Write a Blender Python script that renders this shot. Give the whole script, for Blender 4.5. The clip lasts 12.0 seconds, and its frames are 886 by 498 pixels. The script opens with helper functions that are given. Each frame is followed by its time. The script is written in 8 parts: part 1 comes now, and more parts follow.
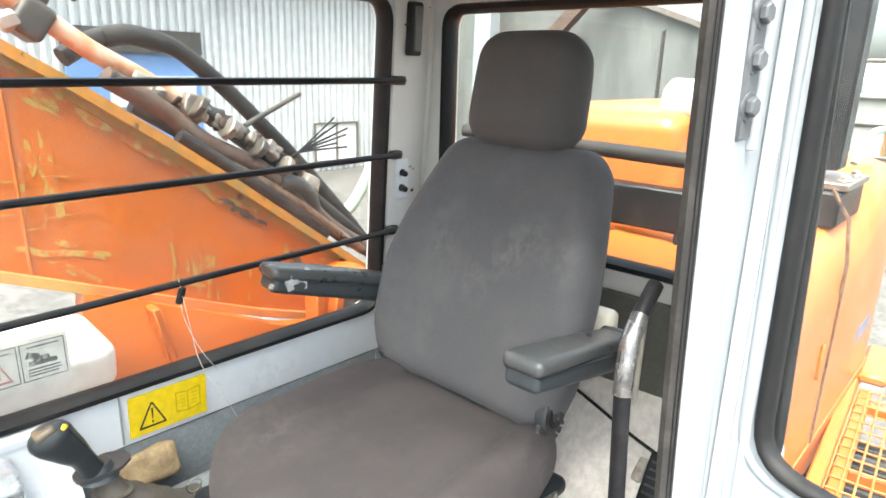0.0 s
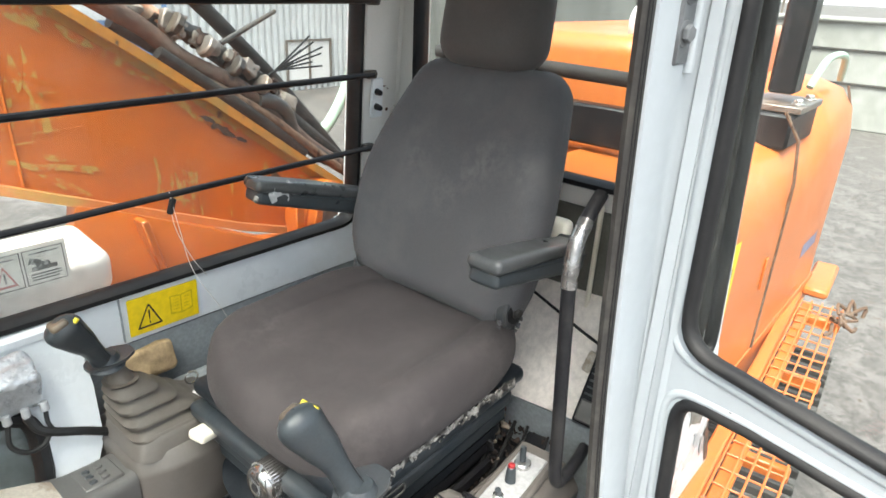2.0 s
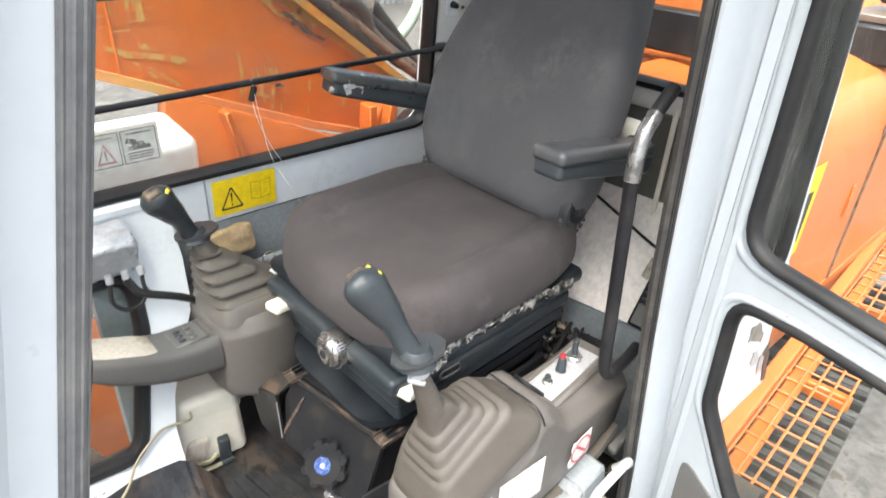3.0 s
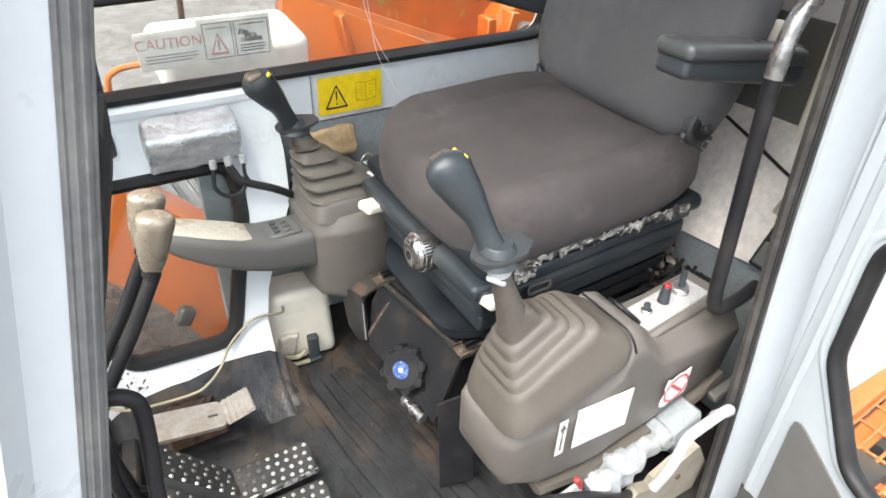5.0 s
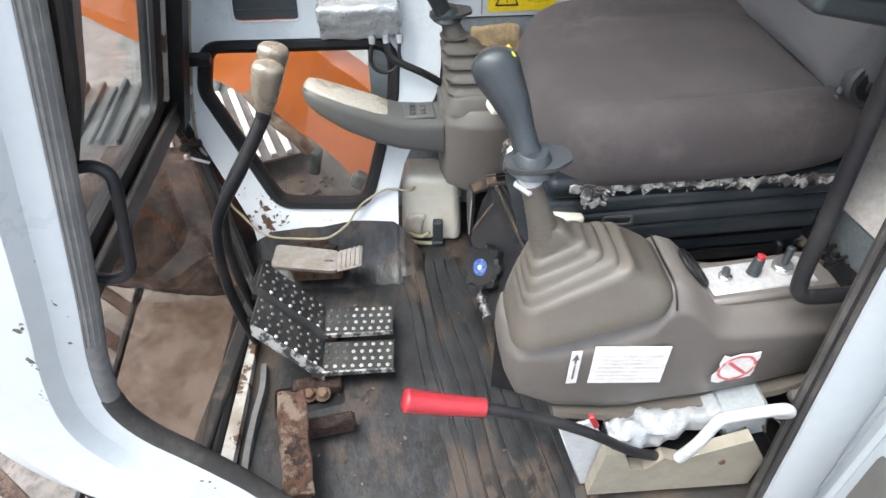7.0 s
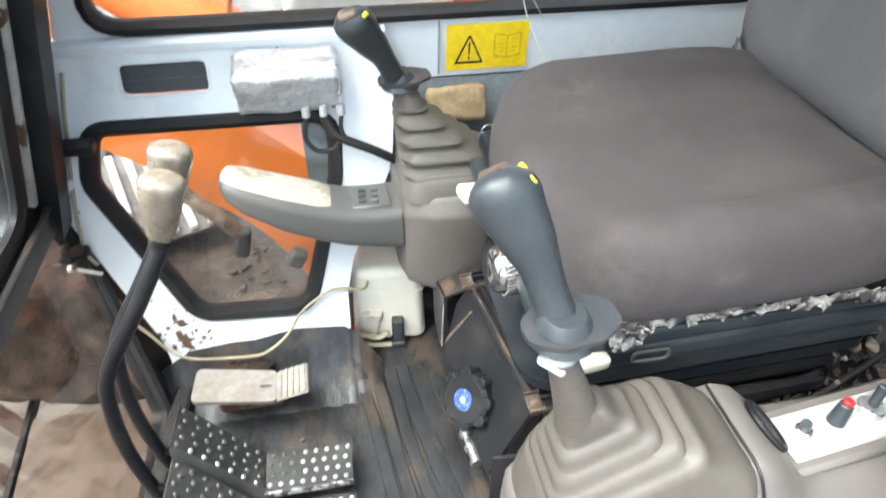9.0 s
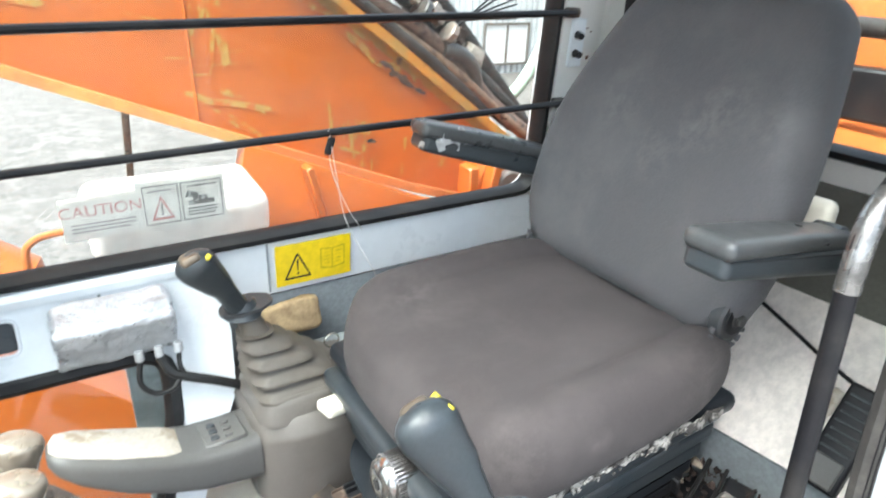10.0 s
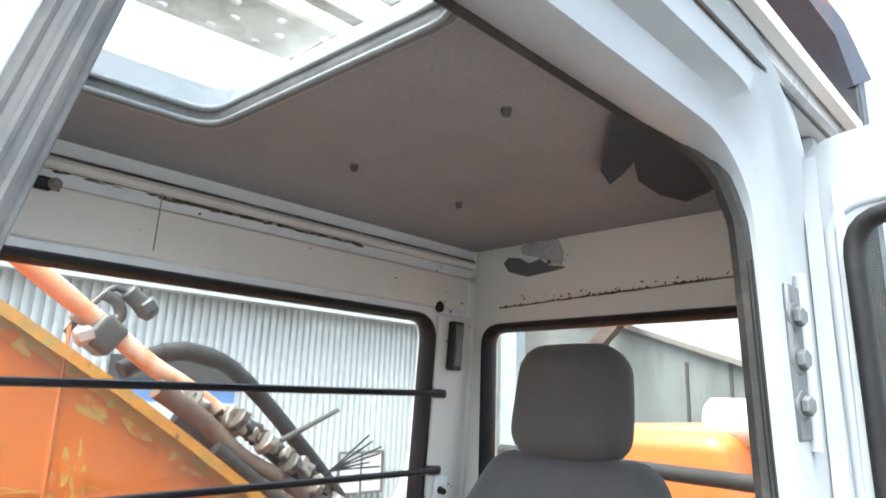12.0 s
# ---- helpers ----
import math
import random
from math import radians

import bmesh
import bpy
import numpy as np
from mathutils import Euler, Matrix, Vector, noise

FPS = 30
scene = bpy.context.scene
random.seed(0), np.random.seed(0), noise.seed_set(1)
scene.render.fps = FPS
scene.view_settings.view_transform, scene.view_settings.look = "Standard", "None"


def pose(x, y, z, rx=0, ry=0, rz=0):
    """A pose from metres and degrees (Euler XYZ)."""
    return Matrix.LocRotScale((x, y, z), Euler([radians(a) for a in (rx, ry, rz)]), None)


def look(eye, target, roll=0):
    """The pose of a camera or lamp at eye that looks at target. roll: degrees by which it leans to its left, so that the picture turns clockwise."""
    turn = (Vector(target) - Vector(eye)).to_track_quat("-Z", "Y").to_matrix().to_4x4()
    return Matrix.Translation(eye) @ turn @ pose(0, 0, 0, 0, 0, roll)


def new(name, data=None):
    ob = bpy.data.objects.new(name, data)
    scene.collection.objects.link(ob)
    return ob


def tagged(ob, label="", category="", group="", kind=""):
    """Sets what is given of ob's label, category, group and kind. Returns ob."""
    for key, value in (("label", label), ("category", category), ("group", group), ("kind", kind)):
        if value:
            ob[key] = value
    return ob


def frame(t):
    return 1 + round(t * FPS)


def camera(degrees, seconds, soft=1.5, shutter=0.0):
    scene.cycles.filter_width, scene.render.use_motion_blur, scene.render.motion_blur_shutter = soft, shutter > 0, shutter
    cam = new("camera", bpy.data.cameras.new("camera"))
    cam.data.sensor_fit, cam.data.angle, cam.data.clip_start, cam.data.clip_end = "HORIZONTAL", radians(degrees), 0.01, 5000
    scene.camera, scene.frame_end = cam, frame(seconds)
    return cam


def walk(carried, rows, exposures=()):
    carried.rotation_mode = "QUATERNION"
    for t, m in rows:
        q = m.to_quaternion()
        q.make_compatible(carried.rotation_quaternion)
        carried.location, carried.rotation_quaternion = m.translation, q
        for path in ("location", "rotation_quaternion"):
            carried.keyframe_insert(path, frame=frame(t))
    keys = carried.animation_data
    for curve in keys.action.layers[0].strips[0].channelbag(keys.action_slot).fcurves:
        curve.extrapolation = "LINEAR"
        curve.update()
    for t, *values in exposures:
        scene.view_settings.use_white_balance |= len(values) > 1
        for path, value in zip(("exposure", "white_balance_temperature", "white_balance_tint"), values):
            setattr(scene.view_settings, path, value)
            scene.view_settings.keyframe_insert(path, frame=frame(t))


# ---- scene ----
cam = camera(70.0, 12.0, shutter=0.25)
PATH = [
    (0, (-0.39, -0.255, 1.169), (1.032, 1.041, 0.621), 1.6),
    (0.5, (-0.424, -0.258, 1.171), (1.07, 0.995, 0.727), 1.9),
    (1, (-0.469, -0.299, 1.191), (1.028, 0.946, 0.732), 2.0),
    (1.5, (-0.481, -0.303, 1.185), (0.991, 0.916, 0.597), 2.4),
    (2, (-0.467, -0.336, 1.183), (0.951, 0.845, 0.411), 2.6),
    (2.5, (-0.49, -0.353, 1.172), (0.88, 0.834, 0.328), 2.7),
    (3, (-0.499, -0.386, 1.141), (0.697, 0.875, 0.151), 2.8),
    (3.5, (-0.504, -0.413, 1.116), (0.602, 0.829, 0.005), 2.8),
    (5.5, (-0.386, -0.393, 1.028), (0.287, 1.096, -0.126), 1.4),
    (6, (-0.292, -0.444, 1.031), (0.112, 1.093, -0.182), 0.7),
    (6.5, (-0.241, -0.531, 1.04), (-0.071, 0.992, -0.246), -0.2),
    (8.5, (-0.13, -0.396, 0.964), (-0.075, 1.045, -0.422), -0.3),
    (9, (-0.217, -0.21, 0.971), (0.08, 1.297, -0.31), 0.9),
    (9.5, (-0.3, -0.178, 0.998), (0.355, 1.388, -0.06), 1.6),
    (10, (-0.324, -0.182, 1.049), (0.673, 1.346, 0.229), 2.2),
    (10.5, (-0.37, -0.188, 1.078), (0.857, 1.307, 0.566), 2.2),
    (11, (-0.382, -0.216, 1.078), (0.919, 1.299, 0.972), 2.6),
    (11.5, (-0.413, -0.244, 1.113), (0.955, 1.201, 1.31), 2.1),
    (12, (-0.421, -0.243, 1.128), (0.941, 1.147, 1.589), 2.0),
]
walk(cam, [(t, look(eye, target, roll)) for t, eye, target, roll in PATH], [(t, e + 0.05, 6150 if 6 < t < 10 else 6450 if t < 10 else 6050, 5 if t < 3 else 8 if t < 9 else 4) for t, e in ((0.0, 2.7), (0.5, 2.5), (1.0, 2.4), (1.5, 2.35), (2.0, 2.12), (2.5, 2.03), (3.0, 2.25), (3.5, 2.10), (5.5, 2.38), (6.0, 2.50), (6.5, 2.30), (8.5, 1.76), (9.0, 2.67), (9.5, 2.57), (10.5, 2.77), (11.0, 2.48), (11.5, 2.44), (12.0, 2.62))])


# ---- world, sun, exposure ----
world = bpy.data.worlds.new("world")
scene.world = world
world.use_nodes = True
wn = world.node_tree
sky = wn.nodes.new("ShaderNodeTexSky")
sky.sky_type = "NISHITA"
sky.sun_disc = False
sky.sun_elevation = radians(66)
sky.sun_rotation = radians(255)
sky.air_density, sky.dust_density, sky.ozone_density = 1.0, 6.0, 1.0
pale = wn.nodes.new("ShaderNodeHueSaturation")
pale.inputs["Saturation"].default_value = 0.5
wn.links.new(sky.outputs[0], pale.inputs["Color"])
wn.links.new(pale.outputs[0], wn.nodes["Background"].inputs[0])
wn.nodes["Background"].inputs[1].default_value = 0.15
sun_data = bpy.data.lights.new("sun", "SUN")
sun_data.energy, sun_data.angle, sun_data.color = 1.2, radians(45), (1.0, 0.96, 0.90)
sun = new("sun", sun_data)
sun.matrix_world = look((0, 0, 0), (0.393, 0.105, -0.914))


# ---- mesh helpers ----
def thing(name, loc, label, category, group="", kind=""):
    """An Empty at the base of a thing, which parents its parts."""
    e = new(name)
    e.empty_display_size = 0.02
    e.location = loc
    return tagged(e, label, category, group, kind)


def finish(ob, material, smooth):
    ob.data.materials.append(material)
    if smooth:
        ob.data.polygons.foreach_set("use_smooth", [True] * len(ob.data.polygons))
        ob.data.set_sharp_from_angle(angle=radians(smooth))


def part(name, bm, material, parent, label="", smooth=38):
    """Links a bmesh in world coordinates as one mesh object under a thing or under a part."""
    me = bpy.data.meshes.new(name)
    bmesh.ops.recalc_face_normals(bm, faces=bm.faces)
    bm.to_mesh(me)
    bm.free()
    ob = new(name, me)
    finish(ob, material, smooth)
    if parent is not None:
        ob.parent = parent
        if parent.type == "EMPTY":
            ob.matrix_parent_inverse = Matrix.Translation(-parent.location)
    return tagged(ob, label)


def solo(name, bm, material, label, category, kind="", group="", smooth=38):
    return tagged(part(name, bm, material, None, "", smooth), label, category, group, kind)


def nb():
    return bmesh.new()


def quad_loft(bm, rings, caps=True, closed=True):
    """Skins equal rings of points."""
    vs = [[bm.verts.new(p) for p in r] for r in rings]
    n = len(rings[0])
    for a, b in zip(vs, vs[1:]):
        for i in range(n if closed else n - 1):
            bm.faces.new((a[i], a[(i + 1) % n], b[(i + 1) % n], b[i]))
    if caps:
        bm.faces.new(vs[0][::-1])
        bm.faces.new(vs[-1])
    return bm


def soft(bm, c, size, r, m=None, n=4, bend=None):
    """A box with rounded edges; bend(p) shapes it, m turns it about its centre c."""
    h = [s / 2 for s in size]
    r = min(r, *h)
    steps = []
    for k in range(3):
        a = [-h[k] + r * (1 - math.tan(radians(45) * (1 - i / 3))) for i in range(4)]
        flat = h[k] - r
        mid = [-flat + 2 * flat * i / n for i in range(1, n)] if flat > 1e-5 else []
        b = [-v for v in reversed(a)]
        steps.append(a + mid + (b if flat > 1e-5 else b[1:]))
    cache = {}

    def vert(p):
        key = tuple(round(v, 6) for v in p)
        if key not in cache:
            q = [max(-h[k] + r, min(h[k] - r, p[k])) for k in range(3)]
            d = Vector([p[k] - q[k] for k in range(3)])
            v = Vector(q) + (d.normalized() * r if d.length > 1e-9 else d)
            if bend:
                v = Vector(bend(v))
            if m is not None:
                v = m @ v
            cache[key] = bm.verts.new(v + Vector(c))
        return cache[key]

    for k in range(3):
        i, j = [a for a in range(3) if a != k]
        for side in (-h[k], h[k]):
            for u0, u1 in zip(steps[i], steps[i][1:]):
                for w0, w1 in zip(steps[j], steps[j][1:]):
                    f = []
                    for u, w in ((u0, w0), (u1, w0), (u1, w1), (u0, w1)):
                        p = [0, 0, 0]
                        p[k], p[i], p[j] = side, u, w
                        f.append(vert(p))
                    if len(set(f)) == 4:
                        try:
                            bm.faces.new(f)
                        except ValueError:
                            pass
    return bm


def rot(rx=0, ry=0, rz=0):
    return Euler([radians(a) for a in (rx, ry, rz)]).to_matrix()


def box(bm, c, size, m=None, r=0.0):
    """A box; r bevels its edges."""
    if r > 0:
        return slab(bm, c, size, r, m)
    h = [s / 2 for s in size]
    vs = []
    for x in (-1, 1):
        for y in (-1, 1):
            for z in (-1, 1):
                v = Vector((x * h[0], y * h[1], z * h[2]))
                vs.append(bm.verts.new((m @ v if m is not None else v) + Vector(c)))
    for f in ((0, 1, 3, 2), (4, 6, 7, 5), (0, 4, 5, 1), (2, 3, 7, 6), (0, 2, 6, 4), (1, 5, 7, 3)):
        bm.faces.new([vs[i] for i in f])
    return bm


def slab(bm, c, size, r, m=None):
    """A box with one chamfer along every edge."""
    h = [s / 2 for s in size]
    r = min(r, *[v * 0.95 for v in h])
    vs = {}
    for sx in (-1, 1):
        for sy in (-1, 1):
            for sz in (-1, 1):
                for k in range(3):
                    p = [sx * (h[0] - r), sy * (h[1] - r), sz * (h[2] - r)]
                    p[k] = (sx, sy, sz)[k] * h[k]
                    v = Vector(p)
                    vs[sx, sy, sz, k] = bm.verts.new((m @ v if m is not None else v) + Vector(c))
    S = (-1, 1)
    for k in range(3):
        i, j = [a for a in range(3) if a != k]
        for s in S:
            f = []
            for u, w in ((-1, -1), (1, -1), (1, 1), (-1, 1)):
                t = [0, 0, 0]
                t[k], t[i], t[j] = s, u, w
                f.append(vs[t[0], t[1], t[2], k])
            bm.faces.new(f)
        for u in S:
            for w in S:
                a, b = [0, 0, 0], [0, 0, 0]
                a[k], a[i], a[j] = -1, u, w
                b[k], b[i], b[j] = 1, u, w
                bm.faces.new((vs[(*a, i)], vs[(*b, i)], vs[(*b, j)], vs[(*a, j)]))
    for sx in S:
        for sy in S:
            for sz in S:
                bm.faces.new([vs[sx, sy, sz, k] for k in range(3)])
    return bm


def curve(pts, steps=6, closed=False):
    """A Catmull-Rom line through the points."""
    P = [Vector(p) for p in pts]
    n, out = len(P), []
    for i in range(n if closed else n - 1):
        p0, p1 = P[i - 1] if closed or i else P[0], P[i]
        p2, p3 = P[(i + 1) % n], P[(i + 2) % n] if closed or i + 2 < n else P[-1]
        for s in range(steps):
            t = s / steps
            out.append(0.5 * (2 * p1 + (p2 - p0) * t + (2 * p0 - 5 * p1 + 4 * p2 - p3) * t * t + (3 * p1 - p0 - 3 * p2 + p3) * t ** 3))
    if not closed:
        out.append(P[-1])
    return out


def sweep(bm, pts, section, closed=False, up=None):
    """Sweeps a section, a list of (side, up) or a function of 0..1, along a line of points."""
    P = [Vector(p) for p in pts]
    n = len(P)
    nrm, rings = None, []
    for i, p in enumerate(P):
        a = P[i - 1] if closed or i else p
        b = P[(i + 1) % n] if closed or i + 1 < n else p
        t = (b - a).normalized()
        if up is not None:
            nrm = (Vector(up) - Vector(up).dot(t) * t).normalized()
        elif nrm is None:
            e = Vector((0, 0, 1)) if abs(t.z) < 0.9 else Vector((1, 0, 0))
            nrm = (e - e.dot(t) * t).normalized()
        else:
            nrm = (nrm - nrm.dot(t) * t).normalized()
        side = t.cross(nrm)
        sec = section(i / max(1, n - 1)) if callable(section) else section
        rings.append([p + side * u + nrm * w for u, w in sec])
    if closed:
        rings.append(rings[0])
        vs = [[bm.verts.new(q) for q in r] for r in rings[:-1]]
        vs.append(vs[0])
        k = len(rings[0])
        for a, b in zip(vs, vs[1:]):
            for i in range(k):
                bm.faces.new((a[i], a[(i + 1) % k], b[(i + 1) % k], b[i]))
        return bm
    return quad_loft(bm, rings)


def circle(r, n=10, r2=None):
    return [(r * math.cos(2 * math.pi * i / n), (r2 or r) * math.sin(2 * math.pi * i / n)) for i in range(n)]


def tube(bm, pts, r, n=10, steps=6, closed=False):
    return sweep(bm, curve(pts, steps, closed) if steps > 1 else pts, circle(r, n), closed)


def rod(bm, a, b, r, n=12, r2=None):
    """A round bar from a to b with a small chamfer at both ends."""
    a, b = Vector(a), Vector(b)
    r2 = r if r2 is None else r2
    L = (b - a).length
    t = (b - a) / L
    e = Vector((0, 0, 1)) if abs(t.z) < 0.9 else Vector((1, 0, 0))
    u = (e - e.dot(t) * t).normalized()
    w = t.cross(u)
    c = min(L, r, r2) * 0.18
    rings = []
    for s, q in ((0, r - c), (c, r), (L - c, r2), (L, r2 - c)):
        rings.append([a + t * s + (u * math.cos(2 * math.pi * i / n) + w * math.sin(2 * math.pi * i / n)) * q for i in range(n)])
    return quad_loft(bm, rings)


def roundpoly(pts, r, seg=5):
    """A polygon with rounded corners; r is one radius or one for each corner."""
    out, n = [], len(pts)
    for i in range(n):
        p = Vector(pts[i]).to_2d()
        a, b = Vector(pts[i - 1]).to_2d() - p, Vector(pts[(i + 1) % n]).to_2d() - p
        la, lb = a.length, b.length
        a, b = a / la, b / lb
        ang = math.acos(max(-1, min(1, a.dot(b))))
        rr = r[i] if isinstance(r, (list, tuple)) else r
        d = min(rr / math.tan(ang / 2), la * 0.48, lb * 0.48)
        s, e = p + a * d, p + b * d
        for k in range(seg + 1):
            t = k / seg
            out.append(s * (1 - t) ** 2 + p * 2 * t * (1 - t) + e * t * t)
    return out


def rect(x0, y0, x1, y1):
    return [(x0, y0), (x1, y0), (x1, y1), (x0, y1)]


def panel(bm, outer, holes, place, depth):
    """A sheet with holes. place(u, v) gives the front's point; depth is the way to its back."""
    depth = Vector(depth)
    loops = [outer] + list(holes)
    edges, front = [], []
    for loop in loops:
        vs = [bm.verts.new((p[0], p[1], 0)) for p in loop]
        front.append(vs)
        edges += [bm.edges.new((a, b)) for a, b in zip(vs, vs[1:] + vs[:1])]
    made = bmesh.ops.triangle_fill(bm, use_beauty=True, use_dissolve=False, edges=edges, normal=(0, 0, 1))
    faces = [f for f in made["geom"] if isinstance(f, bmesh.types.BMFace)]
    back = {}
    for vs in front:
        for v in vs:
            q = Vector(place(v.co.x, v.co.y))
            back[v] = bm.verts.new(q + depth)
            v.co = q
    for f in faces:
        bm.faces.new([back[v] for v in reversed(f.verts)])
    for vs in front:
        for a, b in zip(vs, vs[1:] + vs[:1]):
            bm.faces.new((a, b, back[b], back[a]))
    return bm


def bolt(bm, p, axis, r=0.009, h=0.007):
    """A hexagon head on a washer."""
    p, axis = Vector(p), Vector(axis).normalized()
    rod(bm, p - axis * 0.002, p + axis * 0.0025, r * 1.45, 16)
    rod(bm, p + axis * 0.0025, p + axis * (0.0025 + h), r, 6)
    return bm


def text_mesh(bm, words, size, m, lift=0.0):
    """Letters of the built-in font as flat faces, placed by m (x along the line, y up)."""
    c = bpy.data.curves.new("words", "FONT")
    c.body, c.size, c.align_x, c.align_y, c.extrude = words, size, "CENTER", "CENTER", lift
    o = bpy.data.objects.new("words", c)
    scene.collection.objects.link(o)
    me = bpy.data.meshes.new_from_object(o.evaluated_get(bpy.context.evaluated_depsgraph_get()))
    me.transform(m)
    bm.from_mesh(me)
    bpy.data.objects.remove(o)
    bpy.data.meshes.remove(me)
    return bm


# ---- materials ----
def surf(name, colour, rough=0.5, metal=0.0, dirt=None, amount=0.35, grain=60.0, patch=5.0, bump=0.15, bump_scale=None, dist=0.002,
         fleck=None, fleck_at=0.68, fleck_scale=14.0, coat=0.0, sheen=0.0, stretch=(1, 1, 1), random_tone=0.0, low=0.42, high=0.72, worn=None, spots=(), wear=0.6, tone=0.12):
    """Two scales of variation: fine grain in the tone, broad patches of a dirt colour; flecks are chips or stains with hard edges."""
    mt = bpy.data.materials.new(name)
    mt.use_nodes = True
    nt = mt.node_tree
    N, L = nt.nodes, nt.links
    b = N["Principled BSDF"]
    tc = N.new("ShaderNodeTexCoord")
    mp = N.new("ShaderNodeMapping")
    mp.inputs["Scale"].default_value = stretch
    L.new(tc.outputs["Object"], mp.inputs[0])

    def noise_tex(scale, detail, rough_=0.6):
        t = N.new("ShaderNodeTexNoise")
        t.inputs["Scale"].default_value, t.inputs["Detail"].default_value, t.inputs["Roughness"].default_value = scale, detail, rough_
        L.new(mp.outputs[0], t.inputs["Vector"])
        return t

    def ramp(src, lo, hi):
        r = N.new("ShaderNodeMapRange")
        r.interpolation_type = "SMOOTHSTEP"
        r.inputs[1].default_value, r.inputs[2].default_value = lo, hi
        L.new(src, r.inputs[0])
        return r.outputs[0]

    def mix(fac, a, c, mode="MIX"):
        m = N.new("ShaderNodeMix")
        m.data_type, m.blend_type = "RGBA", mode
        for sock, v in ((m.inputs[0], fac), (m.inputs[6], a), (m.inputs[7], c)):
            if isinstance(v, (int, float)):
                sock.default_value = v
            elif isinstance(v, tuple):
                sock.default_value = (*v, 1)
            else:
                L.new(v, sock)
        return m.outputs[2]

    fine, broad = noise_tex(grain, 4), noise_tex(patch, 7, 0.65)
    g = ramp(fine.outputs[0], 0.3, 0.7)
    dark, light = tuple(v * (1 - tone) for v in colour), tuple(min(1, v * (1 + tone * 0.8)) for v in colour)
    col = mix(g, dark, light)
    dirt = dirt or tuple(v * 0.6 for v in colour)
    pt = ramp(broad.outputs[0], low, high)
    am = N.new("ShaderNodeMath")
    am.operation = "MULTIPLY"
    L.new(pt, am.inputs[0])
    am.inputs[1].default_value = amount
    col = mix(am.outputs[0], col, dirt)
    rg = N.new("ShaderNodeMapRange")
    L.new(broad.outputs[0], rg.inputs[0])
    rg.inputs[1].default_value, rg.inputs[2].default_value = 0.3, 0.7
    rg.inputs[3].default_value, rg.inputs[4].default_value = max(0.03, rough - 0.1), min(1, rough + 0.12)
    if fleck:
        fl = noise_tex(fleck_scale, 6, 0.7)
        fm = ramp(fl.outputs[0], fleck_at, fleck_at + 0.03)
        col = mix(fm, col, fleck)
    for centre, radius in spots:
        dn, mr, wm = N.new("ShaderNodeVectorMath"), N.new("ShaderNodeMapRange"), N.new("ShaderNodeMath")
        dn.operation, wm.operation = "DISTANCE", "MULTIPLY"
        L.new(tc.outputs["Object"], dn.inputs[0])
        dn.inputs[1].default_value = centre
        L.new(dn.outputs["Value"], mr.inputs[0])
        mr.inputs[1].default_value, mr.inputs[2].default_value, mr.inputs[3].default_value, mr.inputs[4].default_value = radius * 0.15, radius, wear, 0.0
        L.new(mr.outputs[0], wm.inputs[0])
        L.new(ramp(noise_tex(22, 7, 0.7).outputs[0], 0.42, 0.66), wm.inputs[1])
        col = mix(wm.outputs[0], col, worn)
    if random_tone:
        oi = N.new("ShaderNodeObjectInfo")
        hv = N.new("ShaderNodeHueSaturation")
        mr = N.new("ShaderNodeMapRange")
        L.new(oi.outputs["Random"], mr.inputs[0])
        mr.inputs[3].default_value, mr.inputs[4].default_value = 1 - random_tone, 1 + random_tone
        L.new(mr.outputs[0], hv.inputs["Value"])
        L.new(col, hv.inputs["Color"])
        col = hv.outputs[0]
    L.new(col, b.inputs["Base Color"])
    L.new(rg.outputs[0], b.inputs["Roughness"])
    b.inputs["Metallic"].default_value = metal
    b.inputs["Coat Weight"].default_value = coat
    b.inputs["Sheen Weight"].default_value = sheen
    if bump:
        bp = N.new("ShaderNodeBump")
        bp.inputs["Strength"].default_value, bp.inputs["Distance"].default_value = bump, dist
        bt = noise_tex(bump_scale or grain * 2, 5)
        L.new(bt.outputs[0], bp.inputs["Height"])
        L.new(bp.outputs[0], b.inputs["Normal"])
    return mt


def glass_mat(name, tint=(0.93, 0.96, 0.95), haze=0.06, smear=(0.55, 0.55, 0.52)):
    """A thin pane: clear, a little reflecting, with a film of dust; haze also paints glare."""
    mt = bpy.data.materials.new(name)
    mt.use_nodes = True
    nt = mt.node_tree
    N, L = nt.nodes, nt.links
    N.remove(N["Principled BSDF"])
    out = N["Material Output"]
    tr, gl, df = N.new("ShaderNodeBsdfTransparent"), N.new("ShaderNodeBsdfGlossy"), N.new("ShaderNodeBsdfDiffuse")
    tr.inputs[0].default_value = (*tint, 1)
    gl.inputs["Roughness"].default_value = 0.03
    df.inputs[0].default_value = (*smear, 1)
    lw, pw, fr = N.new("ShaderNodeLayerWeight"), N.new("ShaderNodeMath"), N.new("ShaderNodeMapRange")
    lw.inputs[0].default_value = 0.5
    pw.operation = "POWER"
    pw.inputs[1].default_value = 4.0
    L.new(lw.outputs["Facing"], pw.inputs[0])
    L.new(pw.outputs[0], fr.inputs[0])
    fr.inputs[3].default_value, fr.inputs[4].default_value = 0.02, 0.5
    m1, m2 = N.new("ShaderNodeMixShader"), N.new("ShaderNodeMixShader")
    L.new(fr.outputs[0], m1.inputs[0])
    L.new(tr.outputs[0], m1.inputs[1])
    L.new(gl.outputs[0], m1.inputs[2])
    tc, ns, rg = N.new("ShaderNodeTexCoord"), N.new("ShaderNodeTexNoise"), N.new("ShaderNodeMapRange")
    ns.inputs["Scale"].default_value, ns.inputs["Detail"].default_value = 7, 8
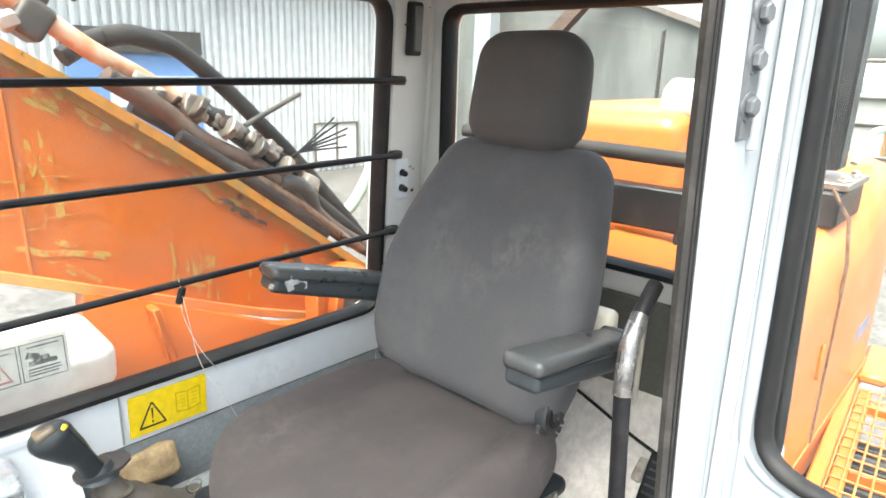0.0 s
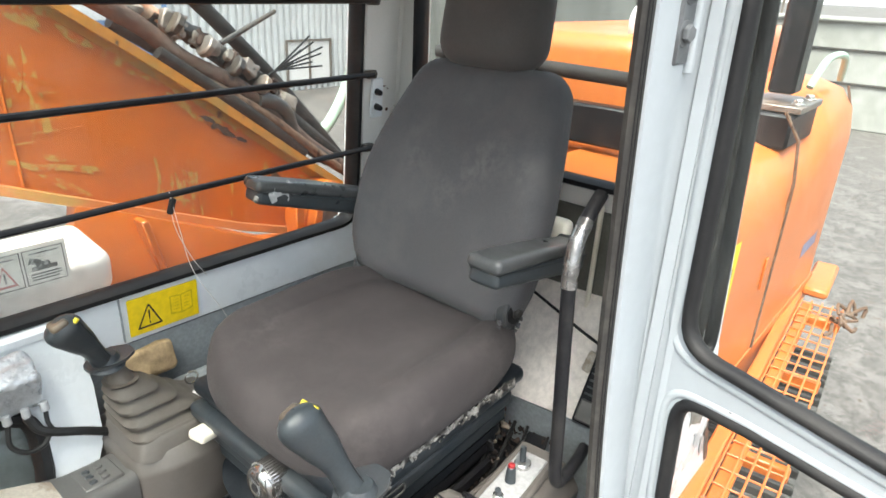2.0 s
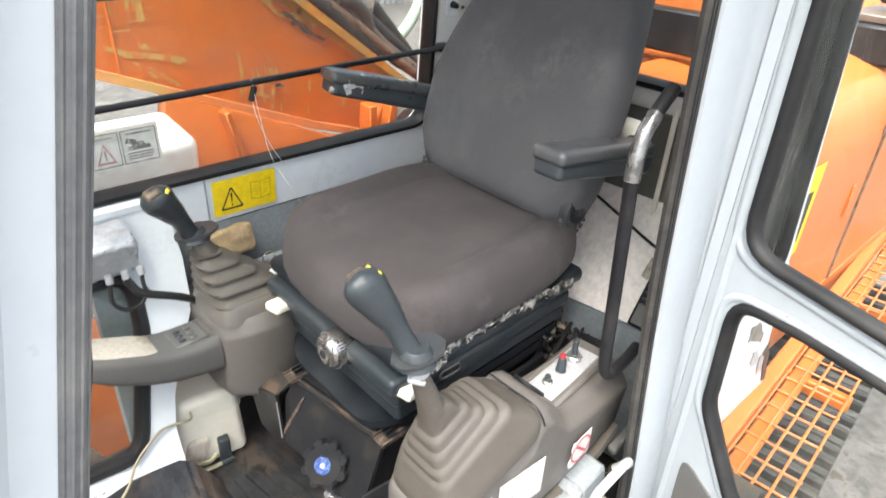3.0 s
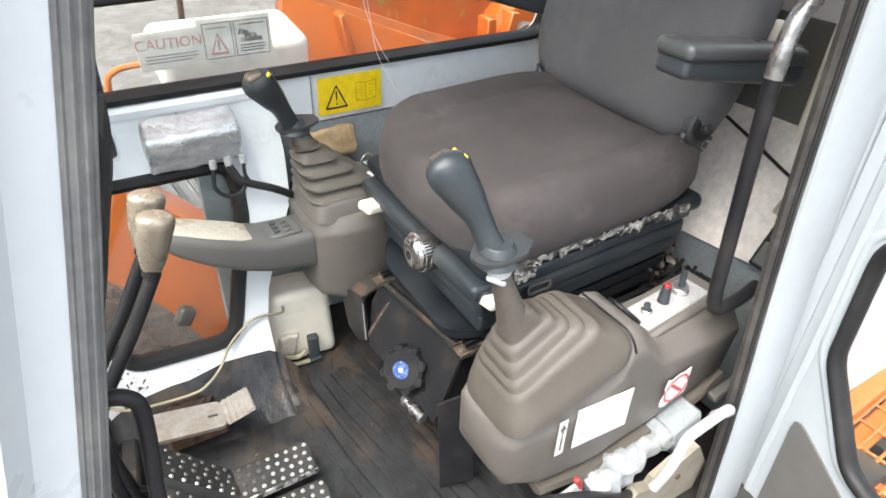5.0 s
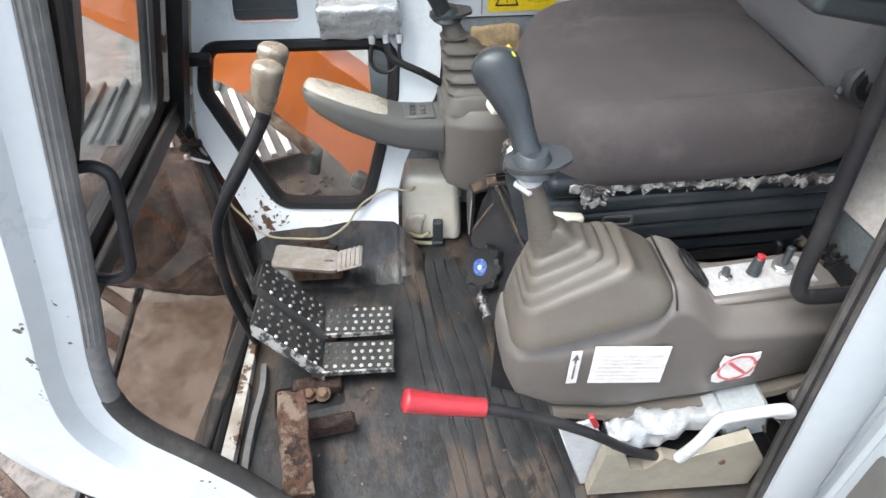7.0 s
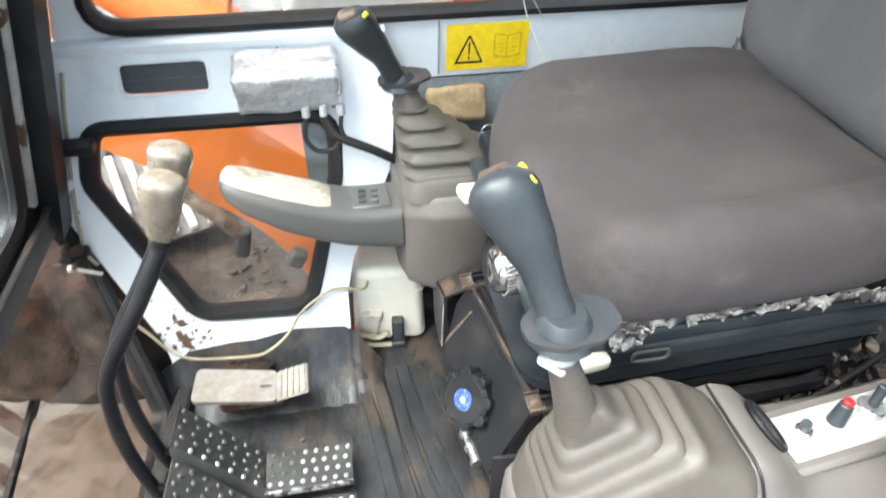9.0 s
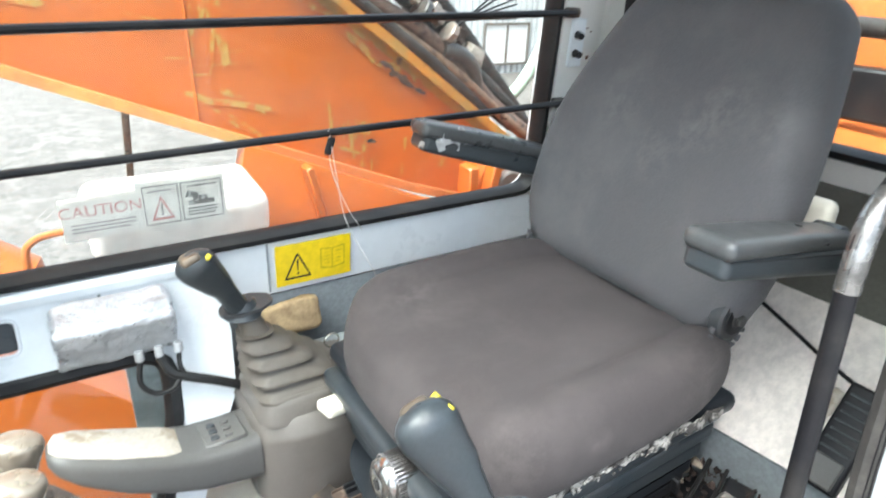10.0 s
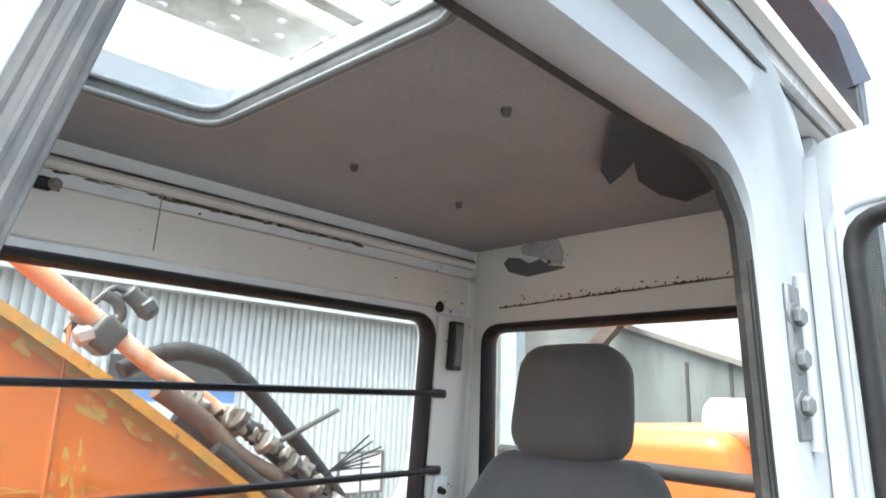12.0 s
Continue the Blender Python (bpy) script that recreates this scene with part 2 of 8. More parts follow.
    L.new(tc.outputs["Object"], ns.inputs["Vector"])
    L.new(ns.outputs[0], rg.inputs[0])
    rg.inputs[1].default_value, rg.inputs[2].default_value = 0.35, 0.75
    rg.inputs[3].default_value, rg.inputs[4].default_value = haze * 0.3, haze * 1.8
    L.new(rg.outputs[0], m2.inputs[0])
    L.new(m1.outputs[0], m2.inputs[1])
    L.new(df.outputs[0], m2.inputs[2])
    L.new(m2.outputs[0], out.inputs[0])
    return mt


M_WHITE = surf("white_cab_paint", (0.71, 0.745, 0.77), 0.30, dirt=(0.58, 0.58, 0.56), amount=0.25, grain=40, patch=7, bump=0.03, fleck=(0.24, 0.19, 0.14), fleck_at=0.745, fleck_scale=17, tone=0.02, low=0.5, high=0.8)
# Same cab paint as M_POST, darkened for the light on the door side.
M_DOOR = surf("cab_paint_darkened_for_light", (0.352, 0.382, 0.402), 0.42, dirt=(0.32, 0.335, 0.34), amount=0.10, grain=40, patch=8, bump=0.03, fleck=(0.2, 0.18, 0.16), fleck_at=0.775, fleck_scale=19, tone=0.02, low=0.5, high=0.8)
M_CREAM = surf("dull_cream_lining", (0.66, 0.645, 0.61), 0.5, dirt=(0.46, 0.43, 0.38), amount=0.3, grain=200, patch=7, bump=0.05, fleck=(0.16, 0.13, 0.10), fleck_at=0.74, fleck_scale=20, tone=0.02, low=0.48, high=0.8)
M_CEIL = surf("grey_headliner", (0.245, 0.240, 0.246), 0.95, dirt=(0.182, 0.176, 0.180), amount=0.6, grain=260, patch=3, bump=0.35, bump_scale=500, dist=0.001, sheen=0.1)
M_TORN = surf("dark_underlay", (0.10, 0.10, 0.11), 0.95, grain=200, bump=0.4)
M_RUBBER = surf("black_rubber_seal", (0.012, 0.012, 0.013), 0.5, dirt=(0.045, 0.043, 0.04), amount=0.35, grain=120, patch=9, bump=0.2)
M_RIBSEAL = surf("ribbed_grey_black_seal", (0.125, 0.126, 0.125), 0.7, dirt=(0.22, 0.215, 0.20), amount=0.7, grain=90, patch=14, bump=0.3)
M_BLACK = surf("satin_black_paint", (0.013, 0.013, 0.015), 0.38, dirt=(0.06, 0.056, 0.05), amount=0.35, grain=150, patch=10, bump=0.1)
M_PLASTIC = surf("black_grip_plastic", (0.034, 0.041, 0.046), 0.36, dirt=(0.060, 0.059, 0.057), amount=0.4, grain=240, patch=16, bump=0.22, bump_scale=700, dist=0.0006)
M_FABRIC = surf("worn_brown_grey_seat_cloth", (0.045, 0.038, 0.038), 0.97, wear=0.45, dirt=(0.070, 0.060, 0.059), amount=0.7, low=0.40, high=0.66, grain=420, patch=7, bump=0.6, bump_scale=900, dist=0.0012, sheen=0.03, worn=(0.110, 0.095, 0.091), spots=(((0.06, 0.24, 0.53), 0.08), ((0.40, 0.24, 0.54), 0.11), ((0.14, 0.60, 0.55), 0.10), ((0.165, 0.218, 0.520), 0.020), ((0.185, 0.218, 0.522), 0.022)))
M_BACKCLOTH = surf("charcoal_seat_back_cloth", (0.082, 0.081, 0.086), 0.97, dirt=(0.122, 0.120, 0.123), amount=0.65, grain=420, patch=6, bump=0.6, bump_scale=900, dist=0.0012, sheen=0.10, worn=(0.160, 0.155, 0.153), spots=(((0.525, 0.375, 0.885), 0.055), ((0.505, 0.41, 0.845), 0.06), ((0.50, 0.57, 0.86), 0.075), ((0.47, 0.47, 0.80), 0.07), ((0.50, 0.29, 0.86), 0.05)))
M_HEADCLOTH = surf("grey_brown_headrest_cloth", (0.080, 0.074, 0.071), 0.97, dirt=(0.104, 0.097, 0.094), amount=0.5, grain=420, patch=7, bump=0.6, bump_scale=900, dist=0.001, sheen=0.10)
M_APRON = surf("dark_navy_rubber", (0.013, 0.016, 0.020), 0.42, dirt=(0.040, 0.041, 0.042), amount=0.4, grain=100, patch=9, bump=0.15)
M_BELLOWS = surf("blue_black_bellows_rubber", (0.027, 0.034, 0.040), 0.38, dirt=(0.070, 0.071, 0.070), amount=0.4, grain=100, patch=9, bump=0.15)
M_CONSOLE = surf("taupe_console_plastic", (0.119, 0.107, 0.096), 0.45, dirt=(0.080, 0.070, 0.058), amount=0.5, grain=200, patch=5, bump=0.12, bump_scale=700, dist=0.0005, fleck=(0.09, 0.07, 0.055), fleck_at=0.72, fleck_scale=15, tone=0.03)
M_CONSOLE2 = surf("grey_console_plastic", (0.105, 0.103, 0.098), 0.45, dirt=(0.090, 0.082, 0.071), amount=0.5, grain=200, patch=6, bump=0.12, bump_scale=700, dist=0.0005, tone=0.04)
M_GAITER = surf("brown_grey_gaiter_rubber", (0.092, 0.081, 0.068), 0.5, dirt=(0.074, 0.062, 0.050), amount=0.5, tone=0.04, grain=150, patch=9, bump=0.15)
M_WORNTOP = surf("worn_pale_armrest_top", (0.47, 0.43, 0.365), 0.6, dirt=(0.30, 0.24, 0.17), amount=0.9, grain=150, patch=20, low=0.52, high=0.68, bump=0.4)
M_MAT = surf("dirty_rubber_floor_mat", (0.023, 0.0235, 0.025), 0.37, dirt=(0.066, 0.048, 0.036), amount=0.75, grain=32, patch=7, bump=0.5, bump_scale=60, dist=0.004, fleck=(0.014, 0.012, 0.011), fleck_at=0.575, fleck_scale=11, stretch=(1.3, 0.75, 1), tone=0.45, low=0.49, high=0.60)
M_STEELGREY = surf("grey_hinge_steel", (0.150, 0.158, 0.165), 0.45, 0.2, dirt=(0.10, 0.095, 0.09), amount=0.5, grain=60, patch=14, bump=0.1)
M_STEELDARK = surf("oily_dark_steel", (0.052, 0.050, 0.048), 0.5, 0.4, dirt=(0.13, 0.09, 0.055), amount=0.6, grain=60, patch=8, bump=0.3, fleck=(0.17, 0.1, 0.05), fleck_at=0.66, fleck_scale=16)
M_RUST = surf("rusty_steel", (0.125, 0.070, 0.042), 0.85, 0.1, dirt=(0.20, 0.150, 0.112), amount=0.8, grain=50, patch=16, bump=0.8, dist=0.004, fleck=(0.045, 0.028, 0.02), fleck_at=0.58, fleck_scale=26, tone=0.3)
M_PEDAL = surf("worn_pedal_metal", (0.32, 0.295, 0.275), 0.5, 0.4, dirt=(0.20, 0.15, 0.11), amount=0.6, grain=90, patch=12, bump=0.3)
M_TREAD = surf("black_tread_plate", (0.03, 0.03, 0.03), 0.55, 0.2, dirt=(0.12, 0.11, 0.1), amount=0.5, grain=110, patch=12, bump=0.3)
M_STUD = surf("polished_tread_studs", (0.62, 0.61, 0.58), 0.38, 0.7, dirt=(0.3, 0.27, 0.23), amount=0.4, grain=150, patch=20, bump=0.1)
M_STUDDARK = surf("dirty_tread_studs", (0.10, 0.098, 0.094), 0.5, 0.5, dirt=(0.22, 0.21, 0.2), amount=0.6, grain=150, patch=25, bump=0.1)
M_BOTTLE = surf("aged_white_polythene", (0.76, 0.72, 0.61), 0.4, dirt=(0.56, 0.48, 0.34), amount=0.35, tone=0.03, grain=60, patch=7, bump=0.1)
M_CHROME = surf("dull_chrome", (0.65, 0.64, 0.62), 0.25, 0.9, dirt=(0.3, 0.28, 0.26), amount=0.4, grain=90, patch=20, bump=0.1)
M_DARKCHROME = surf("tarnished_chrome", (0.42, 0.41, 0.395), 0.16, 0.95, dirt=(0.16, 0.145, 0.125), amount=0.5, grain=90, patch=30, bump=0.08)
M_KNOB = surf("worn_bronze_grey_knob", (0.34, 0.295, 0.235), 0.24, 0.55, dirt=(0.24, 0.20, 0.15), amount=0.6, grain=90, patch=22, bump=0.12)
M_FOIL = surf("crumpled_silver_tape", (0.56, 0.58, 0.60), 0.30, 0.55, dirt=(0.24, 0.24, 0.24), amount=0.4, grain=40, patch=12, bump=0.9, bump_scale=45, dist=0.006)
M_RED = surf("red_rubber_grip", (0.29, 0.018, 0.026), 0.42, dirt=(0.20, 0.020, 0.024), amount=0.5, grain=120, patch=16, bump=0.15)
M_REDBTN = surf("red_plastic", (0.36, 0.022, 0.025), 0.4, bump=0)
M_YELLOW = surf("yellow_label", (0.88, 0.63, 0.0), 0.45, dirt=(0.7, 0.52, 0.05), amount=0.3, bump=0.02)
M_YELBTN = surf("yellow_plastic", (0.72, 0.58, 0.04), 0.4, bump=0)
M_INK = surf("black_print", (0.02, 0.02, 0.02), 0.5, bump=0)
M_REDINK = surf("red_print", (0.50, 0.10, 0.11), 0.5, dirt=(0.66, 0.50, 0.48), amount=0.9, patch=55, low=0.52, high=0.64, bump=0)
M_OLIVEINK = surf("ochre_print", (0.70, 0.51, 0.01), 0.5, bump=0)
M_PAPER = surf("white_label", (0.62, 0.60, 0.585), 0.5, dirt=(0.50, 0.465, 0.42), amount=0.3, bump=0.02)
M_GREYINK = surf("grey_print", (0.44, 0.41, 0.41), 0.5, bump=0)
M_ALU = surf("brushed_pale_plate", (0.42, 0.42, 0.42), 0.4, 0.2, dirt=(0.45, 0.44, 0.42), amount=0.3, grain=140, patch=15, bump=0.05)
M_BLUECAP = surf("blue_knob_cap", (0.03, 0.07, 0.24), 0.4, dirt=(0.20, 0.25, 0.40), amount=0.7, patch=120, low=0.5, high=0.6, bump=0)
M_CLOTH = surf("dirty_tan_rag", (0.46, 0.34, 0.19), 0.95, dirt=(0.16, 0.1, 0.06), amount=0.7, grain=140, patch=20, bump=0.6, dist=0.003)
M_GREYPANEL = surf("blue_grey_lining", (0.27, 0.30, 0.315), 0.55, dirt=(0.16, 0.16, 0.15), amount=0.5, grain=120, patch=6, bump=0.1)
M_OLIVE = surf("dark_olive_lining", (0.115, 0.115, 0.098), 0.75, dirt=(0.075, 0.072, 0.06), amount=0.5, grain=160, patch=5, bump=0.2)
M_BEIGE = surf("beige_rear_box_cover", (0.80, 0.750, 0.69), 0.7, dirt=(0.66, 0.61, 0.54), amount=0.25, grain=60, patch=4, bump=0.15, fleck=(0.25, 0.2, 0.14), fleck_at=0.75, fleck_scale=12)
M_WIRE = surf("black_cable_sheath", (0.02, 0.02, 0.02), 0.45, bump=0.1)
M_HOSE = surf("yellowed_thin_hose", (0.33, 0.295, 0.20), 0.5, dirt=(0.20, 0.165, 0.10), amount=0.6, patch=20, bump=0.05)
M_THREAD = surf("pale_nylon_thread", (0.6, 0.58, 0.55), 0.5, bump=0)
M_LITTER = surf("dry_leaf_litter", (0.018, 0.012, 0.010), 0.95, dirt=(0.065, 0.042, 0.033), amount=0.8, low=0.46, high=0.6, grain=80, patch=38, bump=0.5, random_tone=0.4)
M_ORANGE = surf("weathered_orange_paint", (0.54, 0.132, 0.013), 0.36, dirt=(0.41, 0.092, 0.014), amount=0.5, grain=60, patch=3, bump=0.06, coat=0.2, fleck=(0.48, 0.27, 0.06), fleck_at=0.69, fleck_scale=7, stretch=(0.5, 1, 1.6), tone=0.05)
M_ORANGE2 = surf("sun_faded_orange_paint", (0.58, 0.160, 0.030), 0.4, dirt=(0.50, 0.14, 0.03), amount=0.5, grain=60, patch=2.5, bump=0.05, coat=0.2)
M_SCRAPE = surf("ochre_primer_scrape", (0.48, 0.27, 0.06), 0.6, dirt=(0.54, 0.135, 0.014), amount=1.0, grain=50, patch=26, bump=0.12, fleck=(0.40, 0.24, 0.07), fleck_at=0.60, fleck_scale=34, low=0.46, high=0.56)
# White raised to carry the sun's glare on the box and its decals.
M_DECALPLATE = surf("sunlit_white_paint", (0.90, 0.87, 0.83), 0.5, dirt=(0.82, 0.70, 0.60), amount=0.4, grain=50, patch=4, bump=0.05)
M_CYL = surf("dull_steel_pipe", (0.22, 0.20, 0.18), 0.45, 0.6, dirt=(0.22, 0.13, 0.07), amount=0.6, grain=80, patch=9, bump=0.3)
M_BIGHOSE = surf("black_hydraulic_hose", (0.024, 0.022, 0.021), 0.6, dirt=(0.075, 0.064, 0.054), amount=0.5, grain=70, patch=9, bump=0.3)
M_GREENHOSE = surf("pale_green_hose", (0.36, 0.48, 0.38), 0.6, bump=0.1)
M_SHED = surf("light_grey_cladding", (0.52, 0.525, 0.52), 0.5, 0.0, dirt=(0.44, 0.44, 0.43), amount=0.5, grain=6, patch=0.5, bump=0.02)
M_SHEDBLUE = surf("blue_shutter", (0.12, 0.22, 0.42), 0.5, grain=8, patch=1, bump=0.02)
M_OLDWALL = surf("streaked_dark_grey_cladding", (0.115, 0.117, 0.110), 0.7, dirt=(0.21, 0.215, 0.20), amount=0.7, grain=4, patch=0.9, bump=0.05, stretch=(1, 1, 0.25))
M_CONCRETEWALL = surf("weathered_concrete_wall", (0.33, 0.325, 0.30), 0.85, dirt=(0.22, 0.22, 0.19), amount=0.6, grain=5, patch=0.6, bump=0.2, dist=0.02)
M_GROUND = surf("worn_concrete_yard", (0.090, 0.080, 0.073), 0.80, dirt=(0.145, 0.131, 0.122), amount=0.9, grain=18, patch=4.5, bump=0.5, dist=0.015, fleck=(0.085, 0.066, 0.054), fleck_at=0.60, fleck_scale=9.0, low=0.45, high=0.62, tone=0.35)
# Brown mud, its colour darkened for the shade the deck lies in.
M_MUD = surf("shade_darkened_brown_mud", (0.042, 0.025, 0.017), 0.95, dirt=(0.085, 0.057, 0.041), amount=0.8, grain=40, patch=9, bump=0.9, dist=0.012, low=0.48, high=0.62, tone=0.4)
M_SHOE = surf("dusty_track_shoe", (0.085, 0.082, 0.078), 0.8, dirt=(0.04, 0.038, 0.035), amount=0.6, grain=40, patch=5, bump=0.4, dist=0.006)
M_TRACK = surf("track_shoe_steel", (0.04, 0.038, 0.036), 0.6, 0.3, dirt=(0.16, 0.14, 0.12), amount=0.5, grain=40, patch=5, bump=0.3)
# Side and rear haze is raised to paint reflected glare over the dust.
M_GLASS = glass_mat("cab_glass", haze=0.045)
M_GLASSREAR = glass_mat("dusty_glare_rear_glass", haze=0.055)
M_GLASSDIRTY = glass_mat("dusty_glass", haze=0.022)
M_GLASSFRONT = glass_mat("streaky_front_glass", tint=(0.74, 0.71, 0.67), haze=0.012, smear=(0.4, 0.38, 0.34))
M_GLASSDOOR = glass_mat("clear_door_glass", haze=0.014)
# Opaque: dark for the unlit inside, pale streaks painted for reflections.
M_DARKGLASS = surf("quarter_glass_painted_reflections", (0.030, 0.029, 0.027), 0.20, dirt=(0.085, 0.079, 0.072), amount=0.8, grain=40, patch=9, bump=0.0, stretch=(1.6, 1, 0.3), low=0.5, high=0.66)
M_DARKGLASS.node_tree.nodes["Principled BSDF"].inputs["Specular IOR Level"].default_value = 0.12
M_FRAY = surf("frayed_grey_foam", (0.34, 0.325, 0.30), 0.9, dirt=(0.05, 0.045, 0.042), amount=1.0, low=0.44, high=0.56, grain=200, patch=38, bump=0.5)
M_SILL = surf("chipped_white_sill_paint", (0.50, 0.49, 0.46), 0.6, dirt=(0.20, 0.15, 0.10), amount=0.7, grain=90, patch=9, bump=0.3, fleck=(0.10, 0.06, 0.035), fleck_at=0.55, fleck_scale=22)
# Lighter than M_PLASTIC: the sky's reflection on the pads is in the colour.
M_ARMPAD = surf("sky_lightened_armrest_plastic", (0.058, 0.062, 0.064), 0.32, dirt=(0.095, 0.093, 0.088), amount=0.5, grain=220, patch=14, bump=0.2, bump_scale=600, dist=0.0006)
M_RUBGRIP = surf("rubbed_grey_grip_plastic", (0.040, 0.044, 0.048), 0.34, dirt=(0.090, 0.074, 0.060), amount=0.5, grain=200, patch=22, bump=0.15, low=0.46, high=0.70)
M_SCUFF = surf("rubbed_brown_black_plastic", (0.085, 0.068, 0.050), 0.35, dirt=(0.20, 0.15, 0.10), amount=0.7, grain=200, patch=30, bump=0.15)
M_PLATE = surf("muddy_stained_plate", (0.066, 0.045, 0.034), 0.6, dirt=(0.112, 0.090, 0.080), amount=0.9, grain=30, patch=6, low=0.47, high=0.60, tone=0.4, bump=0.45, dist=0.005, fleck=(0.24, 0.19, 0.14), fleck_at=0.70, fleck_scale=11)
M_FITTING = surf("dusty_pipe_fitting", (0.25, 0.225, 0.195), 0.75, 0.1, dirt=(0.10, 0.075, 0.055), amount=0.8, grain=60, patch=16, bump=0.5, dist=0.004)
M_DIRTYWHITE = surf("dirty_white_wrapping", (0.40, 0.41, 0.42), 0.5, dirt=(0.25, 0.24, 0.22), amount=0.5, grain=80, patch=14, bump=0.3, tone=0.08)
M_BARESTEEL = surf("bare_rubbed_steel", (0.42, 0.42, 0.43), 0.32, 0.9, dirt=(0.22, 0.21, 0.20), amount=0.35, grain=120, patch=14, bump=0.05, tone=0.06)
M_BAG = surf("crumpled_white_plastic", (0.27, 0.285, 0.295), 0.25, dirt=(0.30, 0.29, 0.27), amount=0.4, grain=60, patch=18, bump=0.7, bump_scale=60, dist=0.004, coat=0.3)
# Both decal inks are paled for the glare that washes out the print.
M_WASHEDRED = surf("glare_washed_red_print", (0.62, 0.30, 0.29), 0.5, dirt=(0.74, 0.66, 0.64), amount=0.9, patch=55, low=0.5, high=0.62, bump=0)
M_WASHEDINK = surf("glare_washed_black_print", (0.16, 0.155, 0.15), 0.5, dirt=(0.5, 0.49, 0.48), amount=0.9, patch=60, low=0.5, high=0.6, bump=0)
M_BLUEINK = surf("worn_blue_grey_print", (0.22, 0.21, 0.30), 0.5, bump=0)
M_HAZE = surf("pale_distance", (0.72, 0.74, 0.74), 0.95, dirt=(0.62, 0.64, 0.63), amount=0.5, grain=0.05, patch=0.01, bump=0, tone=0.04)
M_EDGE = surf("worn_ochre_orange_edge", (0.50, 0.20, 0.025), 0.55, dirt=(0.34, 0.20, 0.05), amount=0.9, grain=40, patch=9, bump=0.15, fleck=(0.16, 0.08, 0.03), fleck_at=0.63, fleck_scale=14, low=0.46, high=0.6)
# Dirt film, made paler to whiten the sky seen through the hatch.
M_GLASSHATCH = glass_mat("dirty_hatch_glass", haze=0.10, smear=(0.85, 0.84, 0.80))
# The cab paint again, dimmed for the sky light on the front post.
M_POST = surf("post_paint_dimmed_for_sky", (0.53, 0.565, 0.585), 0.32, dirt=(0.40, 0.42, 0.42), amount=0.5, grain=40, patch=8, bump=0.03, tone=0.02, low=0.5, high=0.8, fleck=(0.2, 0.16, 0.12), fleck_at=0.75, fleck_scale=18)
M_CRUMBFOAM = surf("dirty_cream_foam", (0.30, 0.255, 0.20), 0.9, dirt=(0.09, 0.065, 0.048), amount=0.8, grain=120, patch=60, bump=0.4, low=0.46, high=0.62)
M_CRUMB = surf("pale_crumbs_and_grit", (0.17, 0.135, 0.10), 0.95, dirt=(0.06, 0.045, 0.035), amount=0.9, grain=60, patch=30, bump=0.3, low=0.46, high=0.6)
M_NAVY = surf("dark_navy_steel", (0.034, 0.040, 0.055), 0.45, dirt=(0.15, 0.052, 0.034), amount=0.8, grain=20, patch=2.2, bump=0.1, low=0.56, high=0.63)
M_LIP = surf("sun_faded_orange_lip", (0.60, 0.215, 0.065), 0.45, dirt=(0.50, 0.31, 0.08), amount=0.8, grain=50, patch=5, bump=0.1, low=0.5, high=0.6, tone=0.06)
M_FLAP = surf("torn_blue_grey_underlay", (0.050, 0.058, 0.070), 0.95, grain=160, patch=8, bump=0.4)
M_DUSTORANGE = surf("dusty_pale_orange_pipe", (0.46, 0.20, 0.10), 0.5, dirt=(0.52, 0.40, 0.30), amount=0.8, grain=50, patch=9, bump=0.15, low=0.46, high=0.6)
M_MAROON = surf("dull_maroon_steel", (0.13, 0.045, 0.04), 0.6, dirt=(0.07, 0.03, 0.028), amount=0.6, grain=6, patch=1.5, bump=0.1)
M_OLDPIPE = surf("brown_weathered_pipe", (0.085, 0.050, 0.036), 0.8, dirt=(0.150, 0.115, 0.095), amount=0.8, grain=50, patch=10, bump=0.6, dist=0.004, fleck=(0.030, 0.022, 0.018), fleck_at=0.58, fleck_scale=20, tone=0.3)
M_JOINTRUST = surf("black_rusty_dirt", (0.045, 0.034, 0.026), 0.95, dirt=(0.16, 0.11, 0.075), amount=0.8, grain=150, patch=60, bump=0.4, low=0.46, high=0.6)
M_JOINT = surf("grime_and_groove_shade", (0.085, 0.078, 0.068), 0.9, dirt=(0.26, 0.25, 0.22), amount=0.9, grain=120, patch=18, bump=0.3, low=0.45, high=0.6)
M_FLANGE = surf("patchily_worn_black_paint", (0.050, 0.048, 0.046), 0.55, 0.2, dirt=(0.46, 0.45, 0.43), amount=0.95, grain=90, patch=42, bump=0.3, low=0.47, high=0.55)
M_CAKED = surf("dark_caked_mud", (0.040, 0.022, 0.016), 0.95, dirt=(0.078, 0.050, 0.038), amount=0.85, grain=50, patch=11, bump=0.9, dist=0.010, fleck=(0.018, 0.012, 0.010), fleck_at=0.57, fleck_scale=17, tone=0.4, low=0.48, high=0.62)
M_FLAKE = surf("flaking_rusty_paint", (0.105, 0.055, 0.034), 0.9, 0.0, dirt=(0.235, 0.180, 0.140), amount=0.9, grain=60, patch=24, bump=1.0, dist=0.006, fleck=(0.032, 0.022, 0.017), fleck_at=0.56, fleck_scale=30, tone=0.4, low=0.49, high=0.58)
M_RUSTSTAIN = surf("brown_rust_stain", (0.060, 0.040, 0.028), 0.9, 0.0, dirt=(0.15, 0.115, 0.09), amount=0.9, grain=90, patch=45, bump=0.5, fleck=(0.05, 0.03, 0.022), fleck_at=0.6, fleck_scale=60, tone=0.3, low=0.48, high=0.6)
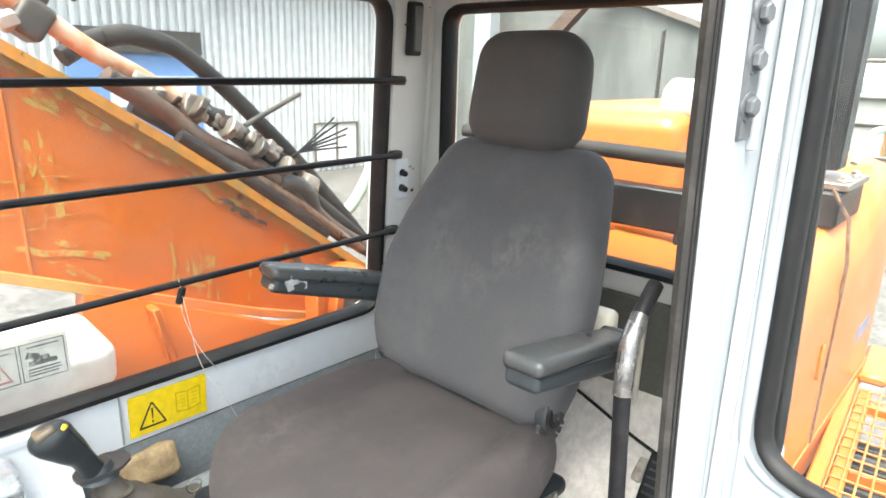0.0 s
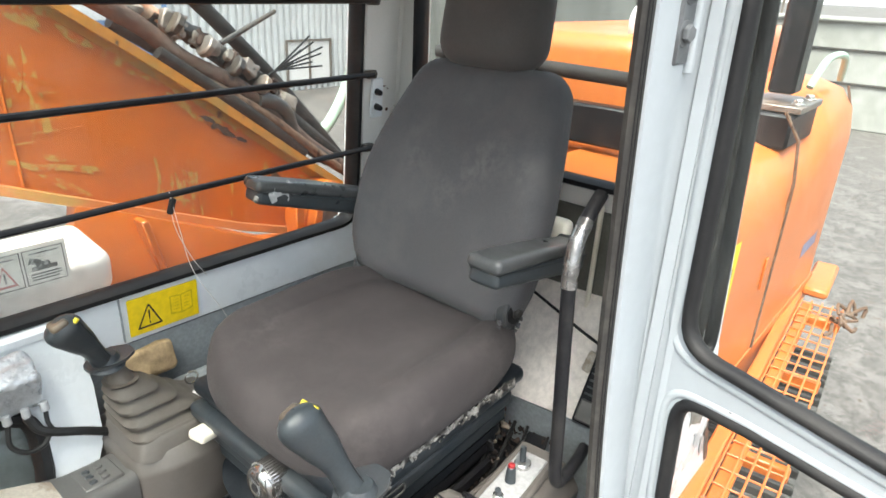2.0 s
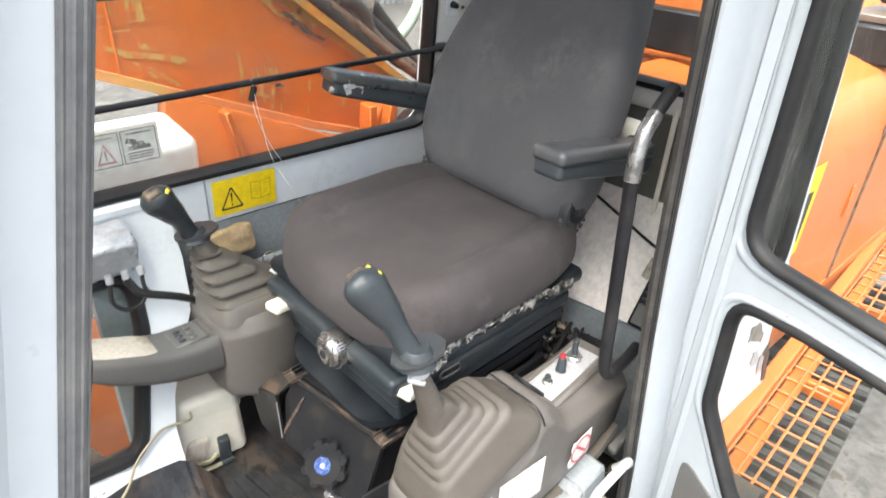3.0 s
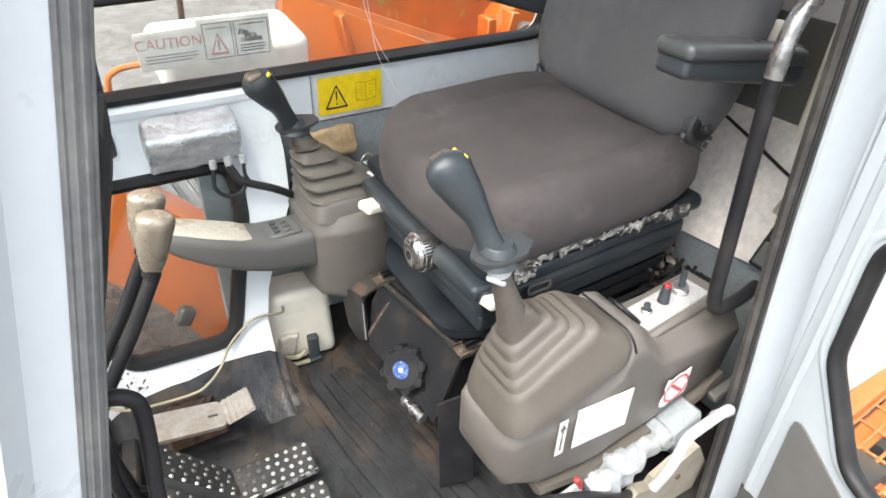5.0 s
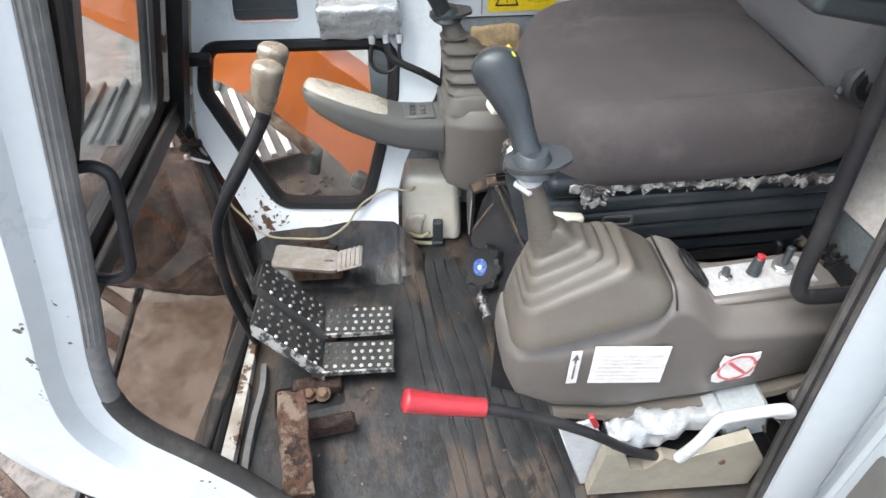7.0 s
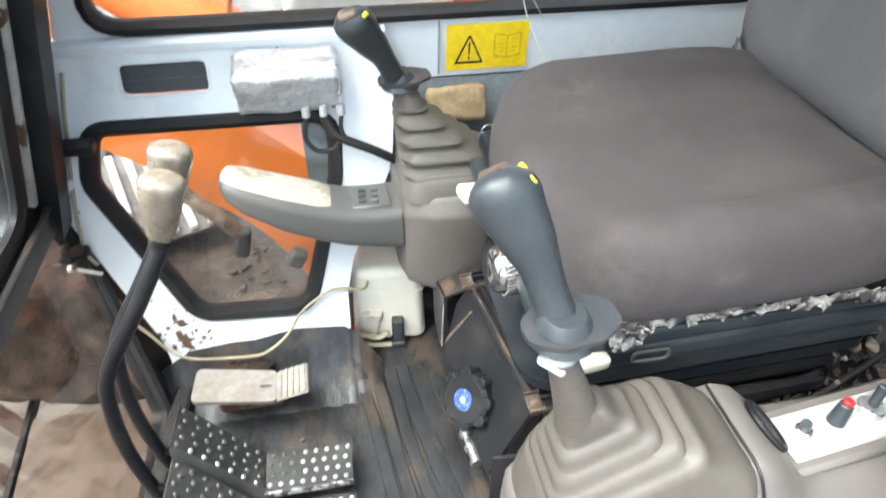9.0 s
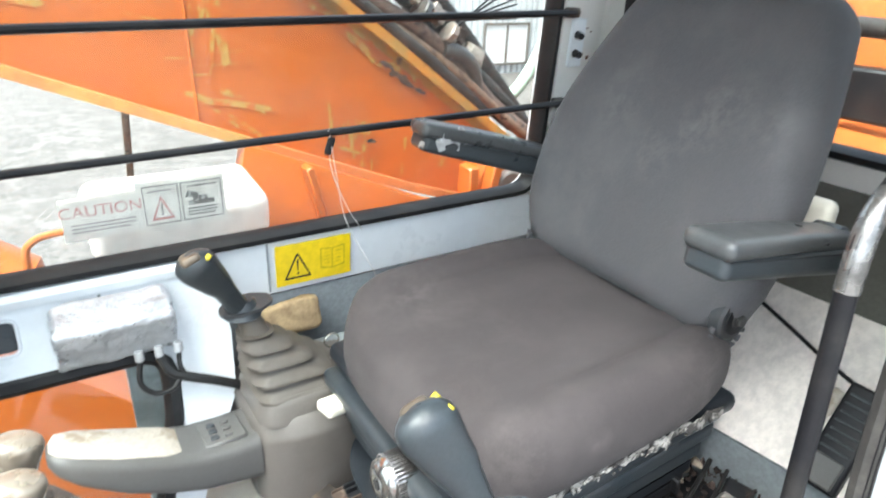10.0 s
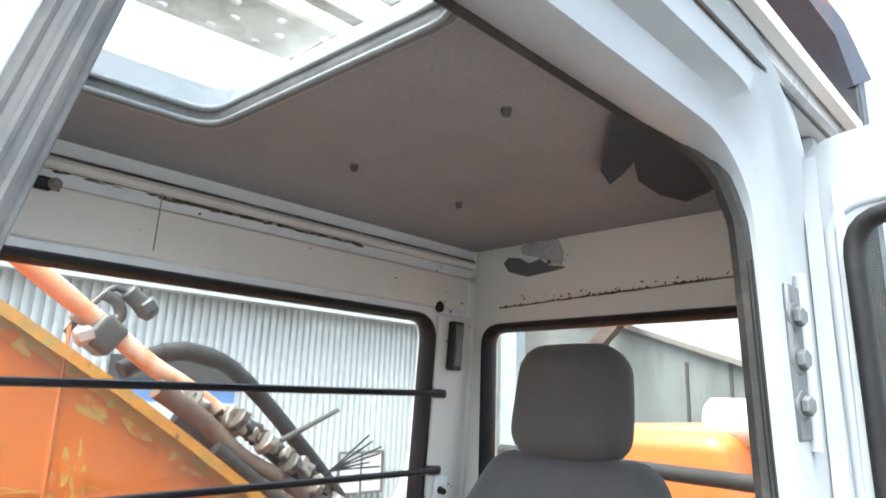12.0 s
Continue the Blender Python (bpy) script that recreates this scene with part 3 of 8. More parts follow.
M_OILBLACK = surf("oily_blue_black_paint", (0.014, 0.0145, 0.0165), 0.40, 0.0, dirt=(0.040, 0.034, 0.029), amount=0.6, grain=110, patch=14, bump=0.2, fleck=(0.085, 0.070, 0.058), fleck_at=0.74, fleck_scale=22, low=0.5, high=0.66)
M_RUSTPLATE = surf("rust_stained_black_plate", (0.030, 0.026, 0.024), 0.6, 0.0, dirt=(0.11, 0.072, 0.048), amount=0.85, grain=80, patch=16, bump=0.4, fleck=(0.16, 0.125, 0.10), fleck_at=0.68, fleck_scale=24, low=0.48, high=0.6)
M_RAIL = surf("scuffed_black_rail_paint", (0.022, 0.021, 0.021), 0.36, 0.0, dirt=(0.085, 0.068, 0.055), amount=0.7, grain=110, patch=18, bump=0.25, fleck=(0.13, 0.10, 0.08), fleck_at=0.70, fleck_scale=24, low=0.5, high=0.66)
# Rib colour paled to hold the strong light that falls on them.
M_PALERIB = surf("light_paled_ribs", (0.62, 0.56, 0.52), 0.8, dirt=(0.30, 0.25, 0.21), amount=0.8, grain=30, patch=9, bump=0.3)
M_DARKGREYINK = surf("dark_grey_print", (0.10, 0.10, 0.10), 0.5, dirt=(0.45, 0.44, 0.43), amount=0.9, patch=60, low=0.5, high=0.6, bump=0)
# Pale metal for both the worn paint and the highlight on the rail's bend.
M_PALEBEND = surf("worn_rail_metal_and_highlight", (0.30, 0.295, 0.29), 0.26, 0.8, dirt=(0.06, 0.058, 0.055), amount=0.8, grain=120, patch=24, bump=0.1)
M_BEIGEBOX = surf("beige_moulded_plastic", (0.27, 0.245, 0.195), 0.5, dirt=(0.17, 0.145, 0.11), amount=0.5, grain=120, patch=9, bump=0.1, tone=0.05)
M_DARKSEAL = surf("dusty_dark_door_seal", (0.040, 0.038, 0.036), 0.75, dirt=(0.095, 0.088, 0.078), amount=0.7, grain=90, patch=14, bump=0.3)

for dull in (M_RUBBER, M_BLACK, M_DARKSEAL, M_OILBLACK, M_WIRE, M_BIGHOSE, M_APRON, M_TRACK, M_SHOE):
    dull.node_tree.nodes["Principled BSDF"].inputs["Specular IOR Level"].default_value = 0.25


# ---- the cab's shell ----
FLOOR = -0.08


def y_wall(z):
    """The boom-side wall leans in a little towards the roof."""
    return 0.905 - 0.06 * (z - 0.5)


def y_low(z):
    """The panel under its window slopes in towards the floor."""
    return 0.678 + 0.379 * z


def seal_ring(bm, loop, place, wide=0.026, deep=0.022):
    """A rubber seal round an opening."""
    pts = [Vector(place(p[0], p[1])) for p in loop]
    sec = [(deep * 0.5 * math.cos(a), wide * 0.5 * math.sin(a)) for a in [2 * math.pi * (i + 0.5) / 8 for i in range(8)]]
    n = (pts[len(pts) // 3] - pts[0]).cross(pts[2 * len(pts) // 3] - pts[0]).normalized()
    P, cnt = pts, len(pts)
    rings = []
    for i in range(cnt):
        t = (P[(i + 1) % cnt] - P[i - 1]).normalized()
        s = n.cross(t).normalized()
        rings.append([P[i] + n * a + s * b for a, b in sec])
    vs = [[bm.verts.new(q) for q in r] for r in rings]
    for i in range(cnt):
        a, b = vs[i], vs[(i + 1) % cnt]
        for k in range(8):
            bm.faces.new((a[k], a[(k + 1) % 8], b[(k + 1) % 8], b[k]))
    return bm


def window(name, loop, place, depth, label, glass, wide=0.026, deep=0.052):
    w = part(name, seal_ring(nb(), loop, lambda u, v: Vector(place(u, v)) + Vector(depth) * (0.5 if deep > 0.04 else 0), wide, deep), M_RUBBER, None)
    tagged(w, label, "window", "", "structure")
    bm = nb()
    panel(bm, loop, [], lambda u, v: Vector(place(u, v)) + Vector(depth), Vector(depth).normalized() * 0.004)
    g = part("pane", bm, glass, w, "clear pane with a film of dust and glare", 0)
    g.visible_shadow = False
    return w


R_OPEN = roundpoly([(-0.605, 0.572), (0.632, 0.572), (0.632, 1.318), (-0.428, 1.318)], 0.055)
place_r = lambda u, v: (u, y_wall(v), v)
wall = nb()
panel(wall, [(-0.655, 0.556), (-0.122, 0.556), (-0.122, 0.452), (0.78, 0.452), (0.78, 1.54), (-0.415, 1.54)], [R_OPEN], place_r, (0, 0.05, 0))
wall_right = solo("wall_right", wall, M_WHITE, "painted cab wall round the barred side window", "wall", "structure")
part("lining", panel(nb(), rect(-0.28, -0.1, 0.78, 0.447), [], lambda u, v: (u, 0.912, v), (0, 0.04, 0)), M_GREYPANEL, wall_right, "blue-grey lower lining")
window("window_1", R_OPEN, place_r, (0, 0.03, 0), "large side window with a black rubber seal", M_GLASS)

T_OPEN = roundpoly([(-0.634, 0.430), (-0.212, 0.427), (-0.222, 0.315), (-0.300, 0.074), (-0.512, 0.085), (-0.652, 0.340)], [0.04, 0.05, 0.1, 0.06, 0.06, 0.05])
V_OPEN = roundpoly(rect(-0.562, 0.475, -0.418, 0.526), 0.012, 3)
place_l = lambda u, v: (u, y_low(v), v)
low = panel(nb(), [(-0.71, 0.552), (-0.71, 0.31), (-0.585, 0.045), (-0.56, -0.10), (-0.232, -0.10), (-0.225, 0.10), (-0.207, 0.165), (-0.166, 0.245), (-0.117, 0.33), (-0.106, 0.43), (-0.109, 0.552)], [T_OPEN, V_OPEN], place_l, (0, 0.05, -0.018))
wall_low = solo("wall_lower", low, M_WHITE, "white painted cab panel under the side window, chipped and rusty low down", "wall", "structure")
window("window_2", T_OPEN, place_l, (0, 0.03, -0.01), "small five-sided lower window with a thick black seal", M_GLASSDIRTY, wide=0.034)

# raised rim and grille of the air vent
vent = thing("air_vent", (-0.49, y_low(0.5), 0.474), "dark grey slotted air vent set in the white panel", "vent")
part("frame", seal_ring(nb(), V_OPEN, place_l, 0.006, 0.006), M_WHITE, vent)
part("ledge", sweep(nb(), [(-0.70, 0.893, 0.552), (-0.40, 0.893, 0.552), (-0.112, 0.893, 0.552)], [(0.016, -0.010), (0.016, 0.003), (0.006, 0.010), (-0.016, 0.010), (-0.016, -0.010)], up=(0, 0, 1)), M_WHITE, wall_low, "rounded ledge under the window seal", 50)
part("backing", panel(nb(), V_OPEN, [], lambda u, v: (u, y_low(v) + 0.012, v), (0, 0.004, 0)), M_BELLOWS, vent)
part("slat", box(nb(), (-0.49, y_low(0.497) + 0.010, 0.497), (0.136, 0.006, 0.0025), rot(-28, 0, 0)), M_PLASTIC, vent)

# rear wall
B_OPEN = roundpoly(rect(0.100, 0.788, 0.812, 1.304), 0.045)
place_b = lambda u, v: (0.770, u, v)
wall_rear = solo("wall_rear", panel(nb(), rect(0.062, -0.1, 0.90, 1.54), [B_OPEN], place_b, (0.05, 0, 0)), M_CREAM, "cream-painted rear cab wall, scraped above the window", "wall", "structure")
window("window_3", B_OPEN, place_b, (0.03, 0, 0), "rear window with a black rubber seal", M_GLASSREAR)
part("lining", slab(nb(), (0.760, 0.475, 0.47), (0.012, 0.81, 0.54), 0.004), M_OLIVE, wall_rear, "dark olive lining under the window")
part("corner_trim", sweep(nb(), [(0.764, 0.852, 1.52), (0.764, 0.862, 1.2), (0.764, 0.892, 0.75)], [(0.014, 0), (0, 0.012), (-0.014, 0), (0, -0.012)]), M_CREAM, wall_rear)
# the scraped patch and the line of chips under it
bm = nb()
panel(bm, roundpoly([(0.752, 1.462), (0.735, 1.474), (0.700, 1.468), (0.672, 1.452), (0.640, 1.458), (0.615, 1.440), (0.556, 1.430), (0.62, 1.424), (0.680, 1.420), (0.735, 1.438)], 0.006, 3), [], lambda u, v: (0.7665, u, v), (0.002, 0, 0))
part("scrape", bm, M_TORN, wall_rear, "dark scraped hole in the paint")
part("scrape_edge", panel(nb(), [(0.70, 1.494), (0.665, 1.506), (0.640, 1.498), (0.596, 1.512), (0.574, 1.47), (0.58, 1.438), (0.61, 1.444), (0.64, 1.462), (0.69, 1.475)], [], lambda u, v: (0.7672, u, v), (0.002, 0, 0)), M_DIRTYWHITE, wall_rear, "bared grey primer beside the scrape", 0)
bm = nb()
rng = random.Random(4)
for k in range(34):
    y = 0.76 - 0.0155 * k
    if rng.random() < 0.7:
        w, h = rng.uniform(0.003, 0.009), rng.uniform(0.0012, 0.0035)
        panel(bm, roundpoly([(y - w, 1.352 + rng.uniform(-0.004, 0.004)), (y, 1.352 - h), (y + w, 1.353), (y, 1.353 + h)], 0.002, 2), [], lambda u, v: (0.7675, u, v + 0.03 * (0.76 - u)), (0.001, 0, 0))
panel(bm, [(0.765 - 0.0186 * i, 1.3515 + rng.uniform(0, 0.0016)) for i in range(40)] + [(0.765 - 0.0186 * i, 1.3495 - rng.uniform(0, 0.0012)) for i in range(39, -1, -1)], [], lambda u, v: (0.7678, u, v + 0.03 * (0.76 - u)), (0.001, 0, 0))
part("paint_chips", bm, M_JOINTRUST, wall_rear, "line of rusty chips in the paint")

# roof, lining and hatch
H_OPEN = roundpoly([(-0.37, 0.612), (-0.070, 0.597), (-0.028, 0.12), (-0.34, 0.11)], 0.05)
H_BIG = roundpoly([(-0.40, 0.66), (-0.03, 0.645), (0.012, 0.06), (-0.37, 0.05)], 0.05)
roof = solo("roof", panel(nb(), rect(-0.44, -0.02, 0.80, 0.90), [H_BIG], lambda u, v: (u, v, 1.545), (0, 0, 0.035)), M_WHITE, "white sheet-steel cab roof", "roof", "structure")
ceiling = solo("ceiling", panel(nb(), [(-0.43, 0.845), (-0.43, 0.112), (0.765, 0.112), (0.765, 0.845)], [H_OPEN], lambda u, v: (u, v, 1.500 + 0.014 * math.sin(u * 5) * math.sin(v * 4)), (0, 0, 0.012)), M_CEIL, "sagging grey-brown felt headliner", "ceiling", "structure")
hatch = part("window_4", seal_ring(nb(), H_OPEN, lambda u, v: (u, v, 1.504), 0.018, 0.030), M_RIBSEAL, None)
tagged(hatch, "roof hatch with a grey rubber edge trim", "window", "", "structure")
pane = part("pane", panel(nb(), H_BIG, [], lambda u, v: (u, v, 1.585), (0, 0, 0.005)), M_GLASSHATCH, hatch, "dirty hatch pane", 0)
pane.visible_shadow = False
for grow, z, w in ((-0.030, 1.493, 0.007), (0.030, 1.494, 0.008), (-0.055, 1.512, 0.008)):
    part("edge_trim", seal_ring(nb(), H_OPEN, lambda u, v: (u + (u + 0.21) * grow, v + (v - 0.36) * grow, z), w, w), M_GREYPANEL, hatch, "ridge of the grey rubber trim", 60)
bm = nb()
for x, y in ((0.164, 0.245), (0.160, 0.566), (0.419, 0.575)):
    rod(bm, (x, y, 1.500), (x, y, 1.488), 0.0075, 12, 0.006)
part("button", bm, M_TORN, ceiling, "dark lining buttons")
bm = nb()
panel(bm, [(0.24, 0.118), (0.26, 0.150), (0.335, 0.205), (0.39, 0.245), (0.452, 0.266), (0.425, 0.225), (0.395, 0.192), (0.47, 0.225), (0.555, 0.232), (0.62, 0.215), (0.60, 0.165), (0.56, 0.118)], [], lambda u, v: (u, v, 1.483 - 0.05 * (v - 0.118)), (0, 0, 0.003))
part("torn_flap", bm, M_FLAP, ceiling, "torn dark flap hanging from the lining")
# perforated guard strip over the hatch
guard = thing("roof_guard", (-0.3, 0.4, 1.60), "dark perforated steel guard strip over the roof hatch", "guard")
holes = [roundpoly(rect(-0.585 + 0.036 * i + 0.018 * (j % 2), 0.545 + 0.042 * j, -0.571 + 0.036 * i + 0.018 * (j % 2), 0.559 + 0.042 * j), 0.003, 2) for i in range(0, 26, 2) for j in range(3)]
part("plate", panel(nb(), rect(-0.62, 0.525, 0.36, 0.655), holes, lambda u, v: (u, v - 0.08 * u, 1.68), (0, 0, 0.006)), M_FITTING, guard, "grimy perforated strip")
for x in (-0.42, 0.34):
    part("post", rod(nb(), (x, 0.60 - 0.08 * x, 1.575), (x, 0.60 - 0.08 * x, 1.683), 0.012), M_STEELDARK, guard)
for y in (0.39, 0.47):
    part("rail", rod(nb(), (-0.62, y, 1.68), (0.36, y, 1.68), 0.008), M_STEELDARK, guard)
    part("rail_post", rod(nb(), (0.34, y, 1.575), (0.34, y, 1.68), 0.008), M_STEELDARK, guard)

# ribs along the boom-side header
for z0, r0, mat_, nm in ((1.464, 0.010, M_CREAM, "header_rib"), (1.4765, 0.0022, M_JOINT, "header_gap")):
    sweepbm = sweep(nb(), [(-0.425, y_wall(z0) - 0.002, z0), (0.0, y_wall(z0) - 0.002, z0), (0.76, y_wall(z0) - 0.002, z0)], circle(r0, 8))
    part(nm, sweepbm, mat_, wall_right, "long pressed rib" if r0 > 0.006 else "dirty joint line")
rng = random.Random(8)
bm = nb()
for k in range(90):
    x = -0.035 + 0.66 * (k / 90) ** 1.35 if k < 66 else rng.uniform(-0.40, -0.05)
    w, h = rng.uniform(0.006, 0.018), rng.uniform(0.0012, 0.0042) * (0.6 if k >= 66 else 1.0)
    zc = 1.4505 + rng.uniform(-0.0025, 0.0015)
    panel(bm, [(x + w * math.cos(a) * rng.uniform(0.6, 1), zc + h * math.sin(a) * rng.uniform(0.5, 1)) for a in [2 * math.pi * i / 9 for i in range(9)]], [], lambda u, v: (u, y_wall(v) - 0.0010 - 0.00002 * k, v), (0, 0.0008, 0))
part("rust_stain", bm, M_JOINTRUST, wall_right, "black and rusty dirt along the groove", 0)
# Thin dark line that paints the soft shade under the rib.
part("groove_shade", sweep(nb(), [(-0.42, y_wall(1.4545) - 0.0005, 1.4545), (0.2, y_wall(1.4545) - 0.0005, 1.4545), (0.755, y_wall(1.4545) - 0.0005, 1.4545)], circle(0.0018, 6)), M_JOINT, wall_right, "dark line painting the shade in the groove under the rib")
part("header_panel", slab(nb(), (0.165, y_wall(1.385) - 0.004, 1.385), (1.15, 0.010, 0.088), 0.004, rot(3.4, 0, 0)), M_CREAM, wall_right, "cream header strip over the window")
part("seam", box(nb(), (-0.040, y_wall(1.42) - 0.0095, 1.405), (0.0012, 0.003, 0.10), rot(3.4, 0, 0)), M_GREYPANEL, wall_right, "open seam")
part("pillar_panel", slab(nb(), (0.70, y_wall(0.96) - 0.004, 0.965), (0.118, 0.010, 0.73), 0.004, rot(3.4, 0, 0)), M_CREAM, wall_right, "cream rear pillar face")
part("panel_joint", box(nb(), (-0.012, 0.9005, 0.51), (0.003, 0.004, 0.10)), M_GREYPANEL, wall_right, "thin panel joint")

# fittings on the rear pillar
plug = solo("grommet", rod(nb(), (0.642, y_wall(1.345) - 0.004, 1.345), (0.642, y_wall(1.345) - 0.011, 1.345), 0.014, 16), M_RUBBER, "round black rubber plug in the pillar", "plug")
holder = thing("wall_lamp", (0.687, 0.845, 1.2), "narrow dark interior lamp on the pillar", "lamp")
part("housing", soft(nb(), (0.694, y_wall(1.255) - 0.018, 1.255), (0.034, 0.026, 0.118), 0.006, rot(3.4, 0, 0), 2), M_BLACK, holder)
part("lens", soft(nb(), (0.694, y_wall(1.255) - 0.032, 1.255), (0.024, 0.006, 0.098), 0.003, rot(3.4, 0, 0), 2), M_CONSOLE2, holder, "dull grey lens")
plate = thing("hook_plate", (0.684, 0.87, 0.86), "small pale plate with black coat hooks on the pillar", "plate")
part("plate", slab(nb(), (0.684, y_wall(0.9) - 0.012, 0.905), (0.040, 0.010, 0.10), 0.003, rot(3.4, 0, 0)), M_WHITE, plate)
for z in (0.922, 0.884):
    part("hook", rod(nb(), (0.680, 0.866, z), (0.676, 0.845, z - 0.002), 0.009, 12, 0.007), M_BLACK, plate)
latch = thing("header_catch", (-0.205, 0.84, 1.42), "dark window catch with a pale bolt on the header", "catch")
part("body", slab(nb(), (-0.235, y_wall(1.425) - 0.016, 1.425), (0.062, 0.014, 0.020), 0.003), M_BLACK, latch)
part("bolt", bolt(nb(), (-0.262, y_wall(1.425) - 0.024, 1.425), (0, -1, 0), 0.007), M_CYL, latch)
part("bolt", bolt(nb(), (-0.203, y_wall(1.425) - 0.026, 1.425), (0, -1, 0), 0.007), M_FITTING, latch)
solo("roof_edge_clip", slab(nb(), (0.745, 0.835, 1.425), (0.006, 0.014, 0.016), 0.001), M_ALU, "tiny bright metal clip in the roof corner", "clip")

# guard bars across the side window
for zl, zr in ((1.128, 1.140), (0.948, 0.967), (0.752, 0.779)):
    b = thing("guard_bar", (0.0, y_wall(zr) - 0.03, zr), "thin black horizontal guard bar across the side window", "bar", "bars across the side window")
    yb = y_wall(zr) - 0.022
    part("rod", sweep(nb(), [(-0.655 + 0.25 * (zl - 0.45), yb + 0.003, zl), (0.0, yb, (zl + zr) / 2), (0.660, yb, zr)], circle(0.0072, 8)), M_BLACK, b)
    part("clip", slab(nb(), (0.655, yb + 0.006, zr), (0.030, 0.022, 0.020), 0.003), M_STEELDARK, b, "end clip")
    part("screw", bolt(nb(), (0.672, yb + 0.010, zr), (0, -1, 0), 0.006, 0.005), M_STEELDARK, b)
th = part("thread", tube(nb(), [(0.105, 0.862, 0.775), (0.110, 0.868, 0.70), (0.14, 0.872, 0.62), (0.175, 0.880, 0.562)], 0.0009, 5), M_THREAD, None)
tagged(th, "loose pale nylon thread tied round the lowest guard bar", "thread")
part("strand", tube(nb(), [(0.105, 0.862, 0.775), (0.112, 0.85, 0.69), (0.125, 0.84, 0.60), (0.16, 0.80, 0.51), (0.17, 0.78, 0.46)], 0.0008, 5), M_THREAD, th)
part("knot", soft(nb(), (0.106, 0.862, 0.745), (0.014, 0.010, 0.035), 0.005, rot(0, 20, 0), 2), M_BLACK, th, "dark knot")

# ---- floor ----
floor = solo("floor", box(nb(), (0.1, 0.38, FLOOR - 0.025), (1.42, 1.10, 0.03)), M_STEELDARK, "dirty steel cab floor plate", "floor", "structure")
mat_ = thing("floor_mat", (-0.3, 0.4, FLOOR), "worn ribbed black rubber floor mat with mud stains", "floor mat")
bm = nb()
panel(bm, [(-0.61, 0.80), (-0.585, 0.46), (-0.53, -0.03), (0.12, -0.03), (0.14, 0.80)], [roundpoly([(-0.50, 0.285), (-0.36, 0.30), (-0.35, 0.24), (-0.49, 0.21)], 0.01, 2)], lambda u, v: (u, v, FLOOR + 0.004 + 0.004 * noise.noise((u * 6, v * 6, 0))), (0, 0, -0.012))
part("sheet", bm, M_MAT, mat_)
for k in range(9):
    x0 = -0.225 + 0.0305 * k
    bm = sweep(nb(), [(x0 + 0.10 * s + 0.004 * math.sin(9 * s + k), 0.655 - 0.68 * s, FLOOR + 0.0065) for s in [i / 12 for i in range(13)]], [(0.0122, -0.004), (0.0105, 0.0038), (-0.0105, 0.0038), (-0.0122, -0.004)], up=(0, 0, 1))
    part("rib", bm, M_MAT, mat_)

MAT_TOP = ((-0.60, -0.01), (-0.569, 0.007), (-0.536, 0.023), (-0.454, 0.030), (-0.417, 0.029), (-0.340, 0.041), (-0.295, 0.039), (-0.240, 0.034), (-0.218, 0.020), (-0.190, -0.020), (-0.160, -0.076))
prof = []
for (x0, z0), (x1, z1) in zip(MAT_TOP, MAT_TOP[1:]):
    for s in range(4):
        prof.append((x0 + (x1 - x0) * s / 4, z0 + (z1 - z0) * s / 4))
rings = []
for i, (x, zt) in enumerate(prof):
    yb, zb = y_low(zt) - 0.004, FLOOR + 0.003
    bow = 0.003 * math.sin(i * 1.9)
    f = max(0.0, min(1.0, (zt - zb) / 0.09))
    top = [(x, 0.575 + bow, zb), (x, 0.612 + bow, zb + 0.012 * f), (x, 0.640, zb + 0.034 * f), (x, 0.662 + bow, zb + 0.066 * f), (x, max(yb, 0.664), zt)]
    rings.append(top + [(x, max(yb, 0.664) + 0.006, zt - 0.004), (x, 0.672, zb + 0.03 * f - 0.004), (x, 0.64, zb - 0.008), (x, 0.575, zb - 0.008)])
part("upturn", quad_loft(nb(), rings), M_MAT, mat_, "edge of the mat turned up against the white panel", 60)

# ---- door side: header, rear post, front post ----
HEAD_SEC = [(0.057, 0.128), (0.022, 0.100), (0.003, 0.072), (0.000, 0.052), (0.008, 0.028), (0.046, 0.018), (0.058, -0.008), (0.090, -0.012), (0.105, -0.026), (0.130, -0.022), (0.135, 0.060), (0.095, 0.128)]
POST_SEC = [(0.240, 0.075), (0.060, 0.058), (0.016, 0.047), (0.000, 0.038), (0.005, 0.020), (0.030, 0.014), (0.085, 0.012), (0.140, 0.016), (0.155, 0.004), (0.215, 0.004), (0.240, 0.020), (0.240, 0.050)]
BEND = (0.260, 1.340)


def lean(z):
    """Way of the rear post's front edge from its place at the top."""
    rows = ((-0.12, 0.034, -0.062), (0.20, 0.022, -0.048), (0.57, 0.026, -0.015), (1.0, 0.004, -0.006), (1.3, 0.0, 0.0), (1.6, 0.0, 0.0))
    for a, b in zip(rows, rows[1:]):
        if z <= b[0]:
            t = (z - a[0]) / (b[0] - a[0])
            return a[1] + (b[1] - a[1]) * t, a[2] + (b[2] - a[2]) * t
    return 0.0, 0.0


def leaned(x, y, z):
    k = max(0.0, min(1.0, (0.53 - x) / 0.09))
    dx, dy = lean(z)
    return (x + dx * k, y + dy * (0.35 + 0.65 * k) * (1 if k > 0 else 0), z)


rings = [[(x, y, 1.440 + d) for d, y in HEAD_SEC] for x in (-0.42, -0.2, 0.0, 0.14)]
for k in range(15):
    a = radians(90 * k / 14)
    f = (1 - math.cos(a * 2)) / 2
    sec = [(p[0] + (q[0] - p[0]) * f, p[1] + (q[1] - p[1]) * f) for p, q in zip(HEAD_SEC, POST_SEC)]
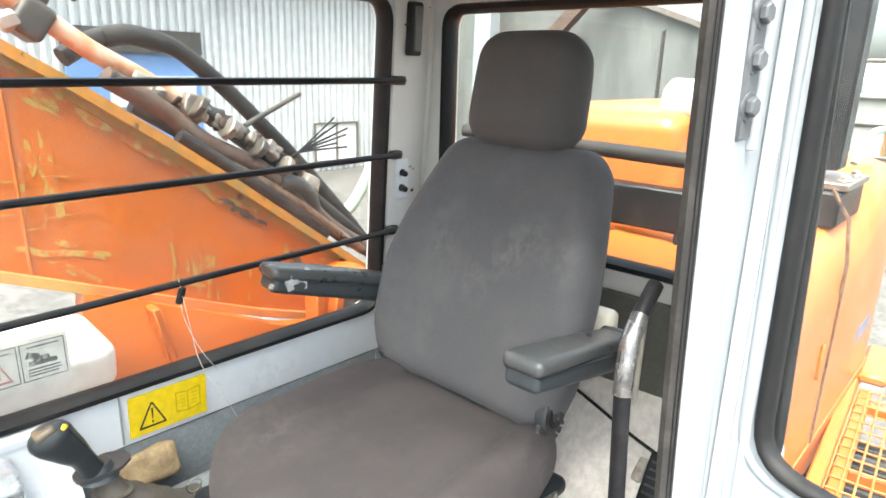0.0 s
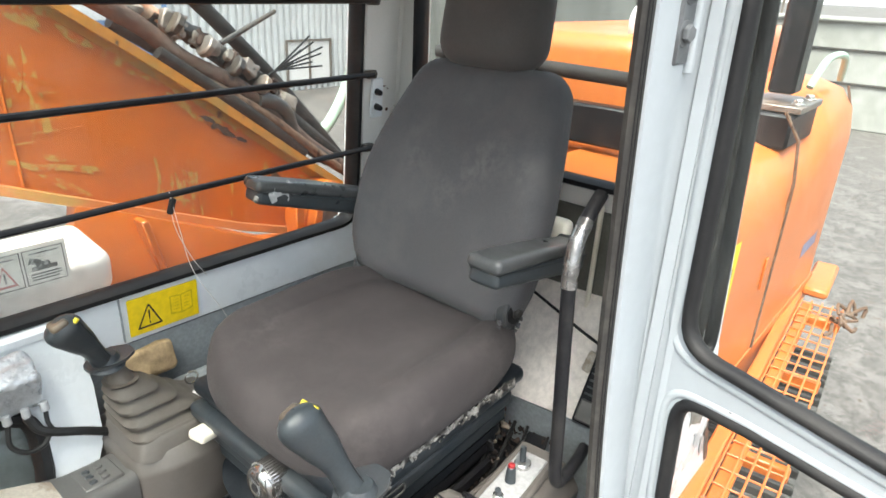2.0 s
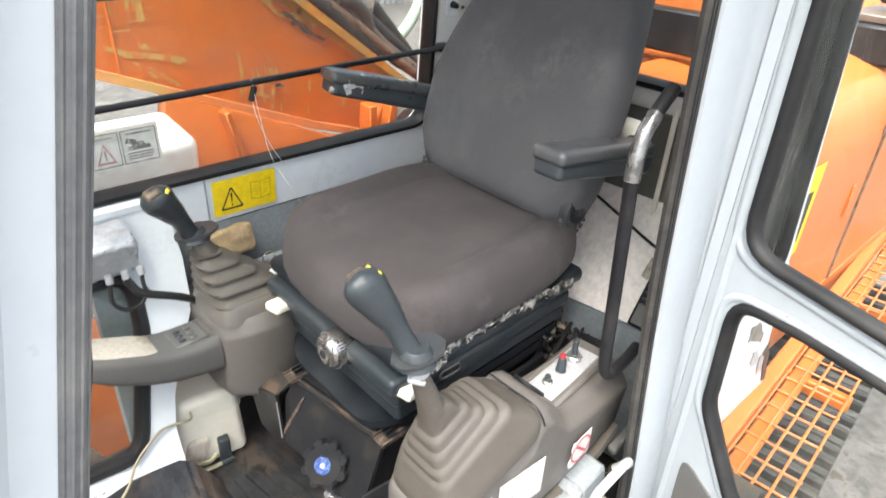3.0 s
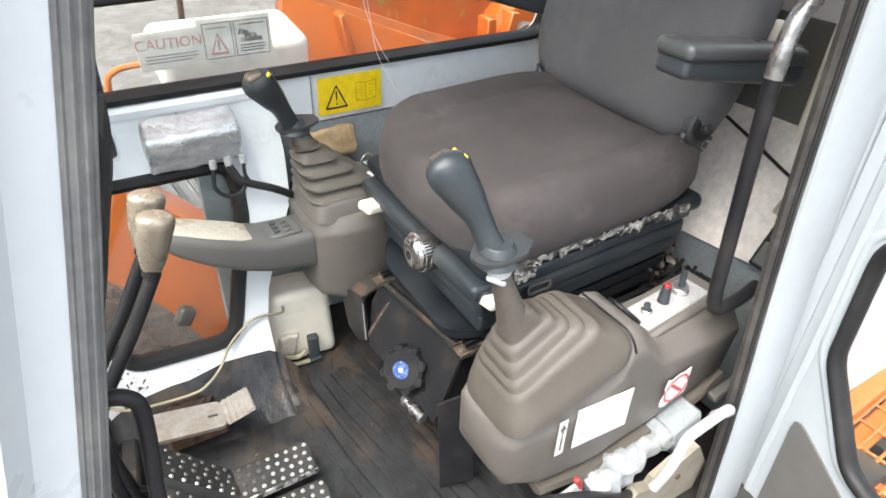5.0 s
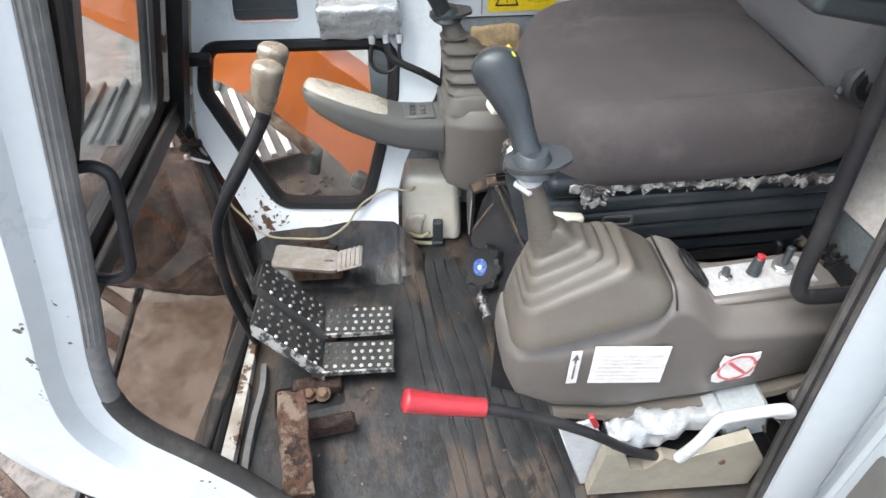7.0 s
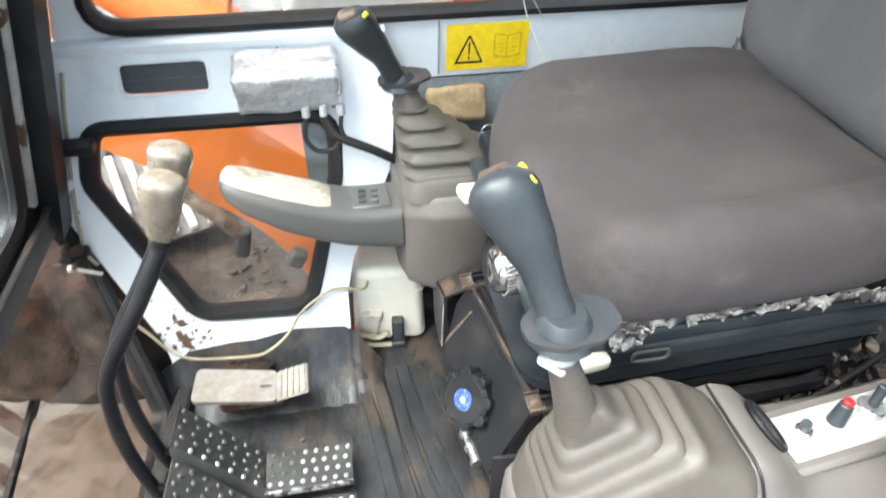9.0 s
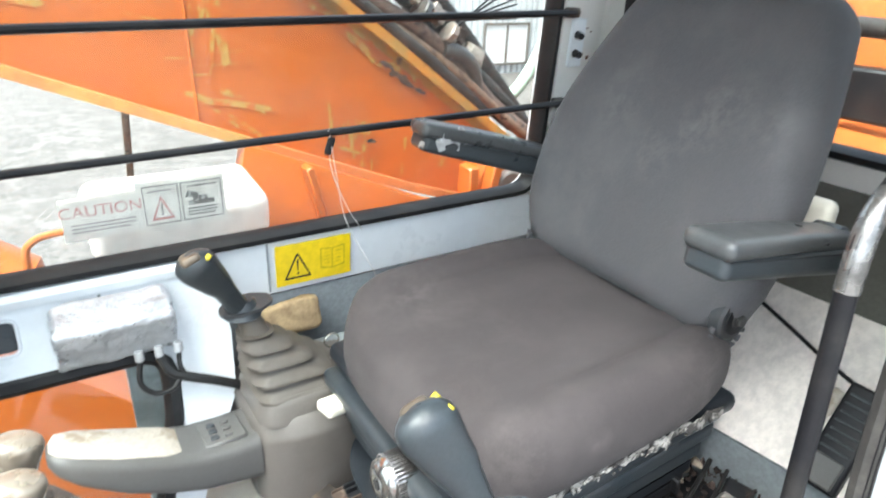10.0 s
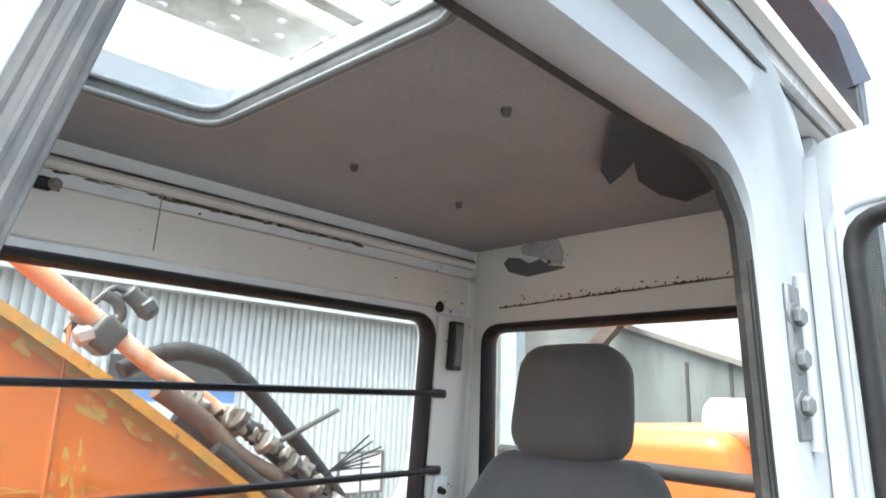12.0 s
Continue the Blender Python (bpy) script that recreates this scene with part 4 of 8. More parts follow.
    rings.append([(BEND[0] + (0.10 + d) * math.sin(a), y, BEND[1] + (0.10 + d) * math.cos(a)) for d, y in sec])
rings += [[leaned(0.36 + d, y, z) for d, y in POST_SEC] for z in (1.25, 1.1, 1.0, 0.8, 0.57, 0.4, 0.2, 0.04, -0.12)]
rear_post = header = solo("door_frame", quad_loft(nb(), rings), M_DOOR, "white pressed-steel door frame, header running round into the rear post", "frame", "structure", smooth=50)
part("rain_lip", sweep(nb(), [(-0.42, -0.030, 1.572), (0.2, -0.030, 1.572), (0.70, -0.030, 1.570)], [(0.012, -0.012), (0.012, 0.008), (-0.012, 0.008), (-0.004, -0.012)], up=(0, 0, 1)), M_CREAM, header, "folded rain gutter lip")

Q_OPEN = roundpoly([(0.635, 0.40), (0.968, 0.40), (0.795, 1.390), (0.635, 1.390)], 0.045)
place_q = lambda u, v: (u, 0.010, v)
side_panel = solo("wall_quarter", panel(nb(), [(0.615, -0.12), (1.15, -0.12), (1.045, 0.37), (0.805, 1.54), (0.615, 1.54)], [Q_OPEN], place_q, (0, 0.05, 0)), M_WHITE, "white outer cab side behind the door, torn low down", "wall", "structure")
window("window_7", Q_OPEN, place_q, (0, 0.012, 0), "tapering dark quarter window with a black seal", M_DARKGLASS, wide=0.022, deep=0.03)
part("lower_skin", panel(nb(), roundpoly([(0.66, 0.385), (1.042, 0.385), (1.098, 0.185), (1.118, 0.10), (1.205, -0.085), (1.198, -0.18), (1.19, -0.30), (0.66, -0.30)], 0.01, 2), [], lambda u, v: (u, 0.0085, v), (0, 0.012, 0)), M_WHITE, side_panel, "white lower side skin")
rq = random.Random(15)


def ragged(pts, jit):
    out = []
    for a, b in zip(pts, pts[1:] + pts[:1]):
        out += [(a[0] + (b[0] - a[0]) * s + rq.uniform(-jit, jit), a[1] + (b[1] - a[1]) * s + rq.uniform(-jit, jit)) for s in (0, 0.33, 0.66)]
    return out


for k, (pts, mt) in enumerate((([(0.925, 0.246), (0.970, 0.232), (1.044, 0.170), (1.034, 0.142), (0.985, 0.175), (0.936, 0.188)], M_FITTING), ([(1.010, 0.130), (1.082, 0.070), (1.06, 0.06), (1.022, 0.070)], M_DIRTYWHITE), ([(1.116, 0.104), (1.166, 0.016), (1.205, -0.080), (1.172, -0.064), (1.13, 0.03), (1.10, 0.075)], M_STEELDARK), ([(1.07, 0.08), (1.11, 0.05), (1.14, -0.01), (1.10, 0.0)], M_ALU))):
    part("torn_patch", panel(nb(), ragged(pts, 0.006), [], lambda u, v: (u, 0.0068 - 0.0006 * k, v), (0, 0.001, 0)), mt, side_panel, "torn patch of bare board", 0)
sl = [leaned(0.356, 0.034, z) for z in (-0.12, 0.04, 0.2, 0.57, 1.0, 1.30)] + [(0.35, 0.040, 1.37), (0.325, 0.055, 1.425), (0.27, 0.085, 1.458), (0.20, 0.100, 1.468), (-0.1, 0.104, 1.470), (-0.40, 0.106, 1.470)]
rs = part("seal", sweep(nb(), curve(sl, 4), circle(0.0125, 8)), M_DARKSEAL, rear_post, "ribbed grey-black edge seal")
for k in range(3):
    part("rib", sweep(nb(), [(p.x - 0.0115 + 0.003 * k, p.y - 0.010 + 0.006 * k - 0.004, p.z) for p in curve(sl[:6], 5)], circle(0.0014, 5)), M_RUBBER, rs)

A_LINE = curve([(-0.293, -0.036, 1.58), (-0.357, -0.036, 1.30), (-0.426, -0.037, 1.00), (-0.490, -0.038, 0.72), (-0.530, -0.040, 0.545), (-0.555, -0.040, 0.445), (-0.564, -0.040, 0.365), (-0.545, -0.040, 0.305), (-0.505, -0.040, 0.248), (-0.450, -0.040, 0.165), (-0.39, -0.040, 0.06), (-0.30, -0.040, -0.03), (-0.15, -0.040, -0.065), (0.10, -0.04, -0.075), (0.40, -0.03, -0.08)], 5)


def outward(i):
    a, b = A_LINE[max(0, i - 3)], A_LINE[min(len(A_LINE) - 1, i + 3)]
    t = (b - a).normalized()
    return Vector((t.z, 0, -t.x)).normalized()


rings = []
for i, p in enumerate(A_LINE):
    o = outward(i)
    rings.append([p + o * a + Vector((0, b, 0)) for a, b in ((0.010, -0.004), (0.020, -0.014), (0.045, -0.020), (0.058, -0.040), (0.13, -0.046), (0.20, -0.01), (0.20, 0.05), (0.035, 0.012), (0.010, 0.004))])
front_post = solo("door_post_front", quad_loft(nb(), rings), M_POST, "white painted front door post running into the sill", "post", "structure", smooth=30)
SEAL_LINE = [p + outward(i) * 0.0125 + Vector((0, -0.004, 0)) for i, p in enumerate(A_LINE)]
fs = part("seal", sweep(nb(), SEAL_LINE[:30], circle(0.0120, 10)), M_RIBSEAL, front_post, "ribbed grey-black edge seal")
part("seal", sweep(nb(), SEAL_LINE[29:], circle(0.0132, 10)), M_DARKSEAL, front_post, "black edge seal round the sill corner")
for k in range(6):
    part("rib", sweep(nb(), [p + Vector((0.0118 * math.cos(radians(195 + 26 * k)), 0.0118 * math.sin(radians(195 + 26 * k)), 0)) for p in SEAL_LINE[:24]], circle(0.0013, 5)), M_RIBSEAL, fs)

# ---- front: windscreen frame, lower pane ----
place_f = lambda u, v: (-0.717 + (0.315 - v) * 0.357 if v < 0.315 else -0.717 + (v - 0.315) * 0.25, u, v)
front = solo("wall_front", panel(nb(), [(-0.05, -0.12), (0.90, -0.12), (0.90, 0.315), (0.90, 1.54), (-0.05, 1.54), (-0.05, 0.315)], [roundpoly(rect(0.03, 0.375, 0.665, 1.44), 0.06), roundpoly([(0.02, 0.31), (0.02, -0.055), (0.60, -0.055), (0.77, 0.20), (0.77, 0.31)], 0.04)], place_f, (-0.03, 0, 0)), M_BLACK, "black front cab frame between the upper and lower windscreens", "frame", "structure")
window("window_5", roundpoly([(0.02, 0.31), (0.02, -0.055), (0.60, -0.055), (0.77, 0.20), (0.77, 0.31)], 0.04), place_f, (-0.015, 0, 0), "dirty lower front window", M_GLASSFRONT, deep=0.022)
window("window_6", roundpoly(rect(0.03, 0.375, 0.665, 1.44), 0.06), place_f, (-0.015, 0, 0), "front windscreen in a black frame", M_GLASS, wide=0.04, deep=0.022)
part("cross_rail", slab(nb(), (-0.700, 0.41, 0.335), (0.030, 0.80, 0.045), 0.006), M_RAIL, front, "scuffed dark cross rail")
part("rail_trim", slab(nb(), (-0.684, 0.41, 0.361), (0.012, 0.78, 0.008), 0.003), M_STEELDARK, front, "worn bare metal edge")
part("painted_sill", sweep(nb(), curve([(-0.568, 0.02, FLOOR + 0.020), (-0.563, 0.12, FLOOR + 0.021), (-0.560, 0.24, FLOOR + 0.020), (-0.558, 0.36, FLOOR + 0.018), (-0.558, 0.45, FLOOR + 0.016)], 5), lambda t: [(0.015 - 0.007 * t, -0.012), (0.014 - 0.007 * t, 0.008), (-0.014 + 0.006 * t, 0.010), (-0.016 + 0.006 * t, -0.012)], up=(0, 0, 1)), M_SILL, front, "chipped white sill strip")
part("floor_edge", slab(nb(), (-0.585, 0.40, FLOOR + 0.015), (0.035, 0.82, 0.06), 0.006, rot(0, 0, -6)), M_RAIL, front, "black front floor channel")
part("rubber_edge", sweep(nb(), curve([(-0.515, -0.02, FLOOR + 0.008), (-0.530, 0.10, FLOOR + 0.010), (-0.528, 0.20, FLOOR + 0.014), (-0.520, 0.27, FLOOR + 0.020), (-0.527, 0.34, FLOOR + 0.012)], 5), [(0.007, -0.012), (0.006, 0.010), (-0.006, 0.010), (-0.007, -0.012)], up=(0, 0, 1)), M_RIBSEAL, front, "turned-up grey rubber edge")
part("pale_strip", sweep(nb(), [(-0.696, 0.700, 0.38), (-0.617, 0.699, 0.70), (-0.438, 0.697, 1.42)], [(0.007, -0.006), (0.007, 0.006), (-0.007, 0.006), (-0.007, -0.006)], up=(0, 1, 0)), M_SILL, front, "chipped pale strip of the screen frame")
part("side_frame", sweep(nb(), [(-0.706, 0.752, 0.30), (-0.606, 0.750, 0.70), (-0.42, 0.745, 1.45)], [(0.030, -0.036), (0.030, 0.016), (-0.024, 0.016), (-0.024, -0.036)], up=(0, 1, 0)), M_BLACK, front, "black side frame of the windscreen")
part("groove", sweep(nb(), [(-0.40, -0.0135, 1.5315), (0.2, -0.0135, 1.5315), (0.74, -0.0135, 1.5315)], circle(0.0035, 6)), M_STEELDARK, header, "dark groove under the gutter")


# rusty chips and marks in the paint
def chips(parent, name, spread, place, material, label, seed, lift):
    """Ragged flakes scattered round centres (u, v, spread u, spread v, count, size)."""
    g = random.Random(seed)
    bm = nb()
    n = 0
    for u0, v0, su, sv, count, size in spread:
        for _ in range(count):
            u, v = g.gauss(u0, su), g.gauss(v0, sv)
            r = size * (0.25 + g.random() ** 2)
            k = g.randint(9, 14)
            lean_a, thin = g.uniform(0, 3.14), g.uniform(0.35, 0.8)
            loop = []
            for i in range(k):
                a, q = 2 * math.pi * i / k, g.uniform(0.35, 1.0)
                p, w = r * q * math.cos(a) * thin, r * q * math.sin(a)
                loop.append((u + p * math.cos(lean_a) - w * math.sin(lean_a), v + p * math.sin(lean_a) + w * math.cos(lean_a)))
            n += 1
            off = Vector(lift) * (1 + 0.06 * n)
            panel(bm, loop, [], lambda a, b: Vector(place(a, b)) + off, -Vector(lift) * 0.5)
    return part(name, bm, material, parent, label, 0)


chips(wall_low, "rust_chips", ((-0.548, 0.050, 0.010, 0.016, 12, 0.020), (-0.53, 0.080, 0.022, 0.022, 22, 0.007), (-0.585, 0.045, 0.006, 0.02, 8, 0.008), (-0.60, 0.12, 0.01, 0.04, 5, 0.004), (-0.43, 0.050, 0.06, 0.006, 8, 0.006), (-0.68, 0.34, 0.005, 0.05, 8, 0.005)), place_l, M_RUST, "rusty chips low in the white paint", 31, (0, -0.0010, 0.0004))
chips(wall_low, "dark_specks", ((-0.60, 0.20, 0.01, 0.03, 3, 0.004), (-0.66, 0.47, 0.02, 0.03, 4, 0.003), (-0.20, 0.49, 0.03, 0.03, 6, 0.003), (-0.35, 0.54, 0.10, 0.003, 7, 0.003)), place_l, M_INK, "dark specks and screw holes", 32, (0, -0.0010, 0.0004))
chips(wall_right, "dark_specks", ((0.70, 1.30, 0.02, 0.06, 8, 0.004), (0.66, 1.40, 0.03, 0.02, 6, 0.003), (0.10, 1.40, 0.3, 0.02, 9, 0.003), (0.72, 0.85, 0.015, 0.08, 7, 0.004)), place_r, M_RUST, "dark chips in the cream paint", 33, (0, -0.0105, 0))
chips(wall_rear, "dark_specks", ((0.40, 1.37, 0.12, 0.006, 22, 0.004), (0.66, 1.37, 0.05, 0.005, 16, 0.004), (0.20, 1.40, 0.10, 0.03, 8, 0.003), (0.62, 1.45, 0.03, 0.012, 12, 0.008)), place_b, M_RUST, "dark chips in the cream paint", 34, (-0.0016, 0, 0))

chips(front_post, "rub_marks", ((-0.590, 0.552, 0.003, 0.006, 4, 0.007), (-0.602, 0.508, 0.003, 0.008, 5, 0.008), (-0.615, 0.448, 0.003, 0.008, 5, 0.007), (-0.545, 0.58, 0.005, 0.05, 6, 0.004), (-0.50, 0.25, 0.02, 0.02, 5, 0.005)), lambda u, v: (u, -0.0862, v), M_JOINT, "rubbed dark marks in the post's paint", 35, (0, -0.0006, 0))

# grit on the mat
g_ = random.Random(61)
bm = nb()
for k in range(90):
    x, y = g_.uniform(-0.55, 0.0), g_.uniform(0.0, 0.60)
    q = 0.0015 + 0.0045 * g_.random() ** 3
    soft(bm, (x, y, FLOOR + 0.006 + q * 0.4), (q * 1.6, q, q), q * 0.3, rot(g_.uniform(-30, 30), 0, g_.uniform(0, 180)), 1)
solo("grit", bm, M_CRUMB, "crumbs and grit scattered over the floor mat", "grit", "stuff")


# ---- operator's seat ----
SY = 0.465
seat = thing("operator_seat", (0.25, SY, FLOOR), "worn charcoal cloth operator's seat on black suspension bellows", "seat")


def cushion_bend(v):
    x, y, z = v
    top = max(0.0, z / 0.055)
    z += top * (-0.020 * math.cos(y * 7.0) + 0.014 + 0.030 * max(0, abs(y) / 0.24 - 0.55))
    z -= top * 0.007 * math.exp(-((abs(y) - 0.158 - 0.03 * max(0, -x)) / 0.012) ** 2) * max(0.0, min(1.0, (x + 0.16) / 0.12))
    if x < -0.12:
        k = (-0.12 - x) / 0.14
        z -= 0.030 * k * k
        y *= 1 - 0.13 * k * k
        x += 0.055 * (abs(y) / 0.24) ** 3 * k
    if x > 0.06:
        k = (x - 0.06) / 0.20
        y *= 1 - (0.20 if y < 0 else 0.34) * k * k
        z -= top * 0.034 * max(0, (x - 0.13) / 0.13) ** 2
    return x, y, z


part("cushion", soft(nb(), (0.262, SY, 0.500), (0.52, 0.492, 0.115), 0.052, rot(0, -2, 0), 36, cushion_bend), M_FABRIC, seat, "dark brown-grey worn cloth cushion", 60)


def back_bend(v):
    x, y, z = v
    t = (z + 0.2605) / 0.521
    w = 1.02 if t < 0.45 else 1.02 - 0.30 * ((t - 0.45) / 0.55) ** 1.4
    y *= w
    if t < 0.26:
        y *= 1 - 0.20 * ((0.26 - t) / 0.26) ** 2
    x -= 0.030 * (abs(y) / 0.22) ** 2 * (1 - 0.5 * t)
    x += -0.022 * math.sin(math.pi * min(1, t * 1.1)) + 0.02 * t * t
    return x, y, z


back = part("backrest", soft(nb(), (0.5735, SY + 0.010, 0.7835), (0.115, 0.480, 0.521), 0.052, rot(0, 17, 0), 12, back_bend), M_BACKCLOTH, seat, "charcoal cloth backrest with pale wear marks", 60)


def head_bend(v):
    x, y, z = v
    y *= 1.04 - 0.05 * (z / 0.11) - 0.05 * (z / 0.11) ** 2
    x -= 0.012 * (1 - (y / 0.12) ** 2)
    return x, y, z


part("headrest", soft(nb(), (0.668, SY + 0.024, 1.130), (0.116, 0.244, 0.226), 0.056, rot(0, 10, 0), 8, head_bend), M_HEADCLOTH, seat, "grey-brown padded headrest", 60)
for dy in (-0.06, 0.06):
    part("headrest_stem", rod(nb(), (0.665, SY + dy, 0.98), (0.675, SY + dy, 1.10), 0.007), M_BLACK, seat)
# arm pads
for side in (-1, 1):
    y = SY + side * 0.250 if side < 0 else 0.776
    tip = Vector((0.283, 0.207, 0.772)) if side < 0 else Vector((0.235, 0.776, 0.786))
    far = Vector((0.585, 0.205, 0.722)) if side < 0 else Vector((0.560, 0.738, 0.700))
    long_, mid = (far - tip).length, (tip + far) / 2
    turn = rot(0, math.degrees(math.atan2(tip.z - far.z, far.x - tip.x)), math.degrees(math.atan2(far.y - tip.y, far.x - tip.x)))
    half = long_ / 2
    arm = part("armrest", soft(nb(), mid, (long_, 0.064, 0.026), 0.011, turn, 6, lambda v: (v[0], v[1] * (1 + 0.10 * (v[0] < -0.3 * half) - 0.12 * max(0, v[0] / half)), v[2] + 0.004 * math.cos(1.5 * v[0] / half))), M_ARMPAD, seat, "scuffed black armrest, lightened for sky reflection", 50)
    part("shell", soft(nb(), mid + turn @ Vector((0.003, 0, -0.023)), (long_ - 0.008, 0.062, 0.036), 0.011, turn, 5, lambda v: (v[0], v[1], v[2] if v[2] > 0 else v[2] * (0.80 + 0.55 * (v[0] / half + 1) * 0.5))), M_PLASTIC, arm, "black moulded shell under the pad", 50)
    part("pad_joint", box(nb(), mid + turn @ Vector((0.004, 0, -0.0125)), (long_ - 0.008, 0.0618, 0.0014), turn), M_INK, arm, "dark joint under the pad")
    part("pivot", rod(nb(), (0.575, y - 0.022, 0.715), (0.575, y + 0.022, 0.715), 0.026, 18), M_PLASTIC, arm)
    if side > 0:
        for i, (dx, dz, s) in enumerate(((0.0, 0.0, 0.030), (0.026, 0.005, 0.022), (-0.020, -0.010, 0.018), (0.014, -0.014, 0.016), (0.034, -0.006, 0.014))):
            part("tape_scrap", soft(nb(), (0.285 + dx, y - 0.0345, 0.768 + dz), (s * 1.3, 0.006, s * 0.8), 0.003, rot(6 * i, 35 * i, 5 * i), 3, lambda v: Vector(v) + Vector((0, 0.004 * noise.noise(Vector(v) * 120), 0))), M_DIRTYWHITE, arm, "torn pale tape on the armrest")
        for i in range(5):
            part("torn_foam", soft(nb(), (0.238 + 0.010 * i, y - 0.022 + 0.006 * (i % 2), 0.756 - 0.004 * (i % 3)), (0.018, 0.014, 0.016), 0.005, rot(30 * i, 20, 0), 2), M_FRAY, arm, "torn foam")
part("side_knob", soft(nb(), (0.590, SY - 0.222, 0.735), (0.032, 0.05, 0.062), 0.014, None, 3), M_BOTTLE, seat, "cream plastic side knob")
for side in (-1, 1):
    hinge = part("recliner", rod(nb(), (0.470, SY + side * 0.188, 0.598), (0.470, SY + side * 0.212, 0.598), 0.038, 24), M_RUBGRIP, seat, "black recliner housing")
    tg = random.Random(40 + side)
    tb = nb()
    for k in range(9):
        a = radians(165 + 22 * k)
        soft(tb, (0.466 + 0.040 * math.cos(a), SY + side * 0.205, 0.578 + 0.036 * math.sin(a)), (tg.uniform(0.008, 0.016), 0.008, tg.uniform(0.003, 0.007)), 0.002, rot(0, -math.degrees(a) + 90 + tg.uniform(-25, 25), 0), 2)
    tagged(part("torn_cloth", tb, M_BACKCLOTH, hinge), "frayed cloth round the recliner", kind="stuff")
    part("recliner_arm", slab(nb(), (0.480, SY + side * 0.200, 0.61), (0.046, 0.016, 0.12), 0.006, rot(0, 18, 0)), M_PLASTIC, hinge)
    part("recliner_face", rod(nb(), (0.470, SY + side * 0.211, 0.598), (0.470, SY + side * 0.2145, 0.598), 0.026, 20), M_BLACK, hinge)
    part("bolt", bolt(nb(), (0.470, SY + side * 0.214, 0.598), (0, side, 0), 0.009), M_STEELDARK, hinge)
    part("bracket", slab(nb(), (0.43, SY + side * 0.200, 0.545), (0.05, 0.010, 0.04), 0.003), M_STEELDARK, hinge)

# suspension: pan, bellows, rails
part("seat_pan", soft(nb(), (0.265, SY, 0.440), (0.50, 0.45, 0.036), 0.016, None, 4), M_APRON, seat, "dark plastic seat pan")
for k in range(3):
    z = (0.410, 0.370, 0.324, 0.274)[k]
    part("bellows_fold", soft(nb(), (0.250 + 0.008 * k, SY + 0.001 * k, z), (0.50 - 0.014 * k, (0.432, 0.418, 0.394, 0.350)[k], (0.034, 0.038, 0.042, 0.046)[k]), 0.012, rot(0, -3, 0), 4), M_BELLOWS, seat, "blue-black rubber fold")
for k, (x0, x1, hw, z) in enumerate(((0.004, 0.50, 0.186, 0.290), (0.020, 0.50, 0.178, 0.262))):
    part("apron", panel(nb(), roundpoly([(x0, -hw), (x1, -hw), (x1, hw), (x0, hw)], [0.10, 0.02, 0.02, 0.10], 8), [], lambda u, v: (u, SY + v, z + 0.05 * (u - 0.2) - 1.2 * max(0, 0.05 - u) ** 2 * 10), (0.004, 0, -0.020)), M_APRON, seat, "rounded rubber apron of the bellows", 50)
part("bellows_core", box(nb(), (0.275, SY, 0.325), (0.40, 0.29, 0.19)), M_BLACK, seat)
bm = nb()
rng = random.Random(11)
ups, downs = [], []
for k in range(64):
    x = 0.045 + 0.0066 * k
    ups.append((x, 0.458 + rng.uniform(-0.004, 0.003)))
    downs.append((x, 0.449 - rng.random() ** 3 * 0.016 - 0.002))
panel(bm, ups + downs[::-1], [], lambda u, v: (u, SY - 0.232 + 0.003 * math.sin(u * 90), v), (0, 0.004, 0))
for k in range(26):
    x = 0.06 + 0.38 * rng.random()
    soft(bm, (x, SY - 0.235, 0.450 + rng.uniform(-0.010, 0.006)), (rng.uniform(0.003, 0.012), 0.004, rng.uniform(0.002, 0.005)), 0.001, rot(rng.uniform(-40, 40), rng.uniform(-60, 60), 0), 1)
for k in range(26):
    soft(bm, (0.085 + rng.uniform(-0.022, 0.022), SY - 0.232 + rng.uniform(-0.008, 0.004), 0.437 + rng.uniform(-0.016, 0.012)), (rng.uniform(0.004, 0.016), 0.003, rng.uniform(0.004, 0.018)), 0.001, rot(rng.uniform(-40, 40), rng.uniform(-60, 60), rng.uniform(-40, 40)), 1)
tagged(part("frayed_edge", bm, M_FRAY, seat, "frayed pale foam along the cushion's edge"), kind="stuff")
pl = panel(nb(), roundpoly(rect(-0.026, -0.010, 0.026, 0.010), 0.009), [roundpoly(rect(-0.022, -0.007, 0.022, 0.007), 0.006)], lambda u, v: (0.138 + u, SY - 0.2165, 0.371 + v), (0, 0.003, 0))
part("emblem", pl, M_CONSOLE2, seat, "raised oval maker's badge")
# weight knob, levers
kn = part("weight_knob", quad_loft(nb(), [[(x, SY - 0.05 + r * math.cos(2 * math.pi * q / 28), 0.392 + r * math.sin(2 * math.pi * q / 28)) for q in range(28)] for x, r in ((-0.029, 0.014), (-0.028, 0.024), (-0.023, 0.031), (-0.014, 0.0345), (0.028, 0.0355))]), M_DARKCHROME, seat, "knurled chrome adjusting knob")
for k in range(40):
    a = 2 * math.pi * k / 40
    part("knurl", rod(nb(), (-0.012, SY - 0.05 + 0.036 * math.cos(a), 0.392 + 0.036 * math.sin(a)), (0.024, SY - 0.05 + 0.036 * math.cos(a), 0.392 + 0.036 * math.sin(a)), 0.0019, 5), M_DARKCHROME, kn)
part("hub", rod(nb(), (-0.0305, SY - 0.050, 0.392), (-0.026, SY - 0.050, 0.392), 0.0085, 16), M_BLACK, kn, "dark knob centre")
